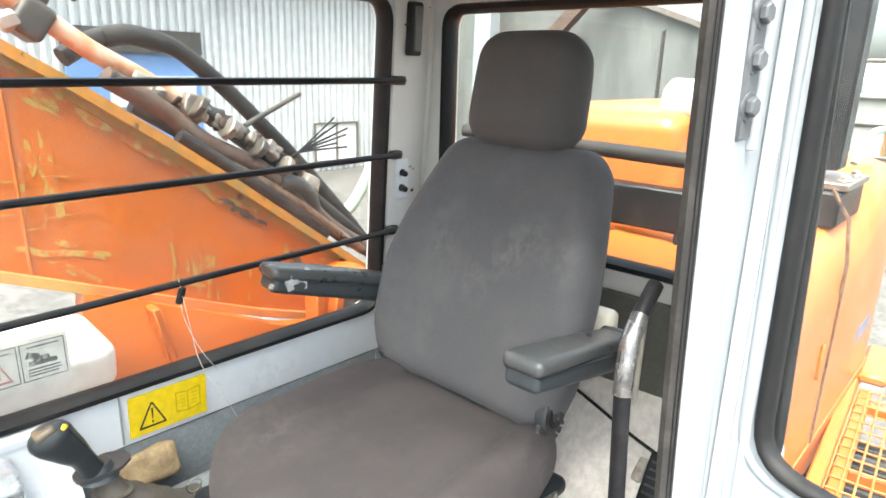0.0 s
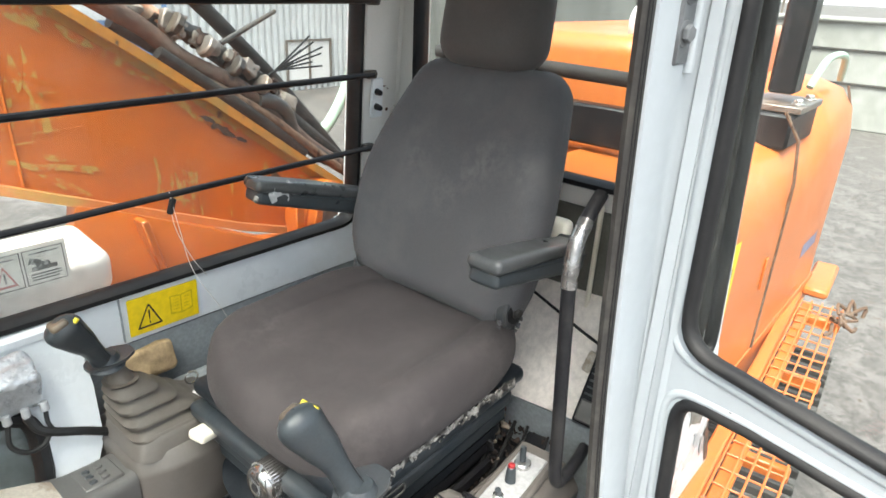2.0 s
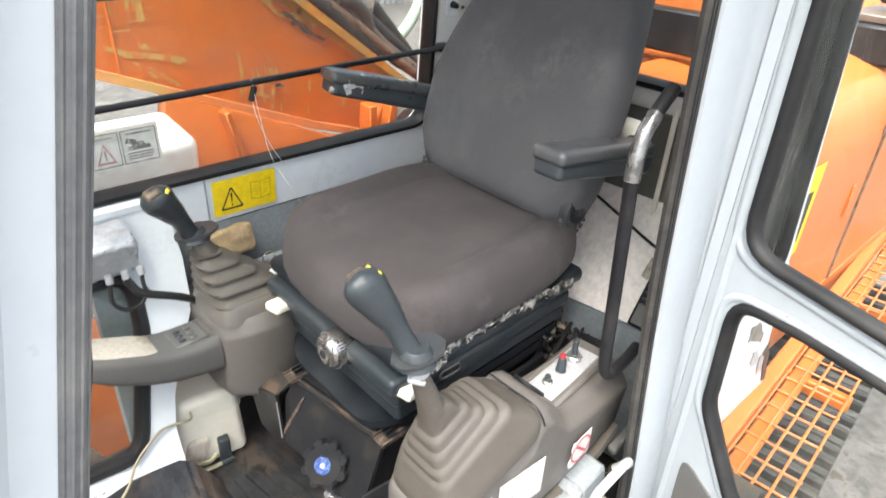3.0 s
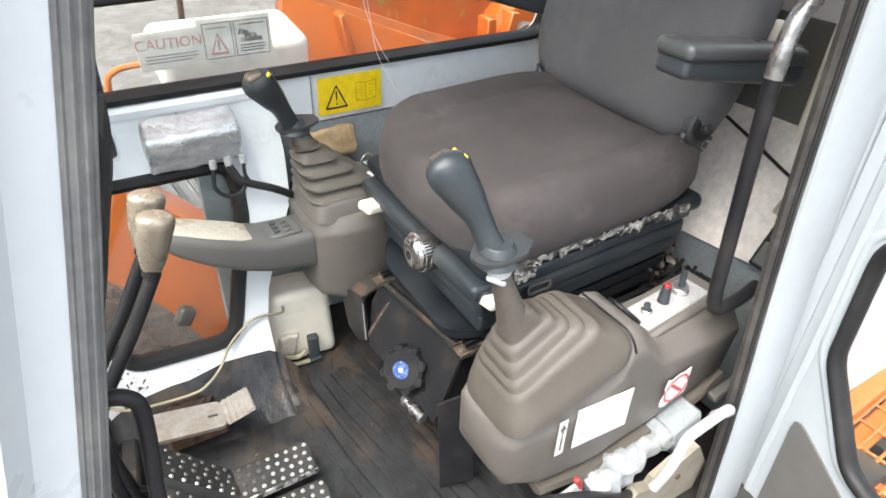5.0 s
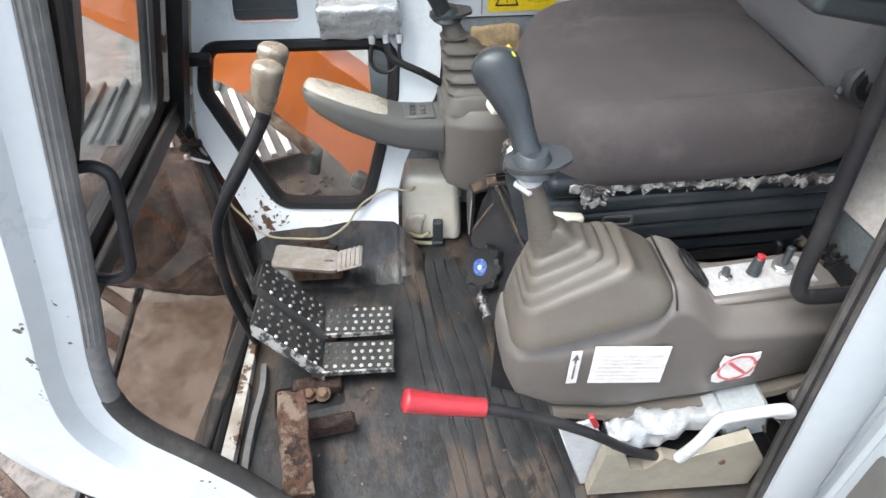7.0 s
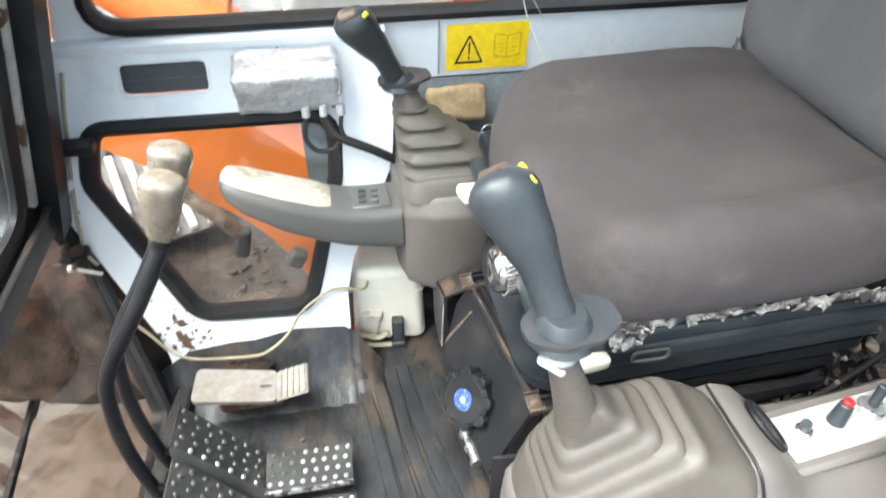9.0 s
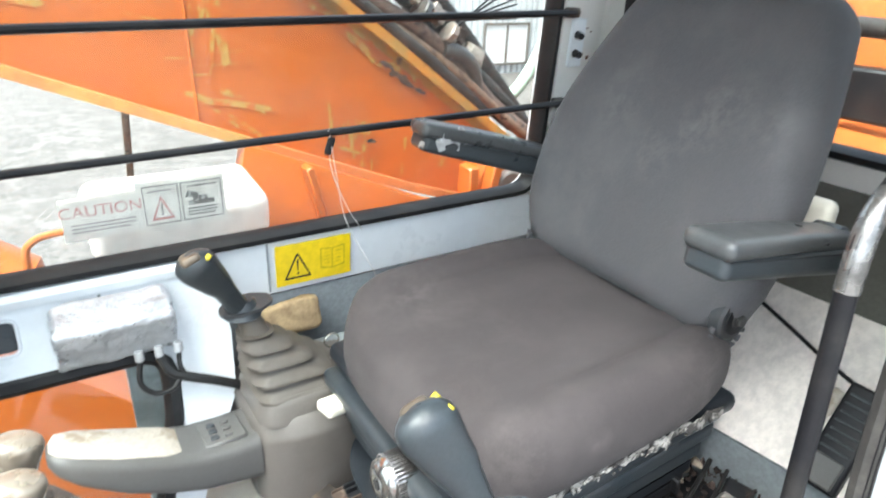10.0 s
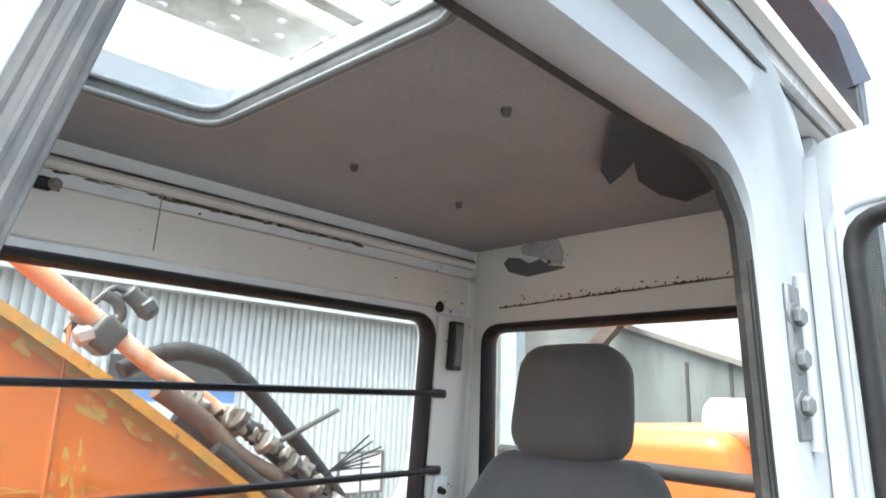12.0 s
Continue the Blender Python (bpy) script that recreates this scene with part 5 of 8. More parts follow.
for y, x, z in ((0.612, 0.000, 0.384), (0.250, 0.046, 0.385)):
    part("slide_tab", soft(nb(), (x, y, z), (0.062, 0.040, 0.020), 0.007, rot(0, 8, 12), 2), M_BOTTLE, seat, "cream plastic slide lever")

# pedestal under the seat
ped = thing("seat_pedestal", (0.2, SY, FLOOR), "oily black steel pedestal under the seat", "pedestal")
bm = nb()
quad_loft(bm, [[(0.03, 0.315, FLOOR), (0.50, 0.33, FLOOR), (0.50, 0.60, FLOOR), (0.03, 0.60, FLOOR)], [(0.03, 0.305, 0.19), (0.50, 0.32, 0.19), (0.50, 0.60, 0.19), (0.03, 0.60, 0.19)], [(0.035, 0.31, 0.222), (0.50, 0.32, 0.222), (0.50, 0.59, 0.222), (0.035, 0.59, 0.222)]])
part("box", bm, M_BLACK, ped)
ped_x = lambda u, v: 0.0127 - 0.14 * (u - 0.314) - 0.42 * (0.228 - v)
part("front_plate", panel(nb(), roundpoly([(0.290, 0.085), (0.296, 0.228), (0.556, 0.228), (0.562, 0.186), (0.523, 0.106), (0.46, 0.104)], 0.004, 2), [], lambda u, v: (ped_x(u, v), u, v), (0.008, 0, 0)), M_OILBLACK, ped, "black sloping front plate, scratched and oily")
part("top_fold", quad_loft(nb(), [[(ped_x(u, 0.228) + 0.026, u, 0.231), (ped_x(u, 0.228) - 0.003, u, 0.230), (ped_x(u, 0.228) - 0.004, u, 0.224), (ped_x(u, 0.228) + 0.026, u, 0.224)] for u in (0.298, 0.40, 0.50, 0.556)]), M_OILBLACK, ped)
for k, (dx, w, mt) in enumerate(((0.004, 0.005, M_RUSTPLATE), (0.016, 0.006, M_BLACK), (0.027, 0.005, M_RUSTPLATE), (0.038, 0.008, M_BLACK))):
    part("cross_strip", sweep(nb(), [(0.0127 + dx - 0.14 * (y - 0.314), y, 0.2345 + 0.003 * (k % 2)) for y in (0.318, 0.40, 0.48, 0.545)], [(w / 2, -0.004), (w / 2, 0.003), (-w / 2, 0.003), (-w / 2, -0.004)], up=(0, 0, 1)), mt, ped, "rust-stained strip of the cross channel" if k % 2 == 0 else "")
part("scratch", panel(nb(), [(0.512, 0.212), (0.520, 0.206), (0.540, 0.118), (0.534, 0.112)], [], lambda u, v: (ped_x(u, v) - 0.001, u, v), (0.001, 0, 0)), M_RUSTSTAIN, ped, "rubbed brown streak down the plate", 0)
part("side_fold", quad_loft(nb(), [[(-0.012, 0.558, 0.231), (-0.058, 0.562, 0.206), (-0.058, 0.562, 0.200), (-0.010, 0.558, 0.226)], [(-0.014, 0.690, 0.175), (-0.058, 0.689, 0.153), (-0.056, 0.688, 0.147), (-0.012, 0.689, 0.170)]]), M_RUSTPLATE, ped, "rust-stained folded side plate")
part("drop_plate", quad_loft(nb(), [[(-0.062, 0.562, 0.206), (-0.069, 0.532, 0.112), (-0.063, 0.532, 0.110), (-0.056, 0.562, 0.204)], [(-0.062, 0.628, 0.178), (-0.066, 0.585, 0.070), (-0.060, 0.585, 0.068), (-0.056, 0.628, 0.176)], [(-0.061, 0.690, 0.152), (-0.062, 0.650, 0.060), (-0.056, 0.650, 0.058), (-0.055, 0.690, 0.150)]]), M_OILBLACK, ped, "black folded side plate")
part("bare_edge", tube(nb(), [(-0.0635, 0.556, 0.192), (-0.070, 0.533, 0.114)], 0.0016, 6, 2), M_PEDAL, ped, "bare bright edge")
part("gusset", panel(nb(), [(0.0, 0.0), (0.09, 0.01), (0.06, -0.13), (0.03, -0.16)], [], lambda u, v: (-0.055 + u, 0.688, 0.150 + v), (0, 0.010, 0)), M_BLACK, ped, "black gusset")


def rail_run(x, y, dz, long_):
    return [(x, y, 0.233 + dz), (x + long_ * 0.5, y, 0.246 + dz), (x + long_, y, 0.256 + dz)]


for x0, y in ((0.028, 0.300), (-0.012, 0.560)):
    rl_ = part("slide_rail", sweep(nb(), rail_run(x0, y, 0, 0.43), [(0.017, -0.010), (0.017, 0.004), (-0.017, 0.004), (-0.017, -0.010)], up=(0, 0, 1)), M_BLACK, ped, "black slide rail")
    for dy in (-0.0145, 0.003, 0.0145):
        part("lip", sweep(nb(), rail_run(x0, y + dy, 0.008, 0.43), [(0.0022, -0.006), (0.0022, 0.005), (-0.0022, 0.005), (-0.0022, -0.006)], up=(0, 0, 1)), M_OILBLACK, rl_)
    for dy, dz, w, h in ((0, -0.002, 0.034, 0.003), (-0.0165, 0.002, 0.003, 0.012), (0.0165, 0.001, 0.003, 0.008)):
        part("rusty_tip", soft(nb(), (x0 + 0.010, y + dy, 0.238 + dz), (0.062, w, h), 0.0015, rot(0, -4, 0), 2), M_RUSTSTAIN, rl_, "rusty bent end of the rail")
part("lower_rail", sweep(nb(), rail_run(0.05, 0.272, -0.030, 0.40), [(0.006, -0.010), (0.006, 0.010), (-0.006, 0.010), (-0.006, -0.010)], up=(0, 0, 1)), M_BLACK, ped, "lower slide rail")
part("rail_bolt", bolt(nb(), (0.168, 0.282, 0.240), (0, -1, 0.4), 0.006, 0.004), M_PEDAL, ped, "small bright bolt")
part("rail_stop", slab(nb(), (0.462, 0.296, 0.262), (0.010, 0.050, 0.034), 0.003, rot(0, -8, 0)), M_OILBLACK, ped, "upright rail stop")
part("side_guard", quad_loft(nb(), [[(-0.040, 0.285, 0.135), (0.02, 0.270, 0.150), (0.02, 0.276, 0.150), (-0.038, 0.290, 0.135)], [(-0.046, 0.262, 0.030), (0.02, 0.248, 0.03), (0.02, 0.254, 0.03), (-0.044, 0.268, 0.030)], [(-0.050, 0.250, -0.060), (0.02, 0.235, -0.06), (0.02, 0.241, -0.06), (-0.048, 0.256, -0.060)]]), M_BLACK, ped, "black folded guard")
KA = Vector((-0.74, -0.42, 0.52)).normalized()
KU = KA.cross(Vector((0, 1, 0))).normalized()
KV = KA.cross(KU)
KB = Vector((-0.038, 0.398, 0.135))
bk = part("star_knob", rod(nb(), KB, KB + KA * 0.034, 0.043, 24), M_BLACK, ped, "black star knob with a blue cap")
part("stem", rod(nb(), KB - KA * 0.05, KB + KA * 0.004, 0.011), M_STEELDARK, bk)
for k in range(8):
    a = 2 * math.pi * k / 8
    o = (KU * math.cos(a) + KV * math.sin(a)) * 0.040
    part("lobe", rod(nb(), KB + o + KA * 0.004, KB + o + KA * 0.033, 0.0105, 10), M_BLACK, bk)
part("cap", rod(nb(), KB + KA * 0.034, KB + KA * 0.037, 0.0175, 18), M_BLUECAP, bk, "blue cap")
part("cap_mark", rod(nb(), KB + KA * 0.037, KB + KA * 0.0375, 0.005, 12), M_PAPER, bk)
part("pawl", rod(nb(), (-0.060, 0.384, 0.074), (-0.052, 0.318, 0.074), 0.0075, 14), M_CHROME, ped, "small bare metal pawl")
for k in range(3):
    f = (0.1, 0.5, 0.9)[k]
    part("pawl_ring", rod(nb(), (-0.060 + 0.008 * f, 0.384 - 0.066 * f, 0.074), (-0.059 + 0.008 * f, 0.376 - 0.066 * f, 0.074), 0.0115, 14), M_BARESTEEL, ped)

# ---- grip lever used on both consoles ----
def grip_lever(parent, base, top, lean_, label):
    """A moulded hand grip on a flange: base under the flange, top the crown of the grip."""
    base, top = Vector(base), Vector(top)
    axis = (top - base).normalized()
    line = [base.lerp(top, t) + Vector(lean_) * math.sin(math.pi * t) for t in [i / 14 for i in range(13)]]
    cap = top - line[-1]
    line += [line[-1] + cap * f for f in (0.3, 0.55, 0.75, 0.9, 0.97, 1.0)]
    radii = []
    for k in range(13):
        t = k / 14
        radii.append(0.021 - 0.0035 * math.sin(math.pi * min(1, t / 0.55)) + (0.0050 * max(0.0, (t - 0.4) / 0.46) ** 1.3))
    radii += [radii[-1] * math.sqrt(1 - f * f) for f in (0.3, 0.55, 0.75, 0.9, 0.97, 0.9995)]
    rings = []
    for k, (p, r) in enumerate(zip(line, radii)):
        side = (Vector((0, 1, 0)) - axis * axis.y).normalized()
        fore = axis.cross(side).normalized()
        h = max(0.0, min(1.0, (k - 6) / 5))
        f = 1.0 + 0.20 * h
        p = p + fore * (0.007 * h)
        rings.append([p + fore * (r * f * math.cos(a)) + side * (r * 0.86 * math.sin(a)) for a in [2 * math.pi * q / 18 for q in range(18)]])
    g = part("grip", quad_loft(nb(), rings), M_PLASTIC, parent, label, 70)
    part("crown", soft(nb(), top - axis * 0.0112 + Vector((-0.008, 0, 0.0)), (0.030, 0.030, 0.014), 0.0069, rot(0, -20, 0), 5), M_SCUFF, g, "rubbed edge of the crown")
    for dx, dy in ((0.021, -0.010), (0.019, 0.010)):
        part("button", rod(nb(), top - axis * 0.012 + Vector((dx - 0.008, dy, 0)), top - axis * 0.012 + Vector((dx - 0.002, dy, 0.006)), 0.0042, 10), M_YELBTN, g, "yellow push button")
    part("mould_line", sweep(nb(), [max(r, key=lambda q: 0.75 * q.x - 0.66 * q.y) for r in rings[1:14]], circle(0.0009, 5)), M_INK, g, "fine moulding line")
    fl_ = roundpoly([(-0.044, -0.020), (-0.012, -0.036), (0.034, -0.034), (0.066, -0.010), (0.062, 0.022), (0.026, 0.042), (-0.022, 0.036), (-0.046, 0.014)], 0.020, 4)
    part("flange", panel(nb(), fl_, [], lambda u, v: base + Vector((u * 0.8, v * 0.8, 0.004 + 0.12 * abs(v) + 0.10 * max(0, u))), (0, 0, 0.0055)), M_RUBGRIP, g, "flared hand flange, rubbed along its edge", 30)
    for z0, z1, r0, r1 in ((-0.003, 0.012, 0.032, 0.026), (0.012, 0.026, 0.026, 0.0215)):
        part("flange_hub", rod(nb(), base + Vector((0, 0, z0)), base + Vector((0, 0, z1)), r0, 18, r1), M_PLASTIC, g)
    return g


def rrect(cx, cy, z, w, d, r, n=6, turn=0.0, slope=(0, 0)):
    pts = roundpoly(rect(-w / 2, -d / 2, w / 2, d / 2), min(r, w / 2.1, d / 2.1), n)
    c, s = math.cos(turn), math.sin(turn)
    return [Vector((cx + p[0] * c - p[1] * s, cy + p[0] * s + p[1] * c, z + p[0] * slope[0] + p[1] * slope[1])) for p in pts]


def gaiter(parent, base, w0, d0, top, w1, d1, folds, mat, label, slope=(0, 0), turn=0.0):
    """A pleated rubber boot from a wide base to a narrow neck."""
    base, top = Vector(base), Vector(top)
    rings = []
    for k in range(folds * 4 + 1):
        t = k / (folds * 4)
        p = base.lerp(top, t)
        bulge = (0.007, 0.009, -0.004, -0.006)[k % 4] * (1 - 0.4 * t)
        rings.append(rrect(p.x, p.y, p.z, w0 + (w1 - w0) * t + 2 * bulge, d0 + (d1 - d0) * t + 2 * bulge, 0.03, 5, turn, (slope[0] * (1 - t), slope[1] * (1 - t))))
    return part("gaiter", quad_loft(nb(), rings), mat, parent, label, 60)


# ---- left console, beside the door ----
lc = thing("left_console", (0.19, 0.14, 0.12), "taupe moulded control console with a pleated joystick boot", "console")
rings = []
for x, z0, z1, y0, y1 in ((-0.068, 0.225, 0.282, 0.105, 0.165), (-0.060, 0.190, 0.296, 0.076, 0.180), (-0.044, 0.160, 0.304, 0.054, 0.188), (0.02, 0.132, 0.314, 0.045, 0.190), (0.10, 0.122, 0.336, 0.043, 0.190), (0.145, 0.120, 0.364, 0.043, 0.188), (0.158, 0.120, 0.394, 0.044, 0.186), (0.172, 0.120, 0.401, 0.046, 0.184), (0.196, 0.121, 0.392, 0.048, 0.184), (0.222, 0.123, 0.366, 0.049, 0.184), (0.246, 0.126, 0.340, 0.049, 0.186), (0.275, 0.130, 0.333, 0.050, 0.188), (0.34, 0.142, 0.330, 0.052, 0.190), (0.45, 0.165, 0.326, 0.058, 0.190), (0.475, 0.185, 0.312, 0.075, 0.180)):
    rings.append([Vector((x, p[0], p[1])) for p in roundpoly([(y0 + 0.012, z0), (y1, z0), (y1, z1), (y0 + 0.026, z1), (y0, z1 - 0.034)], [0.032, 0.01, 0.016, 0.026, 0.024], 5)])
part("body", quad_loft(nb(), rings), M_CONSOLE, lc, "taupe plastic moulding", 50)


def boot_ring(xl, xr, yf, yb, zl, zr, r):
    """A level of the boot, rising from its front end xl to its rear end xr."""
    return [Vector((p[0], p[1], zl + (zr - zl) * (p[0] - xl) / (xr - xl))) for p in roundpoly(rect(xl, yf, xr, yb), [r, r * 0.8, r, r], 6)]


levels = [((-0.060, 0.162, 0.040, 0.192, 0.298, 0.372), 0.045), ((-0.060, 0.164, 0.0405, 0.191, 0.306, 0.386), 0.045), ((-0.058, 0.160, 0.045, 0.189, 0.320, 0.400), 0.042), ((-0.055, 0.146, 0.051, 0.186, 0.332, 0.411), 0.038), ((-0.052, 0.124, 0.056, 0.184, 0.342, 0.424), 0.034)]
for (xl, xr, yf, yb, zl, zr), dr in (((-0.050, 0.105, 0.060, 0.182, 0.349, 0.432), 0.030), ((-0.046, 0.084, 0.073, 0.177, 0.366, 0.437), 0.026), ((-0.041, 0.064, 0.086, 0.171, 0.387, 0.440), 0.023), ((-0.036, 0.044, 0.098, 0.164, 0.409, 0.449), 0.020)):
    levels += [((xl, xr, yf, yb, zl, zr), dr), ((xl + 0.001, xr - 0.002, yf + 0.002, yb - 0.002, zl + 0.008, zr + 0.006), dr), ((xl + 0.006, xr - 0.008, yf + 0.007, yb - 0.005, zl + 0.0115, zr + 0.008), dr * 0.85), ((xl + 0.0065, xr - 0.012, yf + 0.009, yb - 0.006, zl + 0.014, zr + 0.007), dr * 0.8)]
levels += [((-0.030, 0.022, 0.107, 0.157, 0.432, 0.460), 0.018), ((-0.030, 0.016, 0.108, 0.155, 0.446, 0.468), 0.018), ((-0.028, 0.004, 0.113, 0.149, 0.468, 0.476), 0.015)]
part("boot", quad_loft(nb(), [boot_ring(*a, r) for a, r in levels]), M_GAITER, lc, "brown-grey pleated rubber boot with a smooth skirt", 55)
part("skirt_seam", sweep(nb(), curve([(0.166, 0.048, 0.372), (0.165, 0.056, 0.388), (0.1645, 0.075, 0.4005), (0.163, 0.12, 0.4020), (0.163, 0.176, 0.4015)], 4), circle(0.0016, 6)), M_BLACK, lc, "dark joint in the moulding")
nk = part("neck", sweep(nb(), curve([(-0.010, 0.131, 0.440), (-0.018, 0.131, 0.468), (-0.030, 0.132, 0.505), (-0.043, 0.134, 0.547)], 14), lambda t: circle(0.0255 - 0.0105 * min(1, t * 1.25) + 0.0004 * math.sin(t * 75), 16)), M_GAITER, lc, "ringed rubber neck", 60)
part("clamp", rod(nb(), (-0.0405, 0.1335, 0.538), (-0.0430, 0.1360, 0.553), 0.0162, 14), M_DIRTYWHITE, nk, "white tie wrap")
part("tie_tail", soft(nb(), (-0.052, 0.126, 0.538), (0.028, 0.010, 0.009), 0.004, rot(0, 24, -30), 2), M_DIRTYWHITE, nk)
grip_lever(lc, (-0.039, 0.145, 0.556), (-0.086, 0.208, 0.696), (0.002, 0, 0.0), "black joystick grip")
part("tray", slab(nb(), (0.340, 0.136, 0.334), (0.215, 0.086, 0.020), 0.006, rot(0, 0, 6)), M_CONSOLE, lc, "raised tray round the switches")
part("lower_flange", quad_loft(nb(), [[(x, 0.050 + dy, z - 0.004), (x, 0.046 + dy, z - 0.014), (x, 0.060 + dy, z - 0.026), (x, 0.16, z - 0.022), (x, 0.16, z)] for x, z, dy in ((0.02, 0.134, 0.004), (0.10, 0.124, 0.0), (0.20, 0.124, 0.0), (0.30, 0.134, 0.003), (0.40, 0.152, 0.008), (0.465, 0.172, 0.016))]), M_GAITER, lc, "dark folded lower flange", 40)
sp = part("switch_plate", slab(nb(), (0.330, 0.134, 0.342), (0.172, 0.058, 0.010), 0.002, rot(0, 0, 6)), M_ALU, lc, "brushed pale switch plate")
part("switch_base", rod(nb(), (0.276, 0.130, 0.346), (0.276, 0.130, 0.354), 0.010, 14), M_CHROME, sp)
part("switch_cap", rod(nb(), (0.276, 0.130, 0.354), (0.272, 0.129, 0.368), 0.006, 10), M_PLASTIC, sp)
part("key_switch", rod(nb(), (0.322, 0.136, 0.346), (0.327, 0.139, 0.376), 0.0105, 14, 0.008), M_PLASTIC, sp, "black push switch")
part("red_top", rod(nb(), (0.327, 0.139, 0.3755), (0.328, 0.1395, 0.382), 0.0065, 12), M_REDBTN, sp, "red switch top")
part("dial_base", rod(nb(), (0.372, 0.143, 0.346), (0.372, 0.143, 0.358), 0.016, 18), M_CHROME, sp)
part("dial_lever", rod(nb(), (0.372, 0.143, 0.358), (0.376, 0.147, 0.388), 0.006, 10), M_PLASTIC, sp, "black toggle")
rk = part("round_socket", seal_ring(nb(), [(0.028 * math.cos(a), 0.028 * math.sin(a)) for a in [2 * math.pi * i / 20 for i in range(20)]], lambda u, v: (0.2215 + u * 0.82, 0.132 + v, 0.3715 - 0.86 * u), 0.008, 0.008), M_BLACK, lc, "round black socket ring")
part("socket_face", panel(nb(), [(0.026 * math.cos(2 * math.pi * i / 20), 0.026 * math.sin(2 * math.pi * i / 20)) for i in range(20)], [], lambda u, v: (0.2215 + u * 0.82, 0.132 + v, 0.3725 - 0.86 * u), (0, 0, -0.02)), M_STEELDARK, rk)


def side_y(x, z):
    return 0.0445 + 0.012 * max(0, (x - 0.19) / 0.26) - 0.0025


def sticker(name, x0, x1, z0, z1, tilt, parent, label):
    pl = lambda u, v: (x0 + (x1 - x0) * u, side_y(x0 + (x1 - x0) * u, 0), z0 + (z1 - z0) * v + tilt * u)
    return part(name, panel(nb(), rect(0, 0, 1, 1), [], pl, (0, 0.0015, 0)), M_PAPER, parent, label, 0), pl


s1, pl = sticker("instruction_label", 0.060, 0.176, 0.222, 0.308, -0.010, lc, "white instruction label with faded grey print")
for k in range(7):
    part("print_line", panel(nb(), rect(0.08, 0.14 + 0.105 * k, 0.92 - (0.25 if k % 3 == 1 else 0), 0.155 + 0.105 * k), [], lambda u, v: Vector(pl(u, v)) + Vector((0, -0.0008, 0)), (0, 0.0006, 0)), M_GREYINK, s1, "", 0)
s2, pl2 = sticker("narrow_label", 0.026, 0.042, 0.224, 0.300, 0.0, lc, "narrow white arrow label")
part("arrow", panel(nb(), [(0.4, 0.15), (0.6, 0.15), (0.6, 0.75), (0.85, 0.75), (0.5, 0.92), (0.15, 0.75), (0.4, 0.75)], [], lambda u, v: Vector(pl2(u, v)) + Vector((0, -0.0008, 0)), (0, 0.0006, 0)), M_DARKGREYINK, s2, "", 0)
pl3 = lambda u, v: (0.262 + 0.068 * u, side_y(0.262 + 0.068 * u, 0), 0.196 + 0.066 * v + 0.004 * u)
rl = random.Random(12)
torn = [(u + rl.uniform(-0.035, 0.035), v + rl.uniform(-0.04, 0.04)) for u, v in ((0.02, 0.05), (0.2, 0.0), (0.42, 0.06), (0.7, 0.02), (0.93, 0.08), (0.97, 0.3), (0.92, 0.52), (0.99, 0.75), (0.96, 0.97), (0.72, 0.94), (0.5, 1.0), (0.24, 0.95), (0.1, 0.98), (0.04, 0.74), (0.08, 0.5), (0.0, 0.28))]
s3 = part("prohibition_label", panel(nb(), torn, [], pl3, (0, 0.0015, 0)), M_PAPER, lc, "torn white label with a worn red prohibition ring", 0)
ring = [(0.5 + 0.45 * math.cos(2 * math.pi * i / 28) + rl.uniform(-0.012, 0.012), 0.5 + 0.45 * math.sin(2 * math.pi * i / 28) + rl.uniform(-0.012, 0.012)) for i in range(28)]
inner = [(0.5 + 0.385 * math.cos(2 * math.pi * i / 28) + rl.uniform(-0.014, 0.014), 0.5 + 0.385 * math.sin(2 * math.pi * i / 28) + rl.uniform(-0.014, 0.014)) for i in range(28)]
part("ring", panel(nb(), ring, [inner], lambda u, v: Vector(pl3(u, v)) + Vector((0, -0.0008, 0)), (0, 0.0006, 0)), M_REDINK, s3, "", 0)
part("bar", panel(nb(), [(0.22, 0.72), (0.28, 0.78), (0.78, 0.28), (0.72, 0.22)], [], lambda u, v: Vector(pl3(u, v)) + Vector((0, -0.001, 0)), (0, 0.0006, 0)), M_REDINK, s3, "", 0)

# under the console: brackets, lever linkage
under = thing("lever_linkage", (0.2, 0.1, FLOOR), "white and beige brackets and linkage under the door-side console", "linkage")
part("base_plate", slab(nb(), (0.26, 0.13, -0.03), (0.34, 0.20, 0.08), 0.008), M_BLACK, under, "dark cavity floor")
B0, B1 = Vector((0.112, 0.035, 0.078)), Vector((0.283, 0.045, 0.106))
part("wrapped_pipe", sweep(nb(), [B0.lerp(B1, i / 22) for i in range(23)], lambda t: [(a * (1.0 + 0.75 * noise.noise((t * 7, a * 70, b * 70))), b * (1.15 + 0.75 * noise.noise((t * 7 + 7, a * 70, b * 70)))) for a, b in circle(0.025 + 0.006 * math.sin(t * 5), 18)]), M_BAG, under, "crumpled white plastic wrapping round a pipe", 75)
part("end_cap", slab(nb(), B1 + Vector((0.010, 0.004, 0.004)), (0.036, 0.052, 0.050), 0.008, rot(0, -24, 0)), M_BAG, under, "white cap")
part("grey_case", slab(nb(), B1 + Vector((0.058, 0.012, 0.000)), (0.075, 0.070, 0.080), 0.006, rot(0, -16, 0)), M_GREYPANEL, under, "grey case behind the handle")
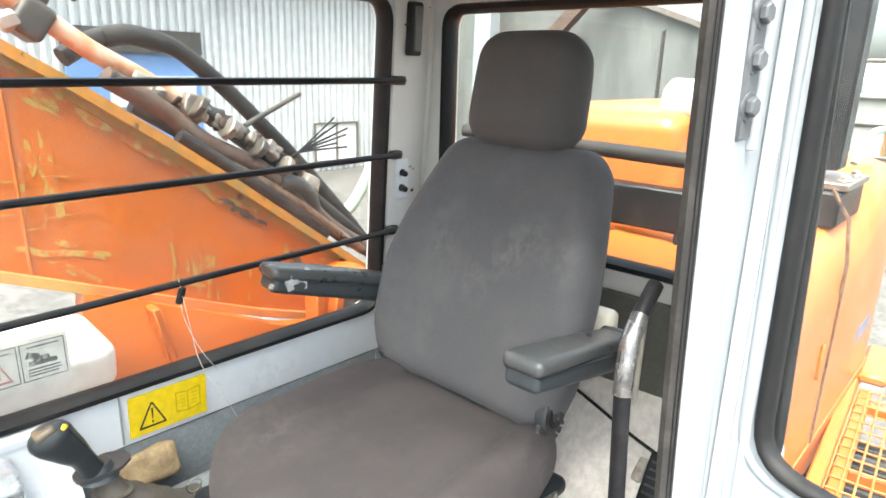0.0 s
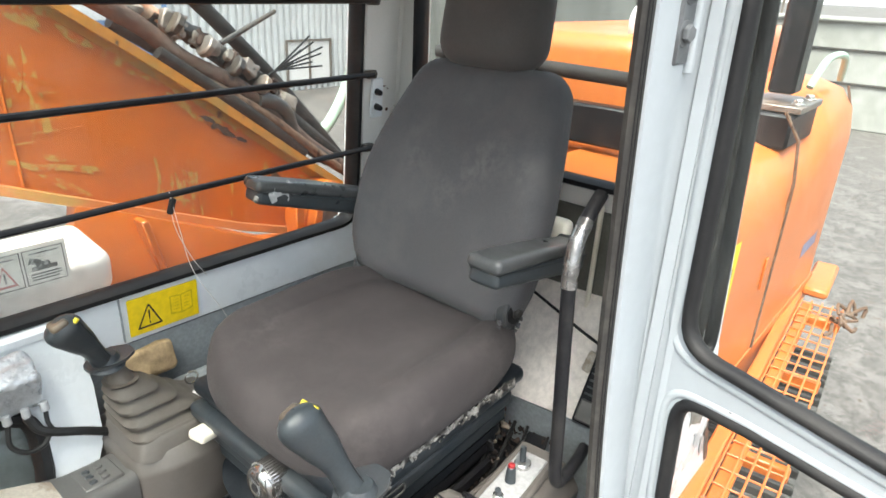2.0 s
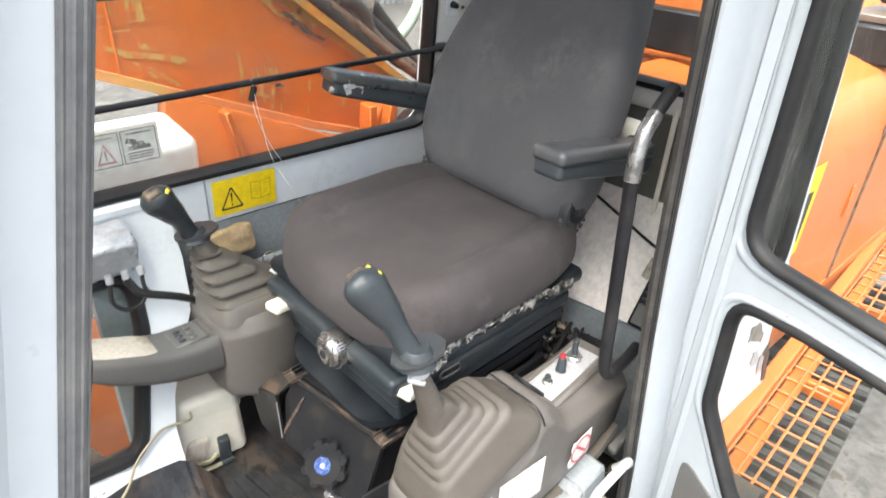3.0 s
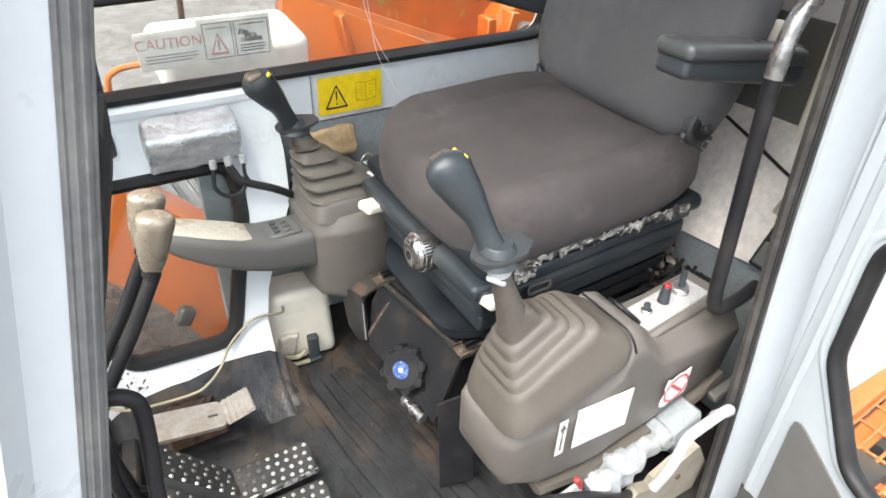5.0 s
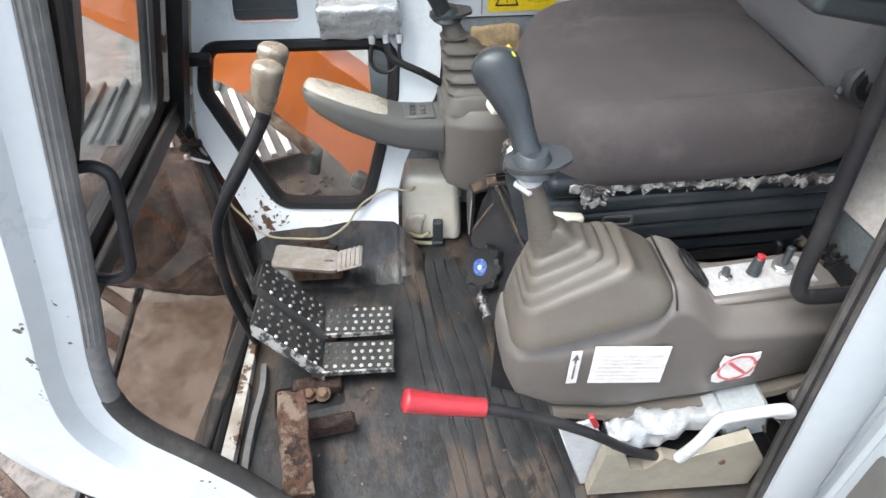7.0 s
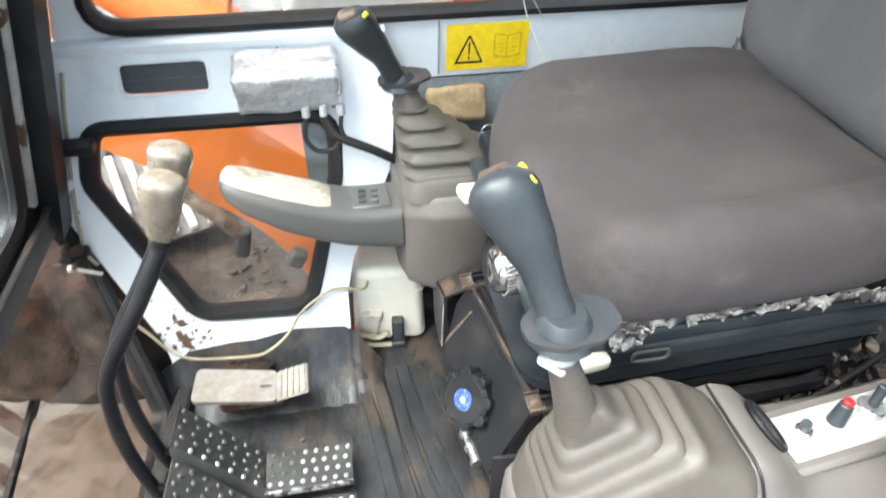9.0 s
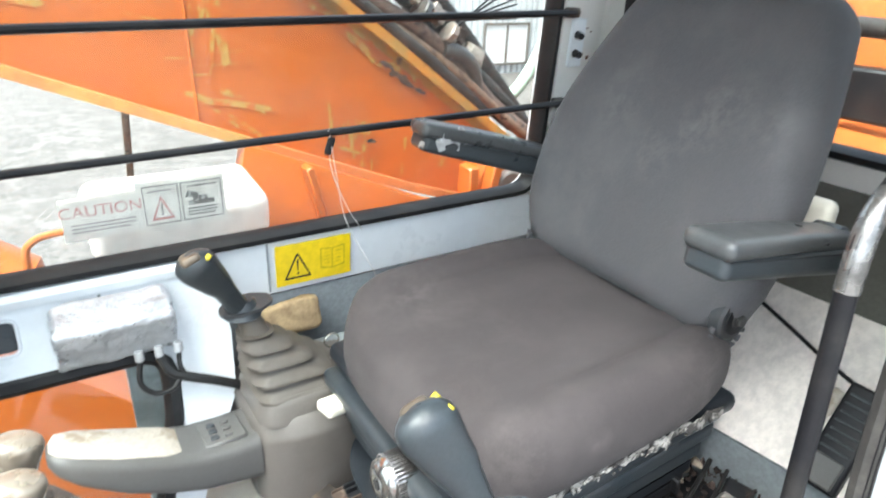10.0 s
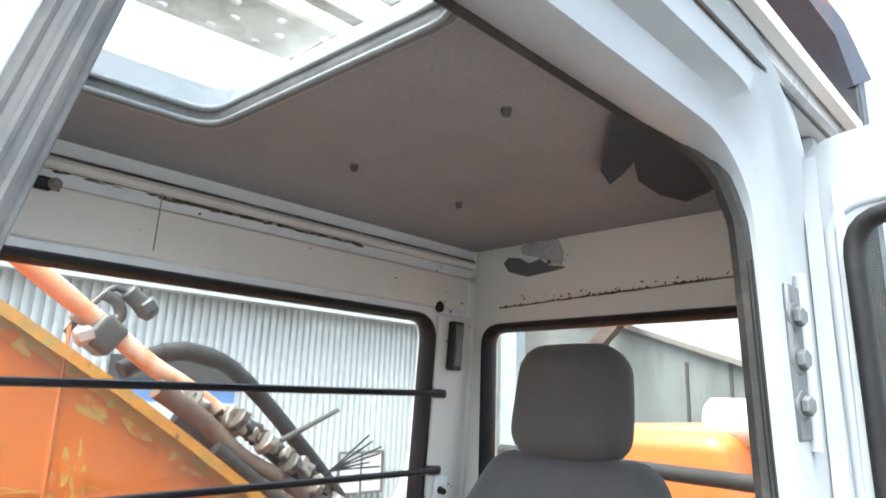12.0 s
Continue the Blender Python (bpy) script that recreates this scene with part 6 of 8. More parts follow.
part("beige_box", panel(nb(), [(0.093, -0.060), (0.100, 0.088), (0.134, 0.079), (0.152, 0.032), (0.178, 0.023), (0.203, 0.062), (0.243, 0.042), (0.249, 0.060), (0.342, 0.104), (0.388, 0.029), (0.388, -0.060)], [], lambda u, v: (u, -0.005 + 0.05 * (0.08 - v), v), (0, 0.022, 0)), M_BEIGEBOX, under, "beige plastic box with a broken top edge", 25)
part("screw_hole", rod(nb(), (0.310, -0.006, 0.035), (0.310, 0.001, 0.035), 0.006, 10), M_RUST, under)
part("white_plate", slab(nb(), (0.084, 0.030, 0.036), (0.062, 0.008, 0.20), 0.003, rot(0, -18, 0)), M_DIRTYWHITE, under, "dirty white support plate")
part("red_clip", soft(nb(), (0.081, 0.030, 0.134), (0.010, 0.010, 0.034), 0.003, rot(0, -24, 0), 2), M_REDBTN, under, "small red clip")
part("pull_handle", tube(nb(), [(0.215, -0.020, 0.09), (0.228, -0.030, 0.150), (0.242, -0.030, 0.205), (0.262, -0.030, 0.218), (0.335, -0.028, 0.225), (0.356, -0.022, 0.205), (0.36, 0.0, 0.17)], 0.0092, 10), M_DIRTYWHITE, under, "white bent pull handle")
part("lock_arm", slab(nb(), (0.44, 0.04, 0.16), (0.07, 0.02, 0.02), 0.004, rot(0, -14, 0)), M_CONSOLE2, under)
part("spring", tube(nb(), [(0.33 + 0.008 * k, 0.03 + 0.012 * math.cos(k * 1.6), 0.09 + 0.012 * math.sin(k * 1.6)) for k in range(16)], 0.003, 6, 3), M_STEELDARK, under)
red = thing("safety_lever", (0.16, 0.0, 0.06), "bent black lock lever with a red rubber grip", "lever")
part("arm", tube(nb(), [(0.20, 0.01, 0.045), (0.14, -0.005, 0.095), (0.05, -0.020, 0.185), (-0.03, -0.022, 0.235), (-0.115, -0.020, 0.268)], 0.0085, 10), M_BLACK, red)
part("handle", sweep(nb(), curve([(-0.108, -0.020, 0.266), (-0.150, -0.020, 0.276), (-0.195, -0.020, 0.288), (-0.222, -0.020, 0.297)], 5), lambda t: circle((0.0135 + 0.004 * t) * (0.75 if t > 0.97 else 1), 14)), M_RED, red, "red rubber grip", 60)

# ---- right console ----
rc = thing("right_console", (-0.02, 0.72, 0.15), "grey moulded side console with joystick and armrest pod", "console")
rings = []
for x, z0, z1, y0 in ((-0.122, 0.165, 0.330, 0.690), (-0.108, 0.152, 0.345, 0.655), (-0.06, 0.140, 0.352, 0.632), (0.02, 0.140, 0.350, 0.628), (0.10, 0.140, 0.345, 0.640), (0.115, 0.150, 0.33, 0.66)):
    rings.append([Vector((x, p[0], p[1])) for p in roundpoly([(y0 + 0.01, z0), (0.86, z0), (0.86, z1), (y0 + 0.02, z1), (y0, z1 - 0.03)], [0.02, 0.01, 0.01, 0.02, 0.02], 4)])
part("body", quad_loft(nb(), rings), M_CONSOLE, rc, "taupe plastic moulding", 50)
part("boot_collar", quad_loft(nb(), [rrect(-0.022, 0.742, 0.340, 0.185, 0.180, 0.04), rrect(-0.022, 0.742, 0.372, 0.172, 0.165, 0.04), rrect(-0.024, 0.742, 0.384, 0.150, 0.145, 0.035)]), M_CONSOLE, rc, "sloped collar of the boot", 50)
gaiter(rc, (-0.026, 0.742, 0.376), 0.150, 0.140, (-0.088, 0.750, 0.478), 0.052, 0.052, 4, M_GAITER, "brown-grey pleated boot")
part("neck", sweep(nb(), curve([(-0.084, 0.750, 0.465), (-0.092, 0.755, 0.490), (-0.101, 0.761, 0.515)], 5), lambda t: circle(0.026 - 0.010 * t, 12)), M_GAITER, rc, "narrow rubber neck", 60)
grip_lever(rc, (-0.102, 0.762, 0.508), (-0.177, 0.706, 0.656), (0.002, 0, 0.0), "black joystick grip")
rings = []
for x, z0, z1, y0, y1 in ((-0.116, 0.232, 0.318, 0.668, 0.775), (-0.165, 0.244, 0.320, 0.664, 0.770), (-0.212, 0.255, 0.328, 0.660, 0.762), (-0.26, 0.275, 0.348, 0.656, 0.752), (-0.32, 0.308, 0.373, 0.652, 0.746), (-0.375, 0.346, 0.397, 0.656, 0.740), (-0.399, 0.368, 0.404, 0.665, 0.730), (-0.409, 0.380, 0.400, 0.682, 0.714)):
    rings.append([Vector((x, p[0], p[1])) for p in roundpoly(rect(y0, z0, y1, z1), min(0.018, (z1 - z0) * 0.42), 4)])
pod = part("pod", quad_loft(nb(), rings), M_CONSOLE2, rc, "grey armrest pod", 50)
rings = []
for x, z1, y0, y1 in ((-0.228, 0.330, 0.690, 0.738), (-0.236, 0.338, 0.674, 0.744), (-0.26, 0.3515, 0.668, 0.744), (-0.32, 0.3775, 0.664, 0.738), (-0.375, 0.4015, 0.667, 0.732), (-0.397, 0.409, 0.675, 0.724), (-0.405, 0.406, 0.688, 0.712)):
    rings.append([Vector((x, p[0], p[1])) for p in roundpoly(rect(y0, z1 - 0.016, y1, z1), 0.0062, 4)])
part("pad", quad_loft(nb(), rings), M_WORNTOP, pod, "rubbed pale armrest top", 60)
part("switch_bank", slab(nb(), (-0.168, 0.716, 0.322), (0.070, 0.066, 0.008), 0.003, rot(0, 2, 3)), M_CONSOLE2, pod)
for i in range(2):
    for j in range(3):
        part("switch", slab(nb(), (-0.182 + 0.022 * i, 0.698 + 0.017 * j, 0.3275), (0.013, 0.010, 0.005), 0.0015, rot(0, 2, 3)), M_CONSOLE2 if i else M_PLASTIC, pod)
part("tray", slab(nb(), (0.12, 0.80, 0.33), (0.14, 0.16, 0.03), 0.008), M_GREYPANEL, rc, "grey tray behind the boot")
for k, (x, y, z, s) in enumerate(((0.055, 0.735, 0.395, 0.026), (0.075, 0.745, 0.378, 0.018))):
    part("tissue", soft(nb(), (x, y, z - 0.02), (s, s, s), 0.008, rot(20, 30 * k, 10), 3, lambda v: Vector(v) * (1 + 0.3 * noise.noise(Vector(v) * 90))), M_PAPER, rc, "crumpled white scrap")
part("ring_wire", tube(nb(), [(0.055 + 0.014 * math.cos(a), 0.765, 0.405 + 0.014 * math.sin(a)) for a in [2 * math.pi * i / 10 for i in range(10)]], 0.0018, 6, 3, True), M_CHROME, rc)
rag = solo("rag", soft(nb(), (0.020, 0.882, 0.405), (0.115, 0.030, 0.070), 0.012, rot(-12, -4, 0), 6, lambda v: Vector(v) + Vector((0, 0.006 * noise.noise(Vector(v) * 50), 0.006 * noise.noise(Vector(v) * 35)))), M_CLOTH, "dirty tan rag tucked behind the joystick boot", "rag")

# ---- yellow warning label ----
lab = thing("warning_label", (0.078, y_wall(0.51) - 0.006, 0.464), "yellow warning label with a black triangle and a manual symbol", "label")
lp = lambda u, v: (0.002 + 0.155 * u, y_wall(0.464 + 0.09 * v) - 0.0045, 0.464 + 0.088 * v)
part("sheet", panel(nb(), roundpoly(rect(0, 0, 1, 1), 0.02, 2), [], lp, (0, 0.0015, 0)), M_YELLOW, lab, "", 0)
up1 = lambda u, v: Vector(lp(u, v)) + Vector((0, -0.0008, 0))
part("triangle", panel(nb(), roundpoly([(0.10, 0.14), (0.46, 0.14), (0.28, 0.80)], 0.02, 2), [roundpoly([(0.135, 0.185), (0.425, 0.185), (0.28, 0.715)], 0.012, 2)], up1, (0, 0.0005, 0)), M_INK, lab, "", 0)
part("mark", panel(nb(), [(0.268, 0.60), (0.292, 0.60), (0.287, 0.34), (0.273, 0.34)], [], up1, (0, 0.0005, 0)), M_INK, lab, "", 0)
part("dot", panel(nb(), roundpoly(rect(0.270, 0.23, 0.290, 0.29), 0.008, 3), [], up1, (0, 0.0005, 0)), M_INK, lab, "", 0)
part("book", panel(nb(), roundpoly([(0.58, 0.26), (0.74, 0.20), (0.92, 0.26), (0.92, 0.78), (0.74, 0.74), (0.58, 0.78)], 0.02, 2), [roundpoly([(0.60, 0.30), (0.735, 0.25), (0.735, 0.70), (0.60, 0.74)], 0.01, 2), roundpoly([(0.755, 0.25), (0.90, 0.30), (0.90, 0.74), (0.755, 0.70)], 0.01, 2)], up1, (0, 0.0005, 0)), M_OLIVEINK, lab, "", 0)
for k in range(4):
    part("page_line", panel(nb(), rect(0.63, 0.36 + 0.09 * k, 0.71, 0.375 + 0.09 * k), [], up1, (0, 0.0005, 0)), M_OLIVEINK, lab, "", 0)
    part("page_line", panel(nb(), rect(0.785, 0.36 + 0.09 * k, 0.87, 0.375 + 0.09 * k), [], up1, (0, 0.0005, 0)), M_OLIVEINK, lab, "", 0)

# ---- taped box, wiring, bottle ----
fb = thing("taped_box", (-0.285, 0.83, 0.43), "box wrapped in crumpled silver tape on the wall", "box")
part("wrap", soft(nb(), (-0.286, 0.838, 0.495), (0.176, 0.075, 0.088), 0.012, rot(20, 0, 0), 9, lambda v: Vector(v) + 0.004 * Vector((noise.noise(Vector(v) * 45), noise.noise(Vector(v) * 45 + Vector((9, 0, 0))), noise.noise(Vector(v) * 45 + Vector((0, 9, 0)))))), M_FOIL, fb, "", 20)
for k in range(3):
    part("plug", rod(nb(), (-0.262 + 0.03 * k, 0.808, 0.458), (-0.262 + 0.03 * k, 0.805, 0.440), 0.0075, 10), M_DIRTYWHITE, fb, "pale cable gland")
part("cable", tube(nb(), [(-0.262, 0.806, 0.44), (-0.268, 0.795, 0.405), (-0.250, 0.785, 0.385), (-0.222, 0.785, 0.385), (-0.205, 0.790, 0.40), (-0.19, 0.79, 0.395)], 0.0045, 8), M_WIRE, fb, "black looped cable")
part("cable", tube(nb(), [(-0.232, 0.806, 0.44), (-0.222, 0.795, 0.415), (-0.20, 0.788, 0.400), (-0.15, 0.785, 0.375), (-0.10, 0.80, 0.335)], 0.0085, 8), M_WIRE, fb, "thick taped cable")
part("cable", tube(nb(), [(-0.202, 0.806, 0.44), (-0.205, 0.795, 0.42), (-0.20, 0.79, 0.405)], 0.004, 8), M_WIRE, fb)
bot = thing("washer_bottle", (-0.142, 0.80, FLOOR), "cracked cream plastic washer bottle on the floor", "bottle")
part("tank", soft(nb(), (-0.140, 0.786, 0.024), (0.148, 0.104, 0.200), 0.020, rot(0, 0, -6), 7, lambda v: (v[0] * (1 - 0.06 * v[2] / 0.1), v[1] * (1 - 0.05 * v[2] / 0.1), v[2] + 0.004 * noise.noise(Vector(v) * 25))), M_BOTTLE, bot, "aged cream tank", 60)
part("cavity", soft(nb(), (-0.185, 0.737, -0.012), (0.046, 0.020, 0.060), 0.009, rot(0, 12, -6), 4, lambda v: Vector(v) * (1 + 0.25 * noise.noise(Vector(v) * 60))), M_WORNTOP, bot, "broken lower corner")
part("pump", soft(nb(), (-0.128, 0.727, -0.034), (0.026, 0.028, 0.067), 0.006, rot(0, 0, -6), 3), M_PLASTIC, bot, "black pump")
part("pump_foot", soft(nb(), (-0.130, 0.721, -0.067), (0.032, 0.028, 0.014), 0.005, None, 3), M_PLASTIC, bot)
part("seam_line", seal_ring(nb(), roundpoly(rect(-0.212, 0.736, -0.068, 0.836), 0.02), lambda u, v: (u, v - 0.105 * (u + 0.140), 0.068), 0.003, 0.003), M_BOTTLE, bot)
part("drain_hose", tube(nb(), [(-0.150, 0.714, -0.030), (-0.173, 0.714, -0.042), (-0.202, 0.714, -0.029), (-0.221, 0.714, -0.016), (-0.216, 0.714, -0.036), (-0.192, 0.714, -0.058), (-0.157, 0.714, -0.066), (-0.132, 0.714, -0.066)], 0.0055, 8), M_HOSE, bot, "curled yellowed drain hose")
hs = part("thin_hose", tube(nb(), [(-0.180, 0.775, 0.092), (-0.192, 0.714, 0.106), (-0.234, 0.713, 0.114), (-0.265, 0.710, 0.112), (-0.317, 0.695, 0.082), (-0.351, 0.673, 0.045), (-0.390, 0.657, 0.023), (-0.421, 0.654, 0.018), (-0.483, 0.656, 0.021), (-0.533, 0.662, 0.024), (-0.568, 0.674, 0.036), (-0.602, 0.693, 0.070), (-0.624, 0.705, 0.094), (-0.646, 0.725, 0.140)], 0.0029, 8), M_HOSE, None)
tagged(hs, "thin yellowed hose trailing along the edge of the mat", "hose")
plug = solo("wire_plug", soft(nb(), (-0.225, 0.777, -0.068), (0.022, 0.014, 0.014), 0.004, rot(0, 20, 30), 2), M_REDBTN, "small red wire connector on the mat", "connector")

# ---- pedals and travel levers ----
def tread(parent, P, nx, ny, up, bright=True):
    """A studded plate between four corners."""
    P = [Vector(p) for p in P]
    up = Vector(up).normalized()
    bm = nb()
    quad_loft(bm, [[p - up * 0.006 for p in P], [p for p in P]])
    t = part("tread", bm, M_TREAD, parent, "black studded plate", 20)
    for i in range(nx):
        for j in range(ny):
            u, v = (i + 0.5 + 0.25 * (j % 2 - 0.5)) / nx, (j + 0.5) / ny
            q = (P[0] * (1 - u) + P[1] * u) * (1 - v) + (P[3] * (1 - u) + P[2] * u) * v
            part("stud", rod(nb(), q, q + up * 0.0035, 0.0046, 8, 0.0032), M_STUD if (bright and (i >= nx // 2 - 1 or j == 0)) or (not bright and j == 0 and i > 0) else M_STUDDARK, t, "" if not bright else "polished stud")
    return t


for y, nm in ((0.423, 0), (0.330, 1)):
    pd = thing("travel_pedal", (-0.39, y, FLOOR), "folded travel pedal with polished studs on black plate", "pedal", "travel pedals")
    z0 = -0.020 if nm == 0 else -0.030
    tread(pd, [(-0.395, y - 0.038, z0), (-0.250, y - 0.040, z0 - 0.004), (-0.247, y + 0.034, z0 - 0.002), (-0.395, y + 0.036, z0)], 8, 4, (0, 0, 1))
    tread(pd, [(-0.520, y - 0.010, z0 + 0.125), (-0.398, y - 0.038, z0 + 0.002), (-0.398, y + 0.036, z0 + 0.002), (-0.515, y + 0.066, z0 + 0.125)], 7, 5, (0.7, 0, 0.7), False)
    part("lip", slab(nb(), (-0.322, y - 0.042, z0 - 0.006), (0.150, 0.005, 0.014), 0.002), M_FLANGE, pd, "bare worn edge")
    part("worn_flange", quad_loft(nb(), [[(-0.522, y - 0.014, z0 + 0.122), (-0.522, y - 0.020, z0 + 0.100), (-0.516, y - 0.016, z0 + 0.100), (-0.516, y - 0.010, z0 + 0.122)], [(-0.398, y - 0.041, z0 + 0.002), (-0.398, y - 0.047, z0 - 0.024), (-0.392, y - 0.043, z0 - 0.024), (-0.392, y - 0.037, z0 + 0.002)]]), M_FLANGE if nm else M_TREAD, pd, "patchily worn side flange")
    part("bracket", slab(nb(), (-0.40, y, z0 - 0.035), (0.05, 0.05, 0.045), 0.004), M_RUST, pd, "rusty pivot")
fp = thing("foot_pedal", (-0.42, 0.585, FLOOR), "bare worn metal foot pedal with a bent end", "pedal")
bm = nb()
panel(bm, roundpoly([(-0.525, 0.555), (-0.375, 0.545), (-0.375, 0.618), (-0.520, 0.632)], 0.012, 3), [roundpoly(rect(-0.405, 0.578, -0.385, 0.584), 0.002, 2)], lambda u, v: (u, v, 0.018 - 0.12 * (u + 0.45)), (0, 0, -0.008))
part("plate", bm, M_PEDAL, fp)
part("step", slab(nb(), (-0.345, 0.578, 0.017), (0.062, 0.070, 0.006), 0.003, rot(0, -15, 0)), M_PEDAL, fp, "ridged end of the pedal")
for k in range(5):
    part("ridge", box(nb(), (-0.367 + 0.011 * k, 0.578, 0.0155 + 0.0029 * k), (0.004, 0.064, 0.003), rot(0, -15, 0)), M_PEDAL, fp)
part("link", slab(nb(), (-0.43, 0.60, -0.035), (0.12, 0.03, 0.05), 0.006), M_RUST, fp)
part("heel_block", soft(nb(), (-0.43, 0.655, -0.03), (0.08, 0.05, 0.06), 0.012, rot(0, 0, 20), 5, lambda v: Vector(v) * (1 + 0.3 * noise.noise(Vector(v) * 60))), M_CAKED, fp, "mud-caked block")
def knob_r(t):
    r = 0.0135 + 0.0125 * math.sin(min(1.0, t / 0.75) * math.pi / 2)
    return r * math.sqrt(max(0.05, 1 - ((t - 0.72) / 0.28) ** 2 * 0.9)) if t > 0.72 else r


for yk, dz in ((0.420, 0.0), (0.486, 0.0)):
    tl = thing("travel_lever", (-0.56, yk, FLOOR), "bent black travel lever with a rubbed bronze-grey knob", "lever", "travel levers")
    kn = part("knob", sweep(nb(), curve([(-0.432, yk, 0.500), (-0.426, yk, 0.522), (-0.418, yk, 0.553), (-0.411, yk, 0.575), (-0.408, yk, 0.586)], 6), lambda t: [(a * knob_r(t) * 1.0, b * knob_r(t) * 0.82) for a, b in circle(1.0, 16)], up=(0, 1, 0)), M_KNOB, tl, "rubbed bronze-grey knob", 60)
    part("collar", rod(nb(), (-0.436, yk, 0.488), (-0.431, yk, 0.505), 0.0125, 12), M_BLACK, kn)
    part("tube", sweep(nb(), curve([(-0.430, yk, 0.495), (-0.485, yk - 0.006, 0.40), (-0.548, yk - 0.014, 0.300), (-0.566, yk - 0.018, 0.235), (-0.572, yk - 0.022, 0.14), (-0.560, yk - 0.03, 0.04), (-0.545, yk - 0.03, -0.04)], 6), circle(0.0105, 10)), M_BLACK, tl, "bent black tube")
    part("link", rod(nb(), (-0.558, yk - 0.03, 0.035), (-0.42, yk - 0.03, -0.025), 0.007), M_BLACK, tl)
wedge = thing("mud_pedal", (-0.42, 0.12, FLOOR), "rust-brown mud-caked pedal lying by the door sill", "pedal")
part("plate", soft(nb(), (-0.428, 0.105, 0.006), (0.052, 0.200, 0.030), 0.006, rot(8, 14, 11), 9, lambda v: Vector(v) + Vector((0.004 * noise.noise(Vector(v) * 45 + Vector((7, 0, 0))), 0.004 * noise.noise(Vector(v) * 40), 0.006 * noise.noise(Vector(v) * 60)))), M_FLAKE, wedge)
part("stem", slab(nb(), (-0.375, 0.175, -0.052), (0.10, 0.028, 0.040), 0.006, rot(0, 0, 8)), M_CAKED, wedge)
piv = thing("pedal_pivot", (-0.42, 0.27, FLOOR), "rusty pivot bolts in the opening of the mat", "pivot")
part("tray", box(nb(), (-0.425, 0.26, FLOOR - 0.006), (0.17, 0.09, 0.006)), M_BLACK, piv)
for x in (-0.425, -0.398):
    part("bolt", bolt(nb(), (x, 0.262, FLOOR + 0.012), (0, -0.4, 1), 0.012, 0.010), M_RUST, piv)
part("block", slab(nb(), (-0.41, 0.285, FLOOR + 0.006), (0.10, 0.03, 0.03), 0.004), M_CAKED, piv)

# ---- grab rail by the door ----
gr = thing("grab_rail", (0.35, 0.06, 0.38), "bent black grab rail with a worn, highlighted bend", "rail")
part("tube", tube(nb(), [(0.420, 0.085, 0.890), (0.385, 0.082, 0.868), (0.345, 0.078, 0.835), (0.325, 0.072, 0.790), (0.324, 0.066, 0.68), (0.330, 0.060, 0.52), (0.333, 0.056, 0.418), (0.341, 0.054, 0.388), (0.368, 0.057, 0.374), (0.42, 0.062, 0.370), (0.472, 0.070, 0.372)], 0.0115, 12), M_BLACK, gr)
# Pale sleeve paints the bend's bright highlight along with its wear.
part("worn_bend", tube(nb(), [(0.372, 0.0805, 0.858), (0.345, 0.0775, 0.835), (0.329, 0.073, 0.805), (0.3235, 0.0705, 0.765)], 0.0127, 14), M_PALEBEND, gr, "pale sleeve at the bend, part worn paint, part painted highlight")

# ---- rear box behind the seat ----
rb = thing("rear_box", (0.66, 0.40, FLOOR), "beige covered box behind the seat with a blue-grey base", "box")
bm = nb()
quad_loft(bm, [[(0.602, 0.06, 0.325), (0.602, 0.88, 0.245), (0.752, 0.88, 0.530), (0.752, 0.06, 0.548)], [(0.753, 0.06, 0.20), (0.753, 0.88, 0.20), (0.754, 0.88, 0.531), (0.754, 0.06, 0.549)]])
part("cover", bm, M_BEIGE, rb, "beige sloping cover", 20)
part("base", quad_loft(nb(), [[(0.604, 0.06, FLOOR), (0.752, 0.06, FLOOR), (0.752, 0.06, 0.318), (0.604, 0.06, 0.318)], [(0.604, 0.88, FLOOR), (0.752, 0.88, FLOOR), (0.752, 0.88, 0.24), (0.604, 0.88, 0.24)]]), M_GREYPANEL, rb, "blue-grey metal base")
dev = thing("heater_vent", (0.66, 0.12, 0.30), "black slotted vent unit lying against the beige cover", "vent")
RD = rot(0, 32, 0)
part("case", soft(nb(), (0.640, 0.130, 0.395), (0.022, 0.060, 0.175), 0.006, RD, 2), M_BLACK, dev)
part("face", slab(nb(), Vector((0.640, 0.130, 0.395)) + RD @ Vector((-0.012, 0, -0.058)), (0.006, 0.046, 0.048), 0.003, RD), M_CONSOLE2, dev, "plain grey lower face")
for k in range(7):
    part("slat", slab(nb(), Vector((0.640, 0.130, 0.395)) + RD @ Vector((-0.012, 0, -0.022 + 0.015 * k)), (0.005, 0.044, 0.004), 0.001, RD), M_PLASTIC, dev)
wr = part("cord", tube(nb(), [(0.735, 0.50, 0.545), (0.730, 0.40, 0.520), (0.715, 0.30, 0.495), (0.70, 0.22, 0.475), (0.69, 0.15, 0.460)], 0.0035, 8), M_WIRE, None)
tagged(wr, "loose black cord over the beige cover", "cord")
part("frayed_tape", soft(nb(), (0.672, 0.175, 0.425), (0.012, 0.022, 0.05), 0.006, rot(10, 20, 0), 3), M_WORNTOP, wr, "peeling brown tape")
pole = solo("rear_stay", rod(nb(), (0.742, 0.235, 0.50), (0.742, 0.232, 0.76), 0.006), M_BOTTLE, "slim cream rod against the dark lining", "rod")
# leaf litter and machinery beside the seat base
bm = nb()
rng = random.Random(21)
for k in range(300):
    x = 0.24 + 0.355 * rng.random() ** 0.75
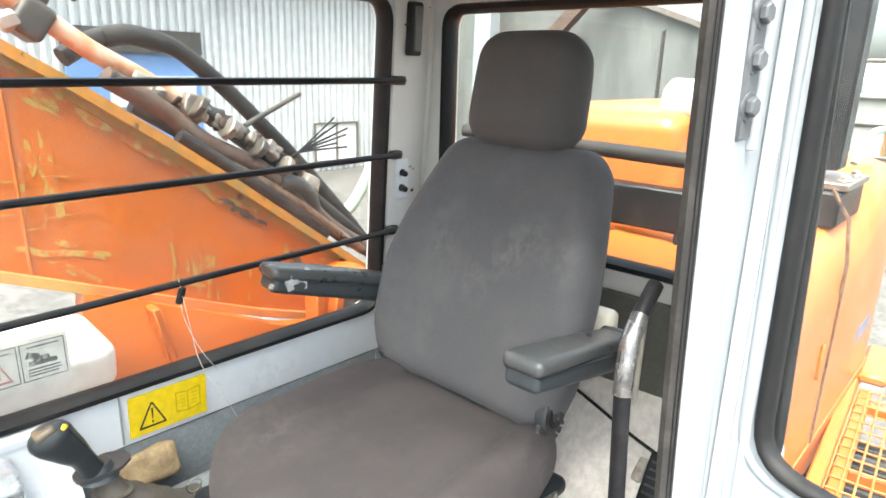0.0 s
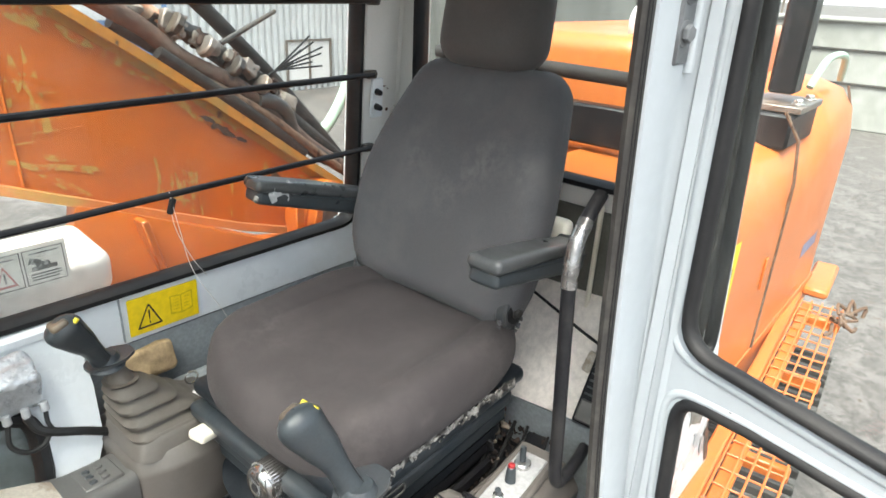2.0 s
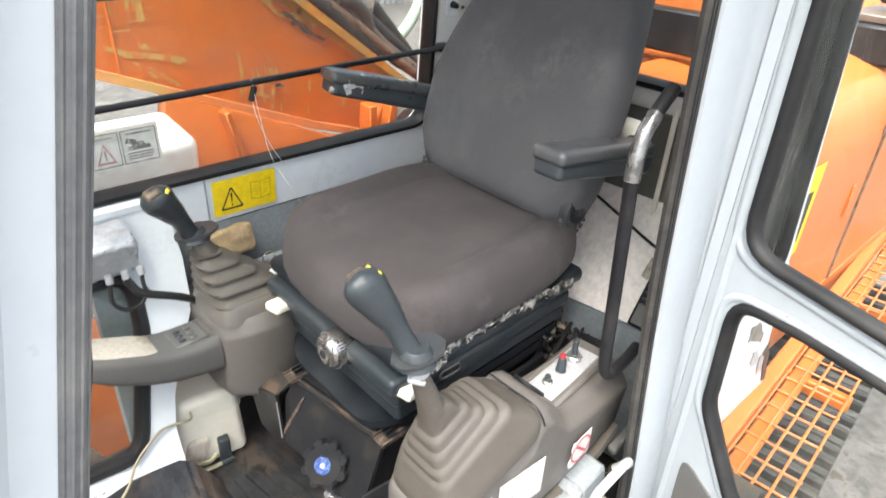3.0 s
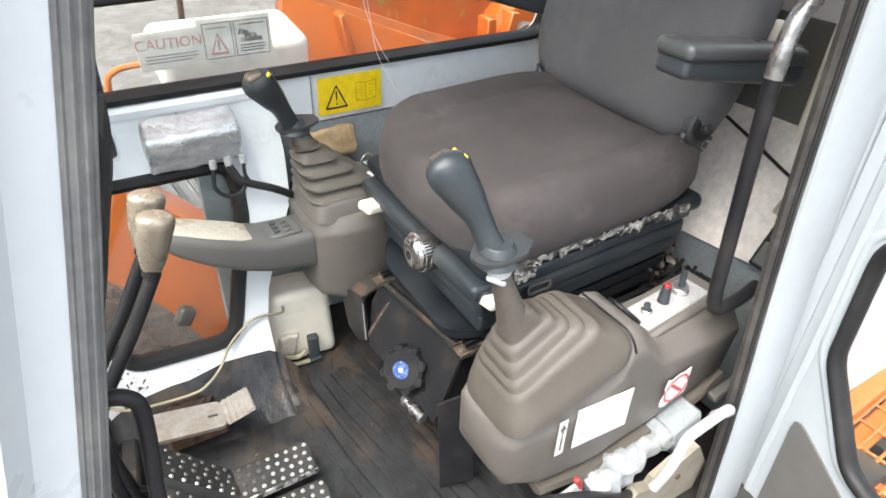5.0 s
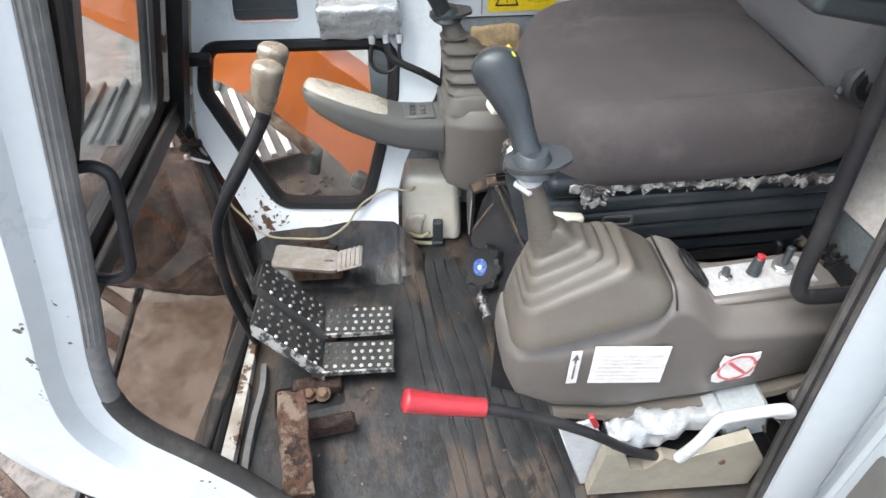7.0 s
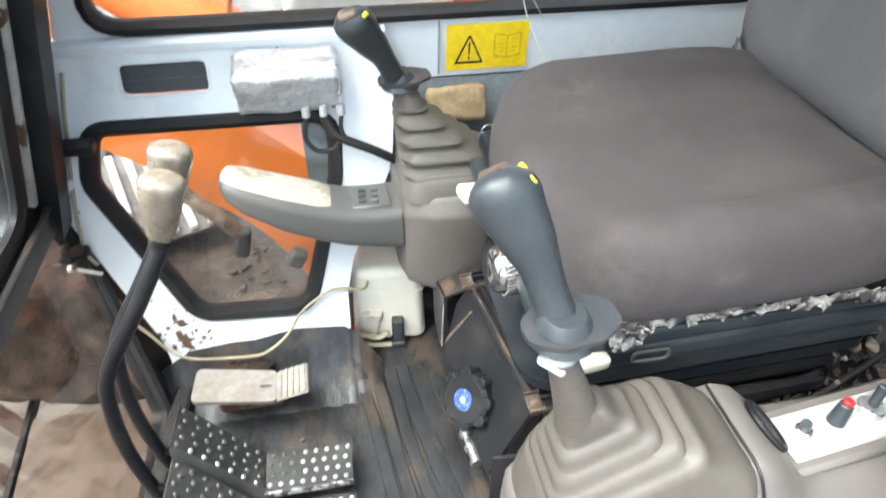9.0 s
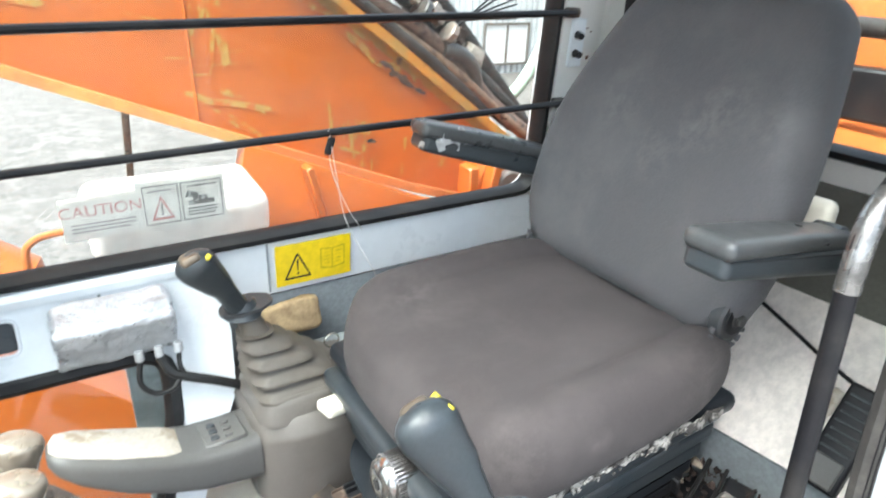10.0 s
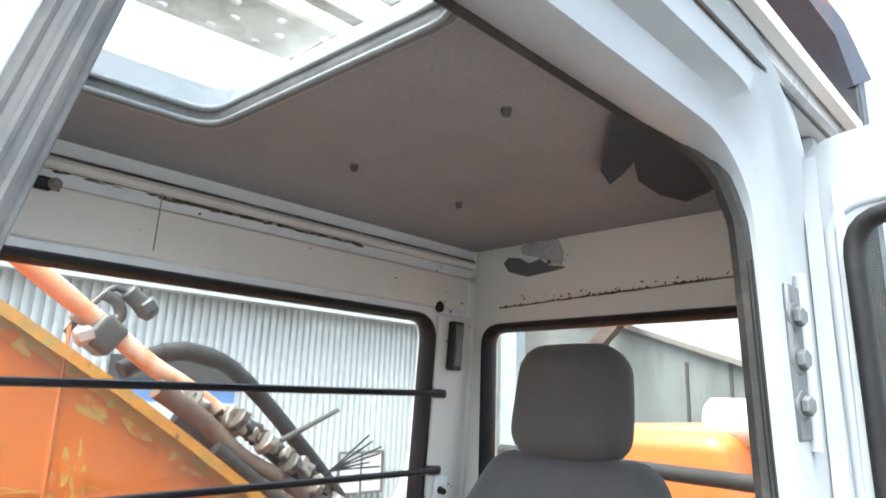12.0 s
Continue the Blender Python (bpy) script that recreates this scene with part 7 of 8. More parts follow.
    y = rng.uniform(0.20, 0.285 + (0.06 if x > 0.48 else 0))
    s = rng.uniform(0.004, 0.013)
    soft(bm, (x, y, 0.186 + rng.uniform(0, 0.035) + 0.20 * max(0, x - 0.44)), (s, s * rng.uniform(0.3, 1), 0.003), 0.0013, rot(rng.uniform(-60, 60), rng.uniform(-60, 60), rng.uniform(0, 180)), 1)
solo("litter", bm, M_LITTER, "dry dark leaves and grit piled beside the seat base", "litter", "stuff")
mech = thing("seat_mechanism", (0.40, 0.25, FLOOR), "dark greasy linkage and cables beside the seat base", "linkage")
part("plate", box(nb(), (0.415, 0.255, 0.172), (0.37, 0.15, 0.02)), M_OILBLACK, mech)
for k in range(4):
    part("bar", slab(nb(), (0.36, 0.205 + 0.022 * k, 0.190 + 0.006 * k), (0.26, 0.007, 0.012), 0.002, rot(0, -3 + 2 * k, 3 * k - 4)), M_BLACK, mech)
for y0, z0, y1, r in ((0.215, 0.212, 0.250, 0.0045), (0.240, 0.216, 0.215, 0.0035), (0.262, 0.206, 0.285, 0.005)):
    part("cable", tube(nb(), [(0.24, y0, z0), (0.33, (y0 + y1) / 2 + 0.012, z0 + 0.010), (0.42, y1, z0 + 0.004), (0.50, y1 + 0.02, z0 + 0.020), (0.59, y1 + 0.05, z0 + 0.030)], r, 8), M_WIRE, mech)
part("bracket", soft(nb(), (0.56, 0.225, 0.228), (0.060, 0.050, 0.030), 0.008, rot(8, -12, 20), 3), M_OILBLACK, mech, "dark oily bracket")
for k, (x, y, z, s) in enumerate(((0.522, 0.312, 0.252, 0.030), (0.548, 0.300, 0.256, 0.024), (0.500, 0.298, 0.240, 0.018), (0.566, 0.322, 0.262, 0.016), (0.470, 0.262, 0.226, 0.012))):
    solo("foam_scrap", soft(nb(), (x, y, z), (s, s * 0.8, s * 0.6), s * 0.22, rot(20 * k, 30, 50 * k), 3, lambda v: Vector(v) * (1 + 0.35 * noise.noise(Vector(v) * 90 + Vector((k, 0, 0))))), M_CRUMBFOAM, "dirty cream scrap of foam among the leaves", "scrap")
solo("red_scrap", soft(nb(), (0.580, 0.330, 0.272), (0.020, 0.014, 0.008), 0.003, rot(20, 10, 40), 2), M_MAROON, "dull red scrap of plastic among the leaves", "scrap")


# ---- the open door ----
DH, DD = Vector((0.520, 0.0, 0.0)), Vector((-0.25, -0.97, 0.0)).normalized()
DN = Vector((-DD.y, DD.x, 0)) * -1.0
dplace = lambda s, z: DH + DD * s + Vector((0, 0, z))
door = thing("cab_door", DH + Vector((0, 0, FLOOR)), "open cab door, cab paint darkened to blue-grey, with two sealed windows", "door")
UP_OPEN = roundpoly([(0.048, 1.375), (0.060, 0.638), (0.78, 0.600), (0.78, 1.375)], [0.05, 0.07, 0.06, 0.06])
LO_OPEN = roundpoly([(0.072, 0.545), (0.082, 0.310), (0.190, 0.150), (0.78, 0.06), (0.78, 0.560), (0.20, 0.556)], [0.055, 0.09, 0.07, 0.05, 0.05, 0.05])
part("frame", panel(nb(), roundpoly([(-0.012, 1.495), (-0.012, 1.0), (-0.012, -0.20), (0.86, -0.20), (0.86, 1.47)], [0.06, 0.02, 0.03, 0.05, 0.08]), [UP_OPEN, LO_OPEN], dplace, -DN * 0.016), M_DOOR, door, "pressed door frame in the darkened cab paint", 25)
for loop, nm in ((UP_OPEN, "upper_seal"), (LO_OPEN, "lower_seal")):
    part(nm, seal_ring(nb(), loop, lambda s, z: dplace(s, z) - DN * 0.006, 0.024, 0.036), M_RUBBER, door, "thick black rubber seal", 60)
    part("rim", seal_ring(nb(), [(p[0] + (0.42 - p[0]) * -0.07, p[1] + (1.0 - p[1] if nm[0] == "u" else 0.36 - p[1]) * -0.055) for p in loop], lambda s, z: dplace(s, z) - DN * 0.004, 0.020, 0.016), M_DOOR, door, "raised pressing round the window", 60)
    g = part("pane", panel(nb(), loop, [], lambda s, z: dplace(s, z) - DN * 0.007, -DN * 0.004), M_GLASSDOOR, door, "clear pane", 0)
    g.visible_shadow = False
part("edge_fold", sweep(nb(), [dplace(0.008, 1.47) + DN * 0.004, dplace(0.010, 0.7) + DN * 0.004, dplace(0.012, -0.19) + DN * 0.004], [(0.010, -0.006), (0.008, 0.008), (-0.008, 0.008), (-0.010, -0.006)]), M_DOOR, door, "folded hinge edge")
part("pressing", sweep(nb(), [dplace(0.040, 1.42) + DN * 0.0, dplace(0.040, 0.7), dplace(0.046, 0.30), dplace(0.048, -0.16)], [(0.006, -0.004), (0.003, 0.005), (-0.003, 0.005), (-0.006, -0.004)]), M_DOOR, door, "long pressed ridge")
part("lower_panel", panel(nb(), roundpoly([(0.072, 0.165), (0.080, -0.17), (0.60, -0.17), (0.60, 0.02), (0.30, 0.06)], 0.02, 3), [], lambda s, z: dplace(s, z) + DN * 0.004, -DN * 0.006), M_CONSOLE2, door, "dark grey lower lining")
for s in (0.166, 0.182):
    part("rail_hole", rod(nb(), dplace(s, 0.568) - DN * 0.002, dplace(s, 0.568) + DN * 0.002, 0.005, 10), M_INK, door)
part("latch_handle", soft(nb(), dplace(0.415, 0.30) + DN * 0.03, (0.05, 0.03, 0.11), 0.012, rot(0, 0, 15), 3), M_PLASTIC, door, "black inner door handle")
hg = thing("door_hinge", (0.49, 0.02, 1.1), "bare steel door hinge with three hexagon bolts", "hinge")
part("leaf", slab(nb(), (0.440, 0.0095, 1.188), (0.046, 0.008, 0.190), 0.003), M_STEELGREY, hg)
for z in (1.241, 1.189, 1.135):
    part("bolt", bolt(nb(), (0.434, 0.0055, z), (-0.15, -1, 0), 0.0125, 0.009), M_STEELGREY, hg, "hexagon bolt")
part("knuckle", rod(nb(), (0.470, 0.006, 1.08), (0.470, 0.006, 1.30), 0.008), M_DOOR, hg)

# ---- the machine outside ----
GROUND = -1.25
boom = thing("boom", (0.75, 1.45, 0.4), "scraped orange excavator boom rising forward past the cab", "boom")
TOP = [(0.99, 0.475), (0.80, 0.612), (0.456, 0.868), (0.262, 1.005), (0.086, 1.124), (-0.146, 1.268), (-0.60, 1.53), (-1.4, 1.95), (-2.6, 2.40)]
BOT = [(-2.6, 1.75), (-1.4, 1.30), (-0.60, 0.935), (-0.275, 0.800), (0.045, 0.668), (0.30, 0.565), (0.516, 0.478), (0.75, 0.40), (0.92, 0.36)]
outline = TOP + BOT + [(1.02, 0.42)]
part("web", panel(nb(), outline, [], lambda u, v: (u, 1.30, v), (0, 0.30, 0)), M_ORANGE, boom, "orange side plate")
part("top_flange", sweep(nb(), [(x, 1.43, z) for x, z in TOP], [(0.16, -0.006), (0.16, 0.010), (-0.16, 0.010), (-0.16, -0.006)], up=(0, 0, 1)), M_ORANGE, boom, "orange top flange")
part("worn_edge", sweep(nb(), [(x, 1.2685, z - 0.002) for x, z in TOP], [(0.002, -0.013), (0.002, 0.011), (-0.002, 0.011), (-0.002, -0.013)], up=(0, 0, 1)), M_EDGE, boom, "edge of the flange worn to ochre")
part("bottom_flange", sweep(nb(), [(x, 1.44, z) for x, z in BOT], [(0.165, -0.012), (0.165, 0.010), (-0.165, 0.010), (-0.165, -0.012)], up=(0, 0, 1)), M_LIP, boom, "sun-faded orange lower flange with ochre wear")
ft = part("foot_boss", rod(nb(), (0.80, 1.22, 0.46), (0.80, 1.68, 0.46), 0.115, 28), M_ORANGE, boom, "round boom foot boss")
part("pin", rod(nb(), (0.80, 1.19, 0.46), (0.80, 1.22, 0.46), 0.050, 20), M_CYL, ft, "greasy pin end")
part("keeper", slab(nb(), (0.80, 1.205, 0.46), (0.15, 0.012, 0.035), 0.003, rot(0, 35, 0)), M_ORANGE, ft)
band = [(x, z) for x, z in TOP[:8]]
part("edge_band", panel(nb(), [(x, z - 0.004) for x, z in band] + [(x - 0.008, z - 0.034) for x, z in band[::-1]], [], lambda u, v: (u, 1.2965, v), (0, 0.003, 0)), M_EDGE, boom, "worn ochre band along the top edge")
part("weld_line", sweep(nb(), [(-0.03, 1.2985, 1.255), (-0.028, 1.2985, 1.0), (-0.025, 1.2985, 0.705)], circle(0.004, 6)), M_ORANGE, boom, "upright weld line")
rng = random.Random(8)
bm = nb()


import itertools

SM = itertools.count()


def smear(bm, x, z, w, h, tilt, y=1.2985):
    y -= 0.00006 * next(SM)
    m = rot(0, tilt, 0)
    pts = []
    n = 12
    for i in range(n):
        a = 2 * math.pi * i / n
        r = rng.uniform(0.5, 1.0)
        q = m @ Vector((w * r * math.cos(a), 0, h * r * math.sin(a)))
        pts.append((x + q.x, z + q.z))
    panel(bm, pts, [], lambda u, v: (u, y, v), (0, 0.001, 0))


for x, z, w, h, t in ((0.036, 0.935, 0.020, 0.105, -6), (0.048, 0.86, 0.012, 0.06, 0), (0.056, 0.764, 0.040, 0.010, 22), (0.065, 0.695, 0.075, 0.012, 34), (0.035, 1.075, 0.06, 0.014, 30), (-0.02, 0.90, 0.010, 0.10, 4), (0.005, 0.96, 0.016, 0.05, -8), (0.02, 0.86, 0.008, 0.07, 10), (0.09, 0.735, 0.09, 0.012, 18), (0.00, 0.755, 0.07, 0.010, 20), (0.62, 0.62, 0.012, 0.09, 16), (0.34, 0.60, 0.05, 0.008, 22), (-0.20, 1.02, 0.10, 0.012, 6), (-0.24, 1.08, 0.08, 0.010, 2), (-0.35, 0.97, 0.09, 0.014, 14)):
    smear(bm, x, z, w, h, t)
for k in range(26):
    x = 0.27 + 0.16 * rng.random() + (0.22 if k % 6 == 0 else 0)
    smear(bm, x, 0.66 - 0.35 * (x - 0.27) + rng.uniform(-0.07, 0.05), rng.uniform(0.003, 0.008), rng.uniform(0.02, 0.055), rng.uniform(-16, 14))
for k in range(22):
    x = rng.uniform(-0.42, 0.10)
    smear(bm, x, 0.80 + 0.25 * rng.random() - 0.5 * (x - 0.0), rng.uniform(0.03, 0.10), rng.uniform(0.001, 0.003), rng.uniform(-4, 14))
for k in range(22):
    x = rng.uniform(-0.3, 0.8)
    zt = 1.12 - 0.70 * (x - 0.086)
    smear(bm, x, zt - rng.uniform(0.03, 0.07), rng.uniform(0.02, 0.06), rng.uniform(0.006, 0.016), 35)
part("paint_scrapes", bm, M_SCRAPE, boom, "ochre scrapes through the orange paint", 0)
bm = nb()
for x, z, w, h, t in ((0.445, 0.812, 0.030, 0.008, 34), (0.495, 0.770, 0.045, 0.014, 36), (0.545, 0.740, 0.030, 0.008, 25), (0.47, 0.788, 0.025, 0.012, 10), (0.40, 0.62, 0.02, 0.007, 10), (0.66, 0.60, 0.05, 0.02, 60)):
    smear(bm, x, z, w, h, t, 1.2972)
part("rust_patches", bm, M_RUST, boom, "dark rust patches", 0)

hyd = thing("boom_hoses", (0.6, 1.45, 0.6), "dirty hydraulic pipes and hoses along the boom", "hoses")
part("big_hose", tube(nb(), [(1.16, 1.50, 0.46), (1.05, 1.50, 0.60), (0.94, 1.50, 0.725), (0.79, 1.50, 0.888), (0.69, 1.50, 0.986), (0.57, 1.50, 1.10), (0.435, 1.50, 1.203), (0.318, 1.50, 1.232), (0.23, 1.50, 1.215), (0.15, 1.49, 1.17)], 0.024, 12), M_BIGHOSE, hyd, "thick black hose")
part("hose_sleeve", tube(nb(), [(0.40, 1.50, 1.214), (0.318, 1.50, 1.232), (0.25, 1.50, 1.222)], 0.0262, 12), M_BIGHOSE, hyd, "dusty wire-wound end of the hose")
pp = part("steel_pipe", tube(nb(), [(1.00, 1.40, 0.59), (0.90, 1.41, 0.68), (0.766, 1.42, 0.796), (0.645, 1.42, 0.900), (0.545, 1.42, 0.975)], 0.021, 12), M_BIGHOSE, hyd, "greasy pipe")
part("steel_pipe", tube(nb(), [(0.42, 1.42, 1.052), (0.30, 1.42, 1.13), (0.20, 1.42, 1.185), (0.09, 1.42, 1.262), (-0.10, 1.42, 1.390), (-0.5, 1.42, 1.67), (-1.2, 1.42, 2.08)], 0.024, 12), M_DUSTORANGE, hyd, "dusty orange pipe")
part("steel_pipe", tube(nb(), [(0.04, 1.47, 1.31), (-0.12, 1.47, 1.425), (-0.5, 1.47, 1.70), (-1.2, 1.47, 2.12)], 0.024, 12), M_PAPER, hyd, "bright bleached pipe")
g_ = random.Random(19)
LINE = curve([(0.29, 1.42, 1.108), (0.419, 1.42, 1.056), (0.512, 1.42, 1.009), (0.596, 1.42, 0.951), (0.688, 1.42, 0.895), (0.788, 1.42, 0.807)], 5)
part("coupled_pipe", sweep(nb(), LINE, circle(0.015, 10)), M_FITTING, hyd, "grimy pipe run")
for k in range(21):
    p = LINE[round(k * (len(LINE) - 1) / 20)]
    w = g_.uniform(0.038, 0.062)
    part("coupling", soft(nb(), (p.x + g_.uniform(-0.006, 0.006), 1.412 + g_.uniform(-0.010, 0.010), p.z + g_.uniform(-0.008, 0.006)), (w * g_.uniform(0.7, 1.4), w, w * g_.uniform(0.7, 1.1)), w * 0.16, rot(g_.uniform(-30, 30), 33 + g_.uniform(-12, 12), 0), 3, lambda v: Vector(v) * (1 + 0.30 * noise.noise(Vector(v) * 60 + Vector((k * 3.1, 0, 0))))), (M_FITTING, M_STEELDARK, M_FITTING, M_CAKED, M_CYL)[k % 5], pp, "grimy coupling nut", 30)
part("rusty_pipe", tube(nb(), [(0.20, 1.37, 1.130), (0.326, 1.385, 1.055), (0.386, 1.385, 1.006), (0.46, 1.385, 0.951), (0.604, 1.385, 0.875), (0.758, 1.385, 0.752), (0.856, 1.385, 0.660), (1.044, 1.39, 0.530), (1.158, 1.39, 0.450)], 0.026, 12), M_OLDPIPE, hyd, "thick brown rusty pipe")
part("rusty_pipe", tube(nb(), [(0.36, 1.36, 0.985), (0.48, 1.36, 0.900), (0.60, 1.36, 0.815), (0.72, 1.36, 0.725), (0.82, 1.36, 0.645)], 0.020, 10), M_BIGHOSE, hyd, "black greasy hose")
for k in range(4):
    f = k / 3
    part("clamp", rod(nb(), (0.69 - 0.26 * f, 1.37, 0.868 + 0.18 * f), (0.672 - 0.26 * f, 1.37, 0.882 + 0.18 * f), 0.034, 8), (M_CYL, M_STEELDARK)[k % 2], hyd, "dusty pipe clamp")
part("thin_hose", tube(nb(), [(0.92, 1.36, 0.60), (0.84, 1.38, 0.664), (0.75, 1.39, 0.754), (0.627, 1.40, 0.842), (0.50, 1.40, 0.923), (0.384, 1.40, 0.992), (0.268, 1.40, 1.065)], 0.023, 10), M_BIGHOSE, hyd, "dark thin pipe")
part("thin_hose", tube(nb(), [(0.95, 1.34, 0.57), (0.80, 1.35, 0.690), (0.68, 1.36, 0.785), (0.55, 1.37, 0.868), (0.45, 1.38, 0.93)], 0.015, 10), M_RUST, hyd, "rusty thin pipe")
part("elbow", tube(nb(), [(0.79, 1.38, 0.70), (0.76, 1.37, 0.78), (0.71, 1.37, 0.82), (0.66, 1.37, 0.83)], 0.026, 10), M_STEELDARK, hyd, "dark elbow")
part("stay_rod", rod(nb(), (0.60, 1.45, 0.992), (0.80, 1.45, 1.083), 0.009, 8, 0.007), M_STEELDARK, hyd, "thin dark rod")
for k, (x, z) in enumerate(((0.945, 0.985), (0.985, 0.945), (0.955, 0.918), (0.93, 1.005), (0.90, 0.96), (1.00, 0.965), (0.98, 0.905))):
    part("wire_end", tube(nb(), [(0.755, 1.45, 0.885), (0.80, 1.45, 0.905 + 0.10 * (z - 0.94)), (x, 1.45 + 0.01 * (k % 3), z)], 0.0032, 6), M_WIRE, hyd, "stiff black wire end")
vb = part("valve", soft(nb(), (0.075, 1.43, 1.250), (0.075, 0.09, 0.085), 0.016, rot(0, 35, 0), 3), M_STEELDARK, hyd, "dark valve block")
part("nut", rod(nb(), (0.01, 1.40, 1.235), (0.045, 1.40, 1.25), 0.022, 6), M_PEDAL, vb)
part("nut", rod(nb(), (0.005, 1.43, 1.30), (0.05, 1.43, 1.28), 0.020, 6), M_PEDAL, vb)
part("elbow", tube(nb(), [(0.08, 1.45, 1.27), (0.115, 1.45, 1.30), (0.105, 1.45, 1.335), (0.075, 1.45, 1.35)], 0.015, 10), M_STEELDARK, vb, "dark elbow")
part("link", tube(nb(), [(0.0, 1.44, 1.25), (0.04, 1.45, 1.31), (0.085, 1.45, 1.365), (0.11, 1.45, 1.368), (0.14, 1.45, 1.350)], 0.008, 8), M_STEELDARK, vb, "bent bracket")
part("swivel", rod(nb(), (0.125, 1.45, 1.368), (0.195, 1.45, 1.312), 0.024, 10), M_STEELDARK, vb, "dark swivel fitting")
part("swivel_nut", rod(nb(), (0.165, 1.45, 1.345), (0.188, 1.45, 1.318), 0.031, 6), M_STEELDARK, vb)
gh = part("green_hose", tube(nb(), [(1.00, 1.75, 0.50), (1.13, 1.75, 0.555), (1.25, 1.75, 0.625), (1.344, 1.75, 0.757), (1.395, 1.75, 0.88), (1.44, 1.75, 1.05)], 0.024, 12), M_GREENHOSE, None)
tagged(gh, "pale green ribbed hose behind the boom foot", "hose")

frame_ = thing("swing_frame", (0.3, 1.5, 0.1), "orange swing frame under the boom foot", "frame")
part("side_bracket", panel(nb(), roundpoly([(0.065, 0.650), (0.035, 0.56), (-0.01, 0.475), (-0.06, 0.43), (-0.06, -0.35), (1.10, -0.35), (1.10, 0.52), (0.80, 0.40), (0.545, 0.45), (0.30, 0.555), (0.12, 0.632)], [0.01, 0.08, 0.08, 0.02, 0.02, 0.02, 0.03, 0.1, 0.08, 0.04, 0.02], 5), [], lambda u, v: (u, 1.18 if v < 0.35 else 1.18 + (v - 0.35) * 0.30, v), (0, 0.05, 0)), M_ORANGE, frame_, "curved orange bracket plate")
part("cross_plate", slab(nb(), (0.42, 1.10, 0.36), (0.62, 0.20, 0.03), 0.01, rot(28, 0, 0)), M_ORANGE, frame_, "sloping orange plate")
part("rib", slab(nb(), (0.21, 1.22, 0.52), (0.02, 0.05, 0.16), 0.004, rot(0, -12, 0)), M_ORANGE, frame_)
part("rib", slab(nb(), (0.66, 1.21, 0.47), (0.03, 0.06, 0.14), 0.004), M_ORANGE, frame_)
part("rib", slab(nb(), (0.73, 1.21, 0.47), (0.03, 0.06, 0.16), 0.004, rot(0, 12, 0)), M_ORANGE, frame_)
step = thing("tool_box", (-0.12, 1.15, 0.2), "sunlit white box outside the window carrying caution decals", "box")
part("case", soft(nb(), (-0.120, 1.15, 0.565), (0.34, 0.20, 0.105), 0.03, rot(6, 0, 0), 4), M_DECALPLATE, step, "", 50)
part("decal_plate", panel(nb(), [(-0.328, 0.575), (-0.196, 0.575), (-0.196, 0.570), (-0.046, 0.570), (-0.046, 0.668), (-0.204, 0.668), (-0.204, 0.656), (-0.328, 0.652)], [], lambda u, v: (u, 1.034, v), (0, 0.004, 0)), M_DECALPLATE, step, "white sheet-metal decal plate", 0)
DP = lambda u, v: Vector((-0.326 + 0.278 * u, 1.033, 0.578 + 0.086 * v))
dc = part("decal", panel(nb(), [(0, 0), (1, 0), (1, 1), (0.46, 1), (0.46, 0.86), (0, 0.82)], [], DP, (0, 0.001, 0)), M_DECALPLATE, step, "white caution decal", 0)
DP2 = lambda u, v: DP(u, v) + Vector((0, -0.001, 0))
for u0, u1 in ((0.475, 0.70), (0.715, 0.985)):
    part("picture_frame", panel(nb(), rect(u0, 0.06, u1, 0.94), [rect(u0 + 0.006, 0.08, u1 - 0.006, 0.92)], DP2, (0, 0.001, 0)), M_WASHEDINK, dc, "", 0)
part("triangle", panel(nb(), [(0.515, 0.16), (0.66, 0.16), (0.585, 0.70)], [[(0.535, 0.21), (0.64, 0.21), (0.585, 0.61)]], DP2, (0, 0.001, 0)), M_WASHEDRED, dc, "", 0)
part("mark", panel(nb(), rect(0.58, 0.27, 0.592, 0.52), [], DP2, (0, 0.001, 0)), M_WASHEDINK, dc, "", 0)
part("digger_shape", panel(nb(), [(0.76, 0.40), (0.93, 0.40), (0.93, 0.50), (0.89, 0.50), (0.88, 0.60), (0.83, 0.60), (0.83, 0.66), (0.76, 0.74), (0.74, 0.58), (0.76, 0.60), (0.80, 0.52), (0.76, 0.50)], [], DP2, (0, 0.001, 0)), M_WASHEDINK, dc, "", 0)
for k, (u0, u1, z) in enumerate(((0.75, 0.95, 0.30), (0.75, 0.95, 0.23), (0.75, 0.93, 0.16), (0.76, 0.95, 0.82), (0.51, 0.66, 0.80), (0.04, 0.42, 0.30), (0.04, 0.42, 0.22), (0.04, 0.38, 0.14))):
    part("print_line", panel(nb(), rect(u0, z, u1, z + 0.03), [], DP2, (0, 0.001, 0)), M_GREYINK if k > 3 else M_WASHEDINK, dc, "", 0)
tm = Matrix.Translation(DP2(0.225, 0.58)) @ Matrix(((1, 0, 0, 0), (0, 0, -1, 0), (0, 1, 0, 0), (0, 0, 0, 1)))
part("caution_word", text_mesh(nb(), "CAUTION", 0.030, tm), M_WASHEDRED, dc, "", 0)
hr = thing("deck_rail", (-0.55, 1.5, 0.4), "low bent orange rail on the deck", "rail")
part("tube", tube(nb(), [(-0.395, 1.10, 0.40), (-0.395, 1.10, 0.53), (-0.380, 1.10, 0.562), (-0.34, 1.10, 0.572), (-0.26, 1.10, 0.572)], 0.007, 8), M_ORANGE2, hr)
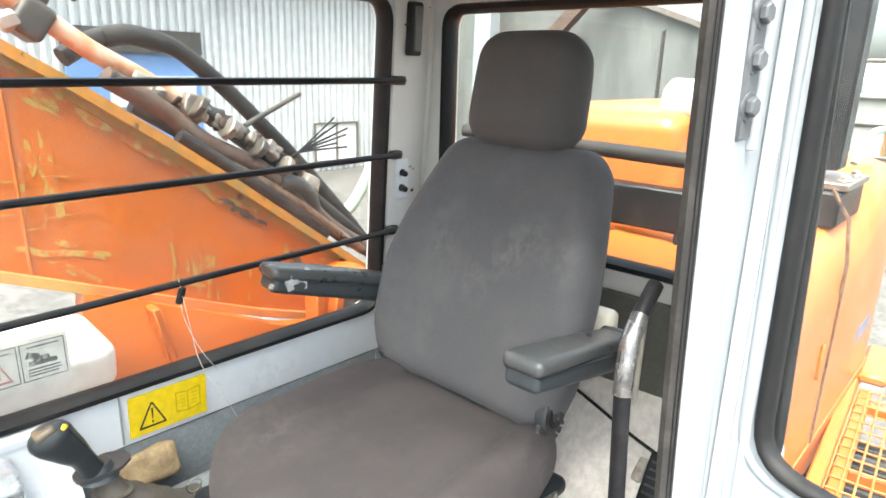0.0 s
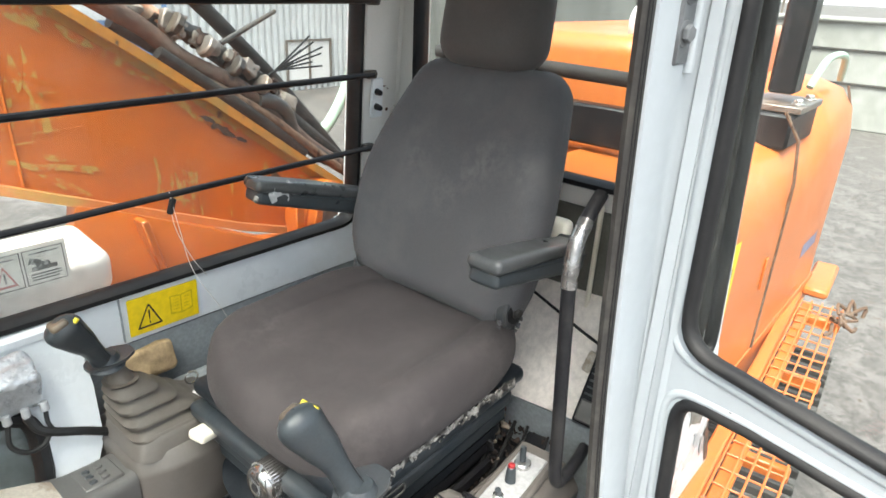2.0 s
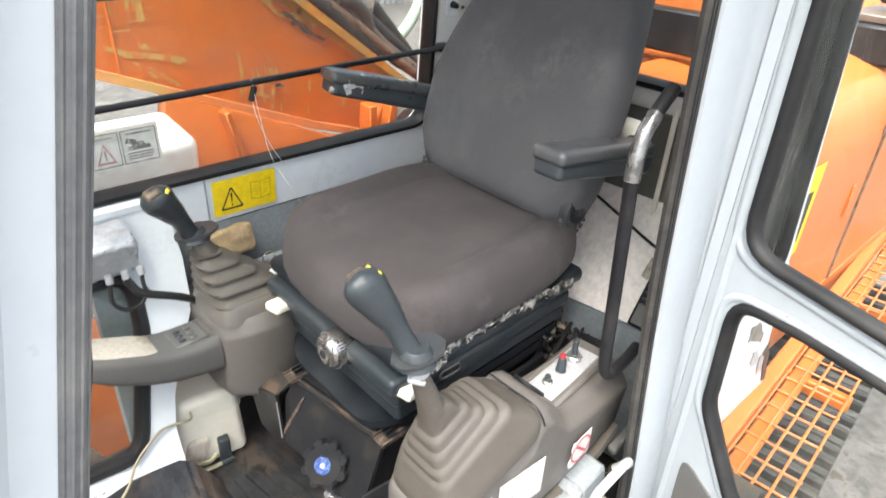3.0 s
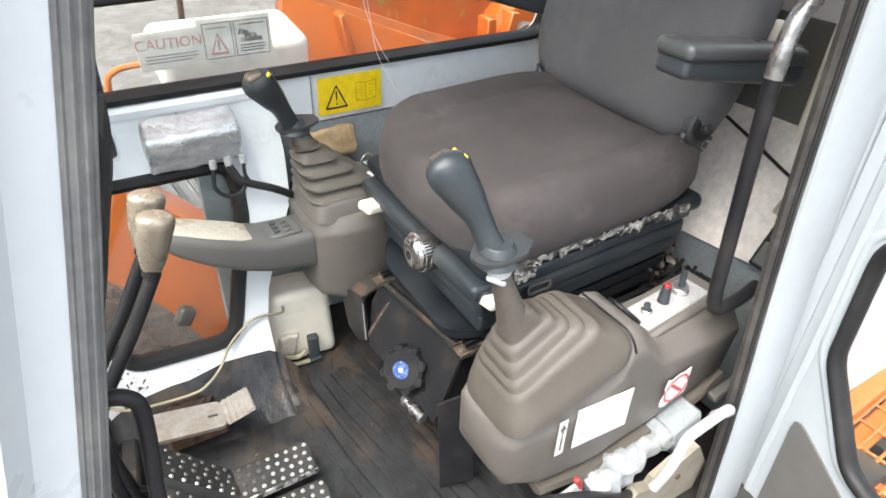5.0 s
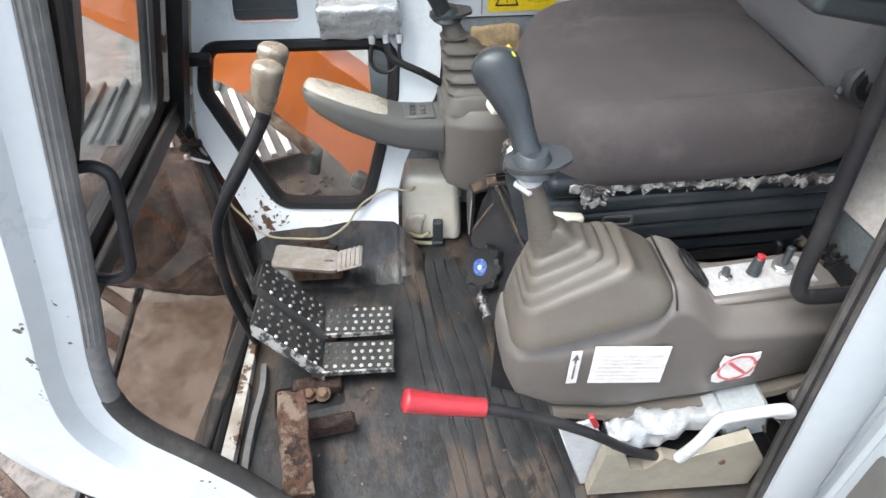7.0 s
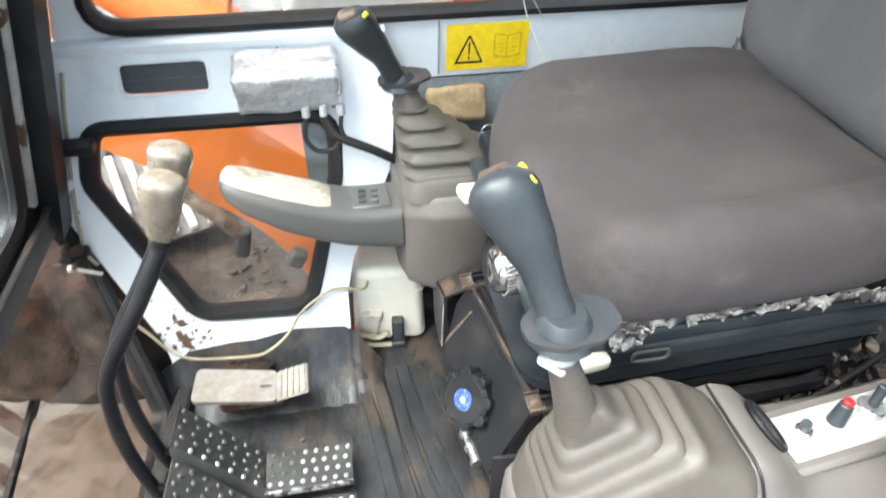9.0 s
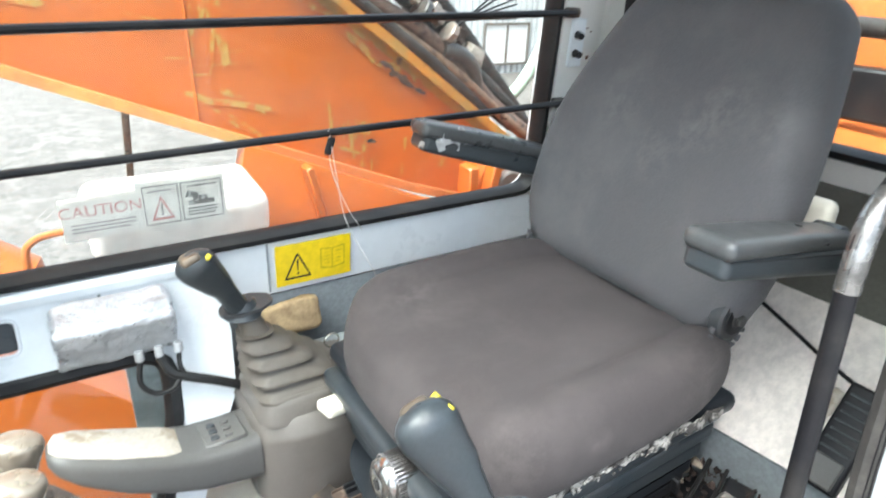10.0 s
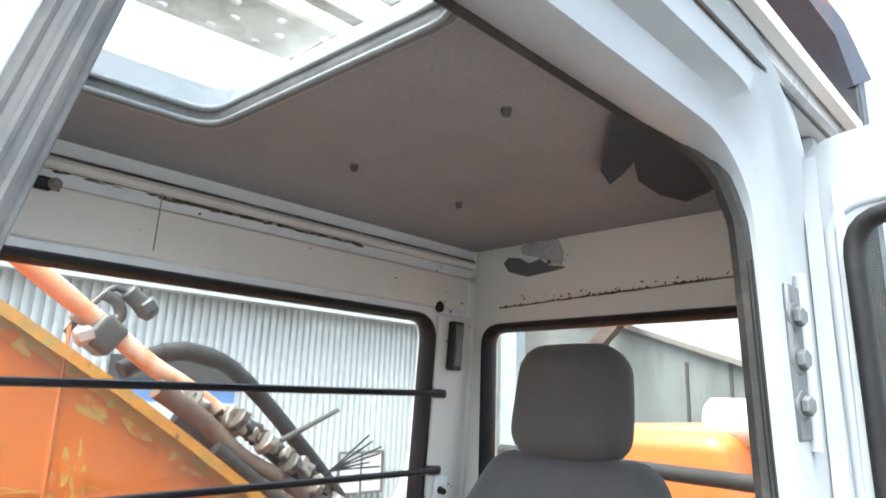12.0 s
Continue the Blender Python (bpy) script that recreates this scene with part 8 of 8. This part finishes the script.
cyl = thing("boom_cylinder", (-0.7, 1.6, 0.2), "orange boom cylinder slanting down ahead of the tool box", "cylinder")
part("barrel", rod(nb(), (-0.42, 1.32, 0.36), (-1.60, 1.60, 1.22), 0.085, 20), M_ORANGE2, cyl)
part("rod", rod(nb(), (-1.60, 1.60, 1.22), (-2.1, 1.60, 1.55), 0.045, 16), M_CHROME, cyl, "steel rod")
part("hose_stay", rod(nb(), (-0.175, 1.40, 0.52), (-0.16, 1.36, 0.80), 0.008), M_RUST, cyl, "thin brown stay")
low_ = thing("lower_boom_link", (-0.5, 1.2, -0.3), "orange frame member seen through the lower window", "beam")
part("beam", sweep(nb(), curve([(-1.5, 1.36, 0.62), (-0.92, 1.34, 0.26), (-0.68, 1.33, 0.105), (-0.567, 1.325, 0.0), (-0.45, 1.32, -0.10), (-0.36, 1.31, -0.22), (-0.27, 1.30, -0.42), (-0.2, 1.30, -0.7)], 4), [(0.07, -0.012), (0.07, 0.25), (-0.07, 0.25), (-0.07, -0.012)], up=(0, 0, 1)), M_ORANGE, low_)
part("hose", tube(nb(), [(-0.66, 1.22, 0.12), (-0.60, 1.18, 0.06), (-0.535, 1.17, -0.01), (-0.50, 1.17, -0.06)], 0.020, 8), M_RUST, low_, "muddy hose")
part("hose_end", soft(nb(), (-0.488, 1.17, -0.10), (0.04, 0.04, 0.09), 0.012, rot(0, 14, 0), 3), M_BIGHOSE, low_, "black hose end")
part("lug", soft(nb(), (-0.36, 1.20, -0.20), (0.05, 0.04, 0.06), 0.014, rot(0, 30, 0), 3), M_STEELDARK, low_, "dark greasy lug")
solo("front_deck", panel(nb(), [(-1.02, 1.30), (-0.78, 0.95), (0.1, 0.95), (0.1, 2.2), (-0.95, 2.2), (-1.30, 1.7)], [], lambda u, v: (u, v, -0.42 + 0.03 * noise.noise((u * 4, v * 4, 0))), (0, 0, -0.05)), M_MUD, "muddy front deck between the tracks", "deck")
plate = solo("front_step", panel(nb(), [(-1.172, 1.085), (-1.108, 0.30), (-1.06, -0.35), (-0.70, -0.35), (-0.70, 1.085)], [], lambda u, v: (u, v, -0.61 + 0.004 * noise.noise((u * 9, v * 9, 0))), (0, 0, -0.02)), M_PLATE, "muddy brown steel plate ahead of the cab", "plate")
rack = thing("ramp_bars", (-1.3, 0.9, -0.66), "dark flat bars lying slantwise beside the brown plate", "bars")
part("edge", slab(nb(), (-1.150, 0.55, -0.63), (0.018, 1.35, 0.035), 0.003, rot(0, 0, 4.6)), M_BLACK, rack, "black edge strip")
for k in range(-1, 8):
    part("bar", slab(nb(), (-1.383, 1.220 - 0.155 * k, -0.635), (0.56, 0.044, 0.018), 0.003, rot(0, 0, -39)), M_CAKED, rack)
rng = random.Random(77)
bm = nb()
for k in range(150):
    x, y = rng.uniform(-0.85, -0.1), rng.uniform(0.99, 1.75)
    q = rng.random() ** 3 * 0.020 + 0.004
    soft(bm, (x, y, -0.41 + q * 0.3 + 0.03 * noise.noise((x * 4, y * 4, 0))), (q * rng.uniform(0.7, 3.0), q, q * rng.uniform(0.3, 0.6)), q * 0.12, rot(rng.uniform(-30, 30), rng.uniform(-30, 30), rng.uniform(0, 180)), 1)
clods = solo("mud_clods", bm, M_MUD, "clods of dark brown mud and sticks on the front deck", "mud", "stuff")
rs_ = thing("ribbed_plate", (-0.95, 1.80, -0.36), "pale ribbed step plate on the muddy deck", "plate")
part("sheet", slab(nb(), (-0.95, 1.80, -0.345), (0.50, 0.62, 0.012), 0.003, rot(0, 0, 20)), M_PLATE, rs_)
for k in range(8):
    part("rib", slab(nb(), Vector((-0.95, 1.80, -0.330)) + rot(0, 0, 20) @ Vector((-0.21 + 0.06 * k, 0, 0)), (0.026, 0.60, 0.020), 0.004, rot(0, 0, 20)), M_PALERIB, rs_)

solo("mud_lump", soft(nb(), (-1.03, 1.235, -0.36), (0.56, 0.26, 0.50), 0.06, rot(0, 6, -4), 18, lambda v: Vector(v) * (1 + 0.10 * noise.noise(Vector(v) * 5)) + Vector((0.010 * noise.noise(Vector(v) * 22), 0.018 * noise.noise(Vector(v) * 16), 0.014 * noise.noise(Vector(v) * 30)))), M_CAKED, "rounded steel frame end caked in brown mud ahead of the cab", "mud")

# tracks
YAW = rot(0, 0, 4.7)
for yc in (0.08, 2.48):
    tr = thing("crawler_track", (1.0, yc, GROUND), "dark steel crawler track with ribbed shoes", "track", "crawler tracks")
    about = Vector((1.5, yc, 0))
    for k in range(26):
        x = -3.40 + 0.19 * k
        part("shoe", slab(nb(), about + YAW @ Vector((x, 0, -0.50)), (0.175, 0.58, 0.03), 0.006, YAW), M_SHOE, tr)
        part("grouser", slab(nb(), about + YAW @ Vector((x - 0.05, 0, -0.470)), (0.022, 0.58, 0.040), 0.004, YAW), M_TRACK, tr)
        part("grouser", slab(nb(), about + YAW @ Vector((x + 0.03, 0, -0.474)), (0.020, 0.58, 0.032), 0.004, YAW), M_TRACK, tr)
    part("frame", slab(nb(), about + YAW @ Vector((-1.0, 0, -0.85)), (4.6, 0.40, 0.55), 0.08, YAW), M_TRACK, tr)

# house behind the cab
body = thing("machine_house", (2.0, 0.8, -0.1), "sun-faded orange machine house behind the cab", "machine body")
prof = [(0.10, -0.06), (0.10, 0.62), (0.12, 0.74), (0.18, 0.82), (0.30, 0.86), (0.60, 0.87), (0.60, -0.06)]
rings = []
for x, dz, dy in ((0.95, -0.15, 0), (1.30, -0.145, 0), (1.80, -0.135, 0), (2.28, -0.12, 0), (2.40, -0.01, 0), (2.60, 0.02, 0), (2.85, 0.0, 0.0), (3.0, 0.0, 0.02), (3.15, -0.02, 0.08), (3.26, -0.06, 0.22)):
    rings.append([(x, y + dy, z + (dz if z > 0.3 else 0)) for y, z in prof])
part("side_cover", quad_loft(nb(), rings), M_ORANGE2, body, "faded orange side cover", 50)
for x in (1.92, 2.98):
    part("panel_gap", sweep(nb(), [(x, 0.0985 + (0.03 if x > 2.9 else 0), -0.05), (x, 0.0985 + (0.03 if x > 2.9 else 0), 0.60), (x, 0.118 + (0.03 if x > 2.9 else 0), 0.745 + 0.0), (x, 0.178, 0.835)], circle(0.006, 6)), M_RUST, body, "rusty panel gap")
part("door_handle", slab(nb(), (1.80, 0.096, 0.30), (0.03, 0.010, 0.12), 0.003), M_ORANGE, body)
for x, z0, z1 in ((1.31, 0.24, 0.53),):
    part("yellow_sticker", panel(nb(), rect(x, z0, x + 0.10, z1), [], lambda u, v: (u, 0.0985, v), (0, 0.001, 0)), M_YELLOW, body, "yellow safety sticker", 0)
    part("sticker_print", panel(nb(), rect(x + 0.03, z0 + 0.05, x + 0.07, z1 - 0.08), [], lambda u, v: (u, 0.0978, v), (0, 0.0005, 0)), M_INK, body, "", 0)
part("skirt", slab(nb(), (1.95, 0.106, -0.115), (1.92, 0.02, 0.13), 0.004), M_ORANGE2, body, "orange lower skirt")
part("name_mark", panel(nb(), rect(2.45, 0.16, 2.72, 0.22), [], lambda u, v: (u, 0.0985, v), (0, 0.001, 0)), M_BLUEINK, body, "worn grey-blue marking", 0)
part("hood", soft(nb(), (2.38, 0.83, 0.75), (1.9, 0.66, 0.62), 0.06, None, 3), M_ORANGE2, body, "engine hood")
part("hood_step", soft(nb(), (1.55, 0.85, 0.52), (0.45, 0.80, 0.40), 0.03, None, 3), M_ORANGE2, body, "lower deck behind the cab")
part("rear_beam", slab(nb(), (1.32, 0.64, 0.806), (0.06, 1.02, 0.122), 0.008), M_BLACK, body, "black cross beam")
part("beam_end", slab(nb(), (1.32, 0.285, 0.70), (0.06, 0.27, 0.12), 0.006), M_BLACK, body)
part("rear_pipe", rod(nb(), (1.30, 0.16, 0.945), (1.30, 1.20, 0.965), 0.022, 14), M_BIGHOSE, body, "dark cross pipe")
part("muffler", rod(nb(), (1.62, 0.62, 1.09), (1.62, 0.30, 1.09), 0.07, 20), M_PAPER, body, "pale round cover")
gt = thing("catwalk", (1.7, -0.06, -0.13), "orange wire-mesh catwalk along the machine's side", "catwalk")
CW = rot(0, 0, 4.0)
cw_at = lambda x, y, z: Vector((1.70, -0.075, 0)) + CW @ Vector((x, y, z))
for k in range(5):
    y = 0.085 - 0.0427 * k
    part("long_bar", rod(nb(), cw_at(-1.0, y, -0.12), cw_at(1.02, y, -0.12), 0.0040, 6), M_ORANGE2, gt)
for k in range(26):
    x = -1.0 + 0.080 * k
    part("cross_bar", rod(nb(), cw_at(x, 0.092, -0.126), cw_at(x, -0.092, -0.126), 0.0038, 6), M_ORANGE2, gt)
part("edge_rail", slab(nb(), cw_at(0.0, 0.112, -0.112), (2.04, 0.045, 0.05), 0.006, CW), M_ORANGE2, gt, "solid orange inner edge")
part("middle_bar", slab(nb(), cw_at(0.0, 0.055, -0.140), (2.0, 0.050, 0.020), 0.005, CW), M_ORANGE, gt, "flat orange bearer under the mesh")
for x in (-0.9, -0.3, 0.3, 0.9):
    part("bracket", slab(nb(), cw_at(x, 0.0, -0.16), (0.03, 0.19, 0.05), 0.005, CW), M_ORANGE, gt)
part("toe_box", slab(nb(), (2.97, 0.06, -0.10), (0.42, 0.11, 0.045), 0.012, rot(0, 0, 4)), M_ORANGE2, gt, "solid end of the catwalk")
rng = random.Random(5)
for k in range(10):
    p = Vector((2.58 + rng.uniform(-0.14, 0.12), -0.10 + rng.uniform(-0.025, 0.025), -0.10))
    part("debris", tube(nb(), [p, p + Vector((rng.uniform(-0.08, 0.08), rng.uniform(-0.05, 0.02), rng.uniform(-0.03, 0.05))), p + Vector((rng.uniform(-0.1, 0.1), rng.uniform(-0.05, 0.02), -0.02))], 0.008, 6, 3), M_RUST, gt, "tangle of rusty scraps")
mast = thing("mirror_mast", (2.12, 0.22, 0.70), "dark square mast on a black bolted foot", "mast")
part("foot", slab(nb(), (2.12, 0.25, 0.76), (0.36, 0.19, 0.12), 0.01), M_BLACK, mast, "black foot block")
part("foot_plate", slab(nb(), (2.12, 0.24, 0.835), (0.32, 0.20, 0.025), 0.004), M_CYL, mast)
part("post", slab(nb(), (2.10, 0.24, 1.60), (0.11, 0.09, 1.45), 0.01), M_OILBLACK, mast)
for x in (2.03, 2.2):
    part("bolt", bolt(nb(), (x, 0.17, 0.85), (0, 0, 1), 0.016, 0.014), M_CHROME, mast)
part("arm", sweep(nb(), [(2.10, 0.24, 2.28), (2.02, 0.28, 2.48), (1.6, 0.40, 2.75), (1.0, 0.5, 3.1)], [(0.06, -0.05), (0.06, 0.05), (-0.06, 0.05), (-0.06, -0.05)], up=(0, 0, 1)), M_NAVY, mast, "dark blue slanting arm with rust-red patches")
part("cable", tube(nb(), [(2.3, 0.20, 0.88), (2.4, 0.18, 0.98), (2.6, 0.16, 0.98), (2.75, 0.18, 0.88)], 0.014, 8), M_GREENHOSE, mast, "pale blue hose loop")
thin = solo("thin_pole", rod(nb(), (3.4, 0.7, -1.2), (3.4, 0.7, 1.55), 0.022), M_CYL, "thin grey pole behind the machine", "pole")

# front grab loop and mirror by the front post
fl = thing("front_grab_loop", (-0.50, -0.02, 0.59), "black bent grab loop on the front post", "handle")
part("tube", tube(nb(), [(-0.530, -0.020, 0.686), (-0.500, -0.018, 0.694), (-0.482, -0.020, 0.689), (-0.477, -0.024, 0.672), (-0.484, -0.034, 0.610), (-0.490, -0.038, 0.580), (-0.510, -0.036, 0.566), (-0.535, -0.030, 0.566)], 0.0062, 10), M_BLACK, fl)
hn = thing("pillar_harness", (-0.47, -0.01, 0.73), "black trim with taped wiring harness along the front post", "harness")
part("trim", sweep(nb(), [(-0.527, 0.0, 0.715), (-0.504, 0.0, 0.770), (-0.482, 0.0, 0.843), (-0.464, 0.0, 0.912)], [(0.018, -0.024), (0.020, 0.020), (-0.020, 0.022), (-0.020, -0.024)], up=(1, 0, 0)), M_PLASTIC, hn, "black plastic trim")
part("loom", tube(nb(), [(-0.512, -0.012, 0.70), (-0.487, -0.014, 0.76), (-0.466, -0.016, 0.83), (-0.452, -0.014, 0.88), (-0.448, 0.0, 0.93), (-0.445, 0.01, 1.0), (-0.42, 0.01, 1.10)], 0.0075, 8), M_WIRE, hn, "taped cable loom")
part("loom", tube(nb(), [(-0.500, -0.010, 0.735), (-0.478, -0.02, 0.79), (-0.464, -0.02, 0.84), (-0.456, -0.01, 0.90)], 0.006, 8), M_BIGHOSE, hn, "taped cable loom")
for k, m_ in enumerate((M_YELBTN, M_BLUECAP)):
    part("wire", tube(nb(), [(-0.446 + 0.004 * k, -0.004, 0.905), (-0.447 + 0.004 * k, -0.006, 0.918), (-0.452 + 0.004 * k, 0.0, 0.932)], 0.0006, 6), m_, hn, "bare coloured wire")
mi = thing("side_mirror", (-0.80, 0.12, 0.5), "black mirror on an arm outside the windscreen", "mirror")
part("shell", soft(nb(), (-0.82, 0.16, 0.76), (0.08, 0.10, 0.42), 0.03, rot(0, -6, 0), 3), M_PLASTIC, mi)
part("arm", tube(nb(), [(-0.72, 0.05, 0.60), (-0.76, 0.08, 0.62), (-0.80, 0.12, 0.66)], 0.010, 8), M_BLACK, mi)
cable = part("pillar_cable", tube(nb(), [(-0.646, 0.869, 0.521), (-0.657, 0.848, 0.464), (-0.665, 0.826, 0.406), (-0.674, 0.803, 0.346), (-0.680, 0.779, 0.283), (-0.678, 0.759, 0.230), (-0.663, 0.750, 0.207)], 0.0035, 8), M_HOSE, None)
tagged(cable, "yellowed cord hanging down the front corner", "cord")
part("holder", rod(nb(), (-0.686, 0.803, 0.358), (-0.686, 0.803, 0.340), 0.016, 14), M_PAPER, cable, "white cord clip")
part("pin", rod(nb(), (-0.707, 0.744, 0.209), (-0.658, 0.739, 0.194), 0.0035, 8), M_PAPER, cable, "white wire pin")
part("pin_head", soft(nb(), (-0.707, 0.744, 0.209), (0.013, 0.013, 0.013), 0.004, None, 3), M_PAPER, cable)
for k in range(5):
    part("knot", soft(nb(), (-0.692 + 0.013 * math.cos(2.4 * k), 0.755 - 0.004 * k, 0.238 + 0.014 * math.sin(2.4 * k)), (0.022, 0.016, 0.020), 0.006, rot(30 * k, 50 * k, 0), 3), M_CAKED if k % 2 else M_BLACK, cable, "dark knotted wire end")
solo("corner_bar", slab(nb(), (-0.655, 0.80, 0.42), (0.085, 0.03, 0.022), 0.004), M_BLACK, "short black bar at the front corner", "bar")

# ---- yard and buildings ----
bm = nb()
n = 60
FAR_X = [-3000, -600] + [-100 + 3.6 * i for i in range(n - 4)] + [600, 3000]
FAR_Y = [-3000, -600] + [-90 + 3.4 * j for j in range(n - 4)] + [600, 3000]
vs = [[bm.verts.new((x, y, GROUND - 0.0 + 0.015 * noise.noise((x * 0.4, y * 0.4, 0)))) for y in FAR_Y] for x in FAR_X]
for i in range(n - 1):
    for j in range(n - 1):
        bm.faces.new((vs[i][j], vs[i + 1][j], vs[i + 1][j + 1], vs[i][j + 1]))
ground = solo("ground", bm, M_GROUND, "worn stained concrete yard", "ground", "structure")

shed = thing("corrugated_shed", (8, 12, GROUND), "long shed clad in light grey corrugated sheet", "shed")
S0, S1, STOP = 0.9, 34.0, 3.08
prof, x = [], S0
while x < S1:
    prof += [(x, 12.0), (x + 0.075, 12.0), (x + 0.085, 12.075), (x + 0.155, 12.075)]
    x += 0.17


def clad(x0, x1, z0, z1):
    pts = [p for p in prof if x0 - 0.18 <= p[0] <= x1 + 0.18]
    bm = nb()
    a, b = [bm.verts.new((u, v, z0)) for u, v in pts], [bm.verts.new((u, v, z1)) for u, v in pts]
    for i in range(len(pts) - 1):
        bm.faces.new((a[i], a[i + 1], b[i + 1], b[i]))
    return bm


part("cladding", clad(S0, S1, GROUND, STOP), M_SHED, shed, "light grey corrugated sheets", 0)
part("core", box(nb(), (17.45, 13.6, 0.9), (32.9, 3.0, 4.3)), M_SHED, shed)
part("roof", box(nb(), (17.45, 14.0, 3.14), (33.5, 5.0, 0.10), rot(4, 0, 0)), M_SHED, shed)
dr = part("shutter", box(nb(), (4.62, 11.975, 0.22), (2.4, 0.03, 2.95)), M_SHEDBLUE, shed, "blue roller shutter")
part("shutter_head", box(nb(), (4.62, 11.93, 1.50), (2.45, 0.10, 0.42)), M_STEELDARK, dr, "dark shutter head")
part("shutter_panel", box(nb(), (4.9, 11.945, 0.62), (1.6, 0.03, 0.55)), M_SHED, dr, "pale panel in the shutter")
wd = part("shed_window", box(nb(), (9.12, 11.98, -0.58), (1.3, 0.02, 0.92)), M_PAPER, shed, "white blanked window")
part("frame", panel(nb(), rect(8.47, -1.05, 9.78, -0.11), [rect(8.52, -1.0, 9.11, -0.16), rect(9.15, -1.0, 9.73, -0.16)], lambda u, v: (u, 11.93, v), (0, 0.04, 0)), M_CYL, wd)
old = thing("old_shed", (12, 8, GROUND), "dark streaked shed with a sloping roofline", "shed")
bm = nb()
panel(bm, [(3.0, GROUND), (13.0, GROUND), (13.0, 3.1), (8.2, 3.15), (7.0, 2.85), (4.3, 1.90), (3.0, 1.44)], [], lambda u, v: (12.0, u, v), (0.15, 0, 0))
part("wall", bm, M_OLDWALL, old, "streaked grey cladding")
for y in (5.4, 4.55):
    part("joint", box(nb(), (11.98, y, 0.8), (0.03, 0.06, 2.4)), M_STEELDARK, old, "dark joint")
part("door_frame", panel(nb(), rect(4.2, -1.2, 5.1, 1.05), [rect(4.28, -1.2, 5.02, 0.97)], lambda u, v: (11.97, u, v), (0.04, 0, 0)), M_STEELDARK, old)
part("roof_edge", sweep(nb(), [(11.95, 3.0, 1.48), (11.95, 4.3, 1.95), (11.95, 7.0, 2.90), (11.95, 8.2, 3.18)], [(0.1, -0.05), (0.1, 0.05), (-0.1, 0.05), (-0.1, -0.05)], up=(0, 0, 1)), M_CYL, old, "dark weathered roof edge")
part("rafter", sweep(nb(), [(11.5, 8.6, 1.05), (11.5, 7.6, 1.90), (11.5, 6.6, 2.85), (11.5, 6.0, 3.5)], [(0.12, -0.13), (0.12, 0.13), (-0.12, 0.13), (-0.12, -0.13)], up=(0, 0, 1)), M_OLDPIPE, old, "rust-brown brace")
part("upright", slab(nb(), (11.3, 9.25, 1.2), (0.4, 0.45, 4.9), 0.03), M_GREYPANEL, old, "blue-grey steel column")
yw = thing("yard_wall", (15, -5, GROUND), "weathered concrete yard wall", "wall")
part("wall", slab(nb(), (15.2, -7, -0.17), (0.4, 22, 2.17), 0.03), M_CONCRETEWALL, yw)
part("coping", slab(nb(), (15.15, -7, 0.86), (0.5, 22, 0.09), 0.03), M_CONCRETEWALL, yw, "raised band")
for z in (0.30, -0.35):
    part("groove", slab(nb(), (14.985, -7, z), (0.06, 22, 0.05), 0.01), M_STEELDARK, yw, "dark groove")
part("rail", rod(nb(), (15.2, -18, 1.75), (15.2, 4, 1.55), 0.03), M_CYL, yw, "thin rail over the wall")
for y in (-12, -6, 0.2, 3.6):
    part("post", rod(nb(), (15.2, y, 0.9), (15.2, y, 1.62), 0.03), M_CYL, yw)
hose = part("yard_hose", tube(nb(), [(5.2, -0.3, GROUND + 0.02), (6.0, -0.5, GROUND + 0.02), (7.0, -0.9, GROUND + 0.02), (9.0, -1.2, GROUND + 0.02)], 0.02, 8), M_BIGHOSE, None)
tagged(hose, "black hose lying across the yard", "hose")

ringb = nb()
quad_loft(ringb, [[(700 * math.cos(2 * math.pi * i / 48), 700 * math.sin(2 * math.pi * i / 48), z) for i in range(48)] for z in (-8, 9, 16)], caps=False)
solo("backdrop", ringb, M_HAZE, "pale hazy distance beyond the yard", "backdrop", "structure")
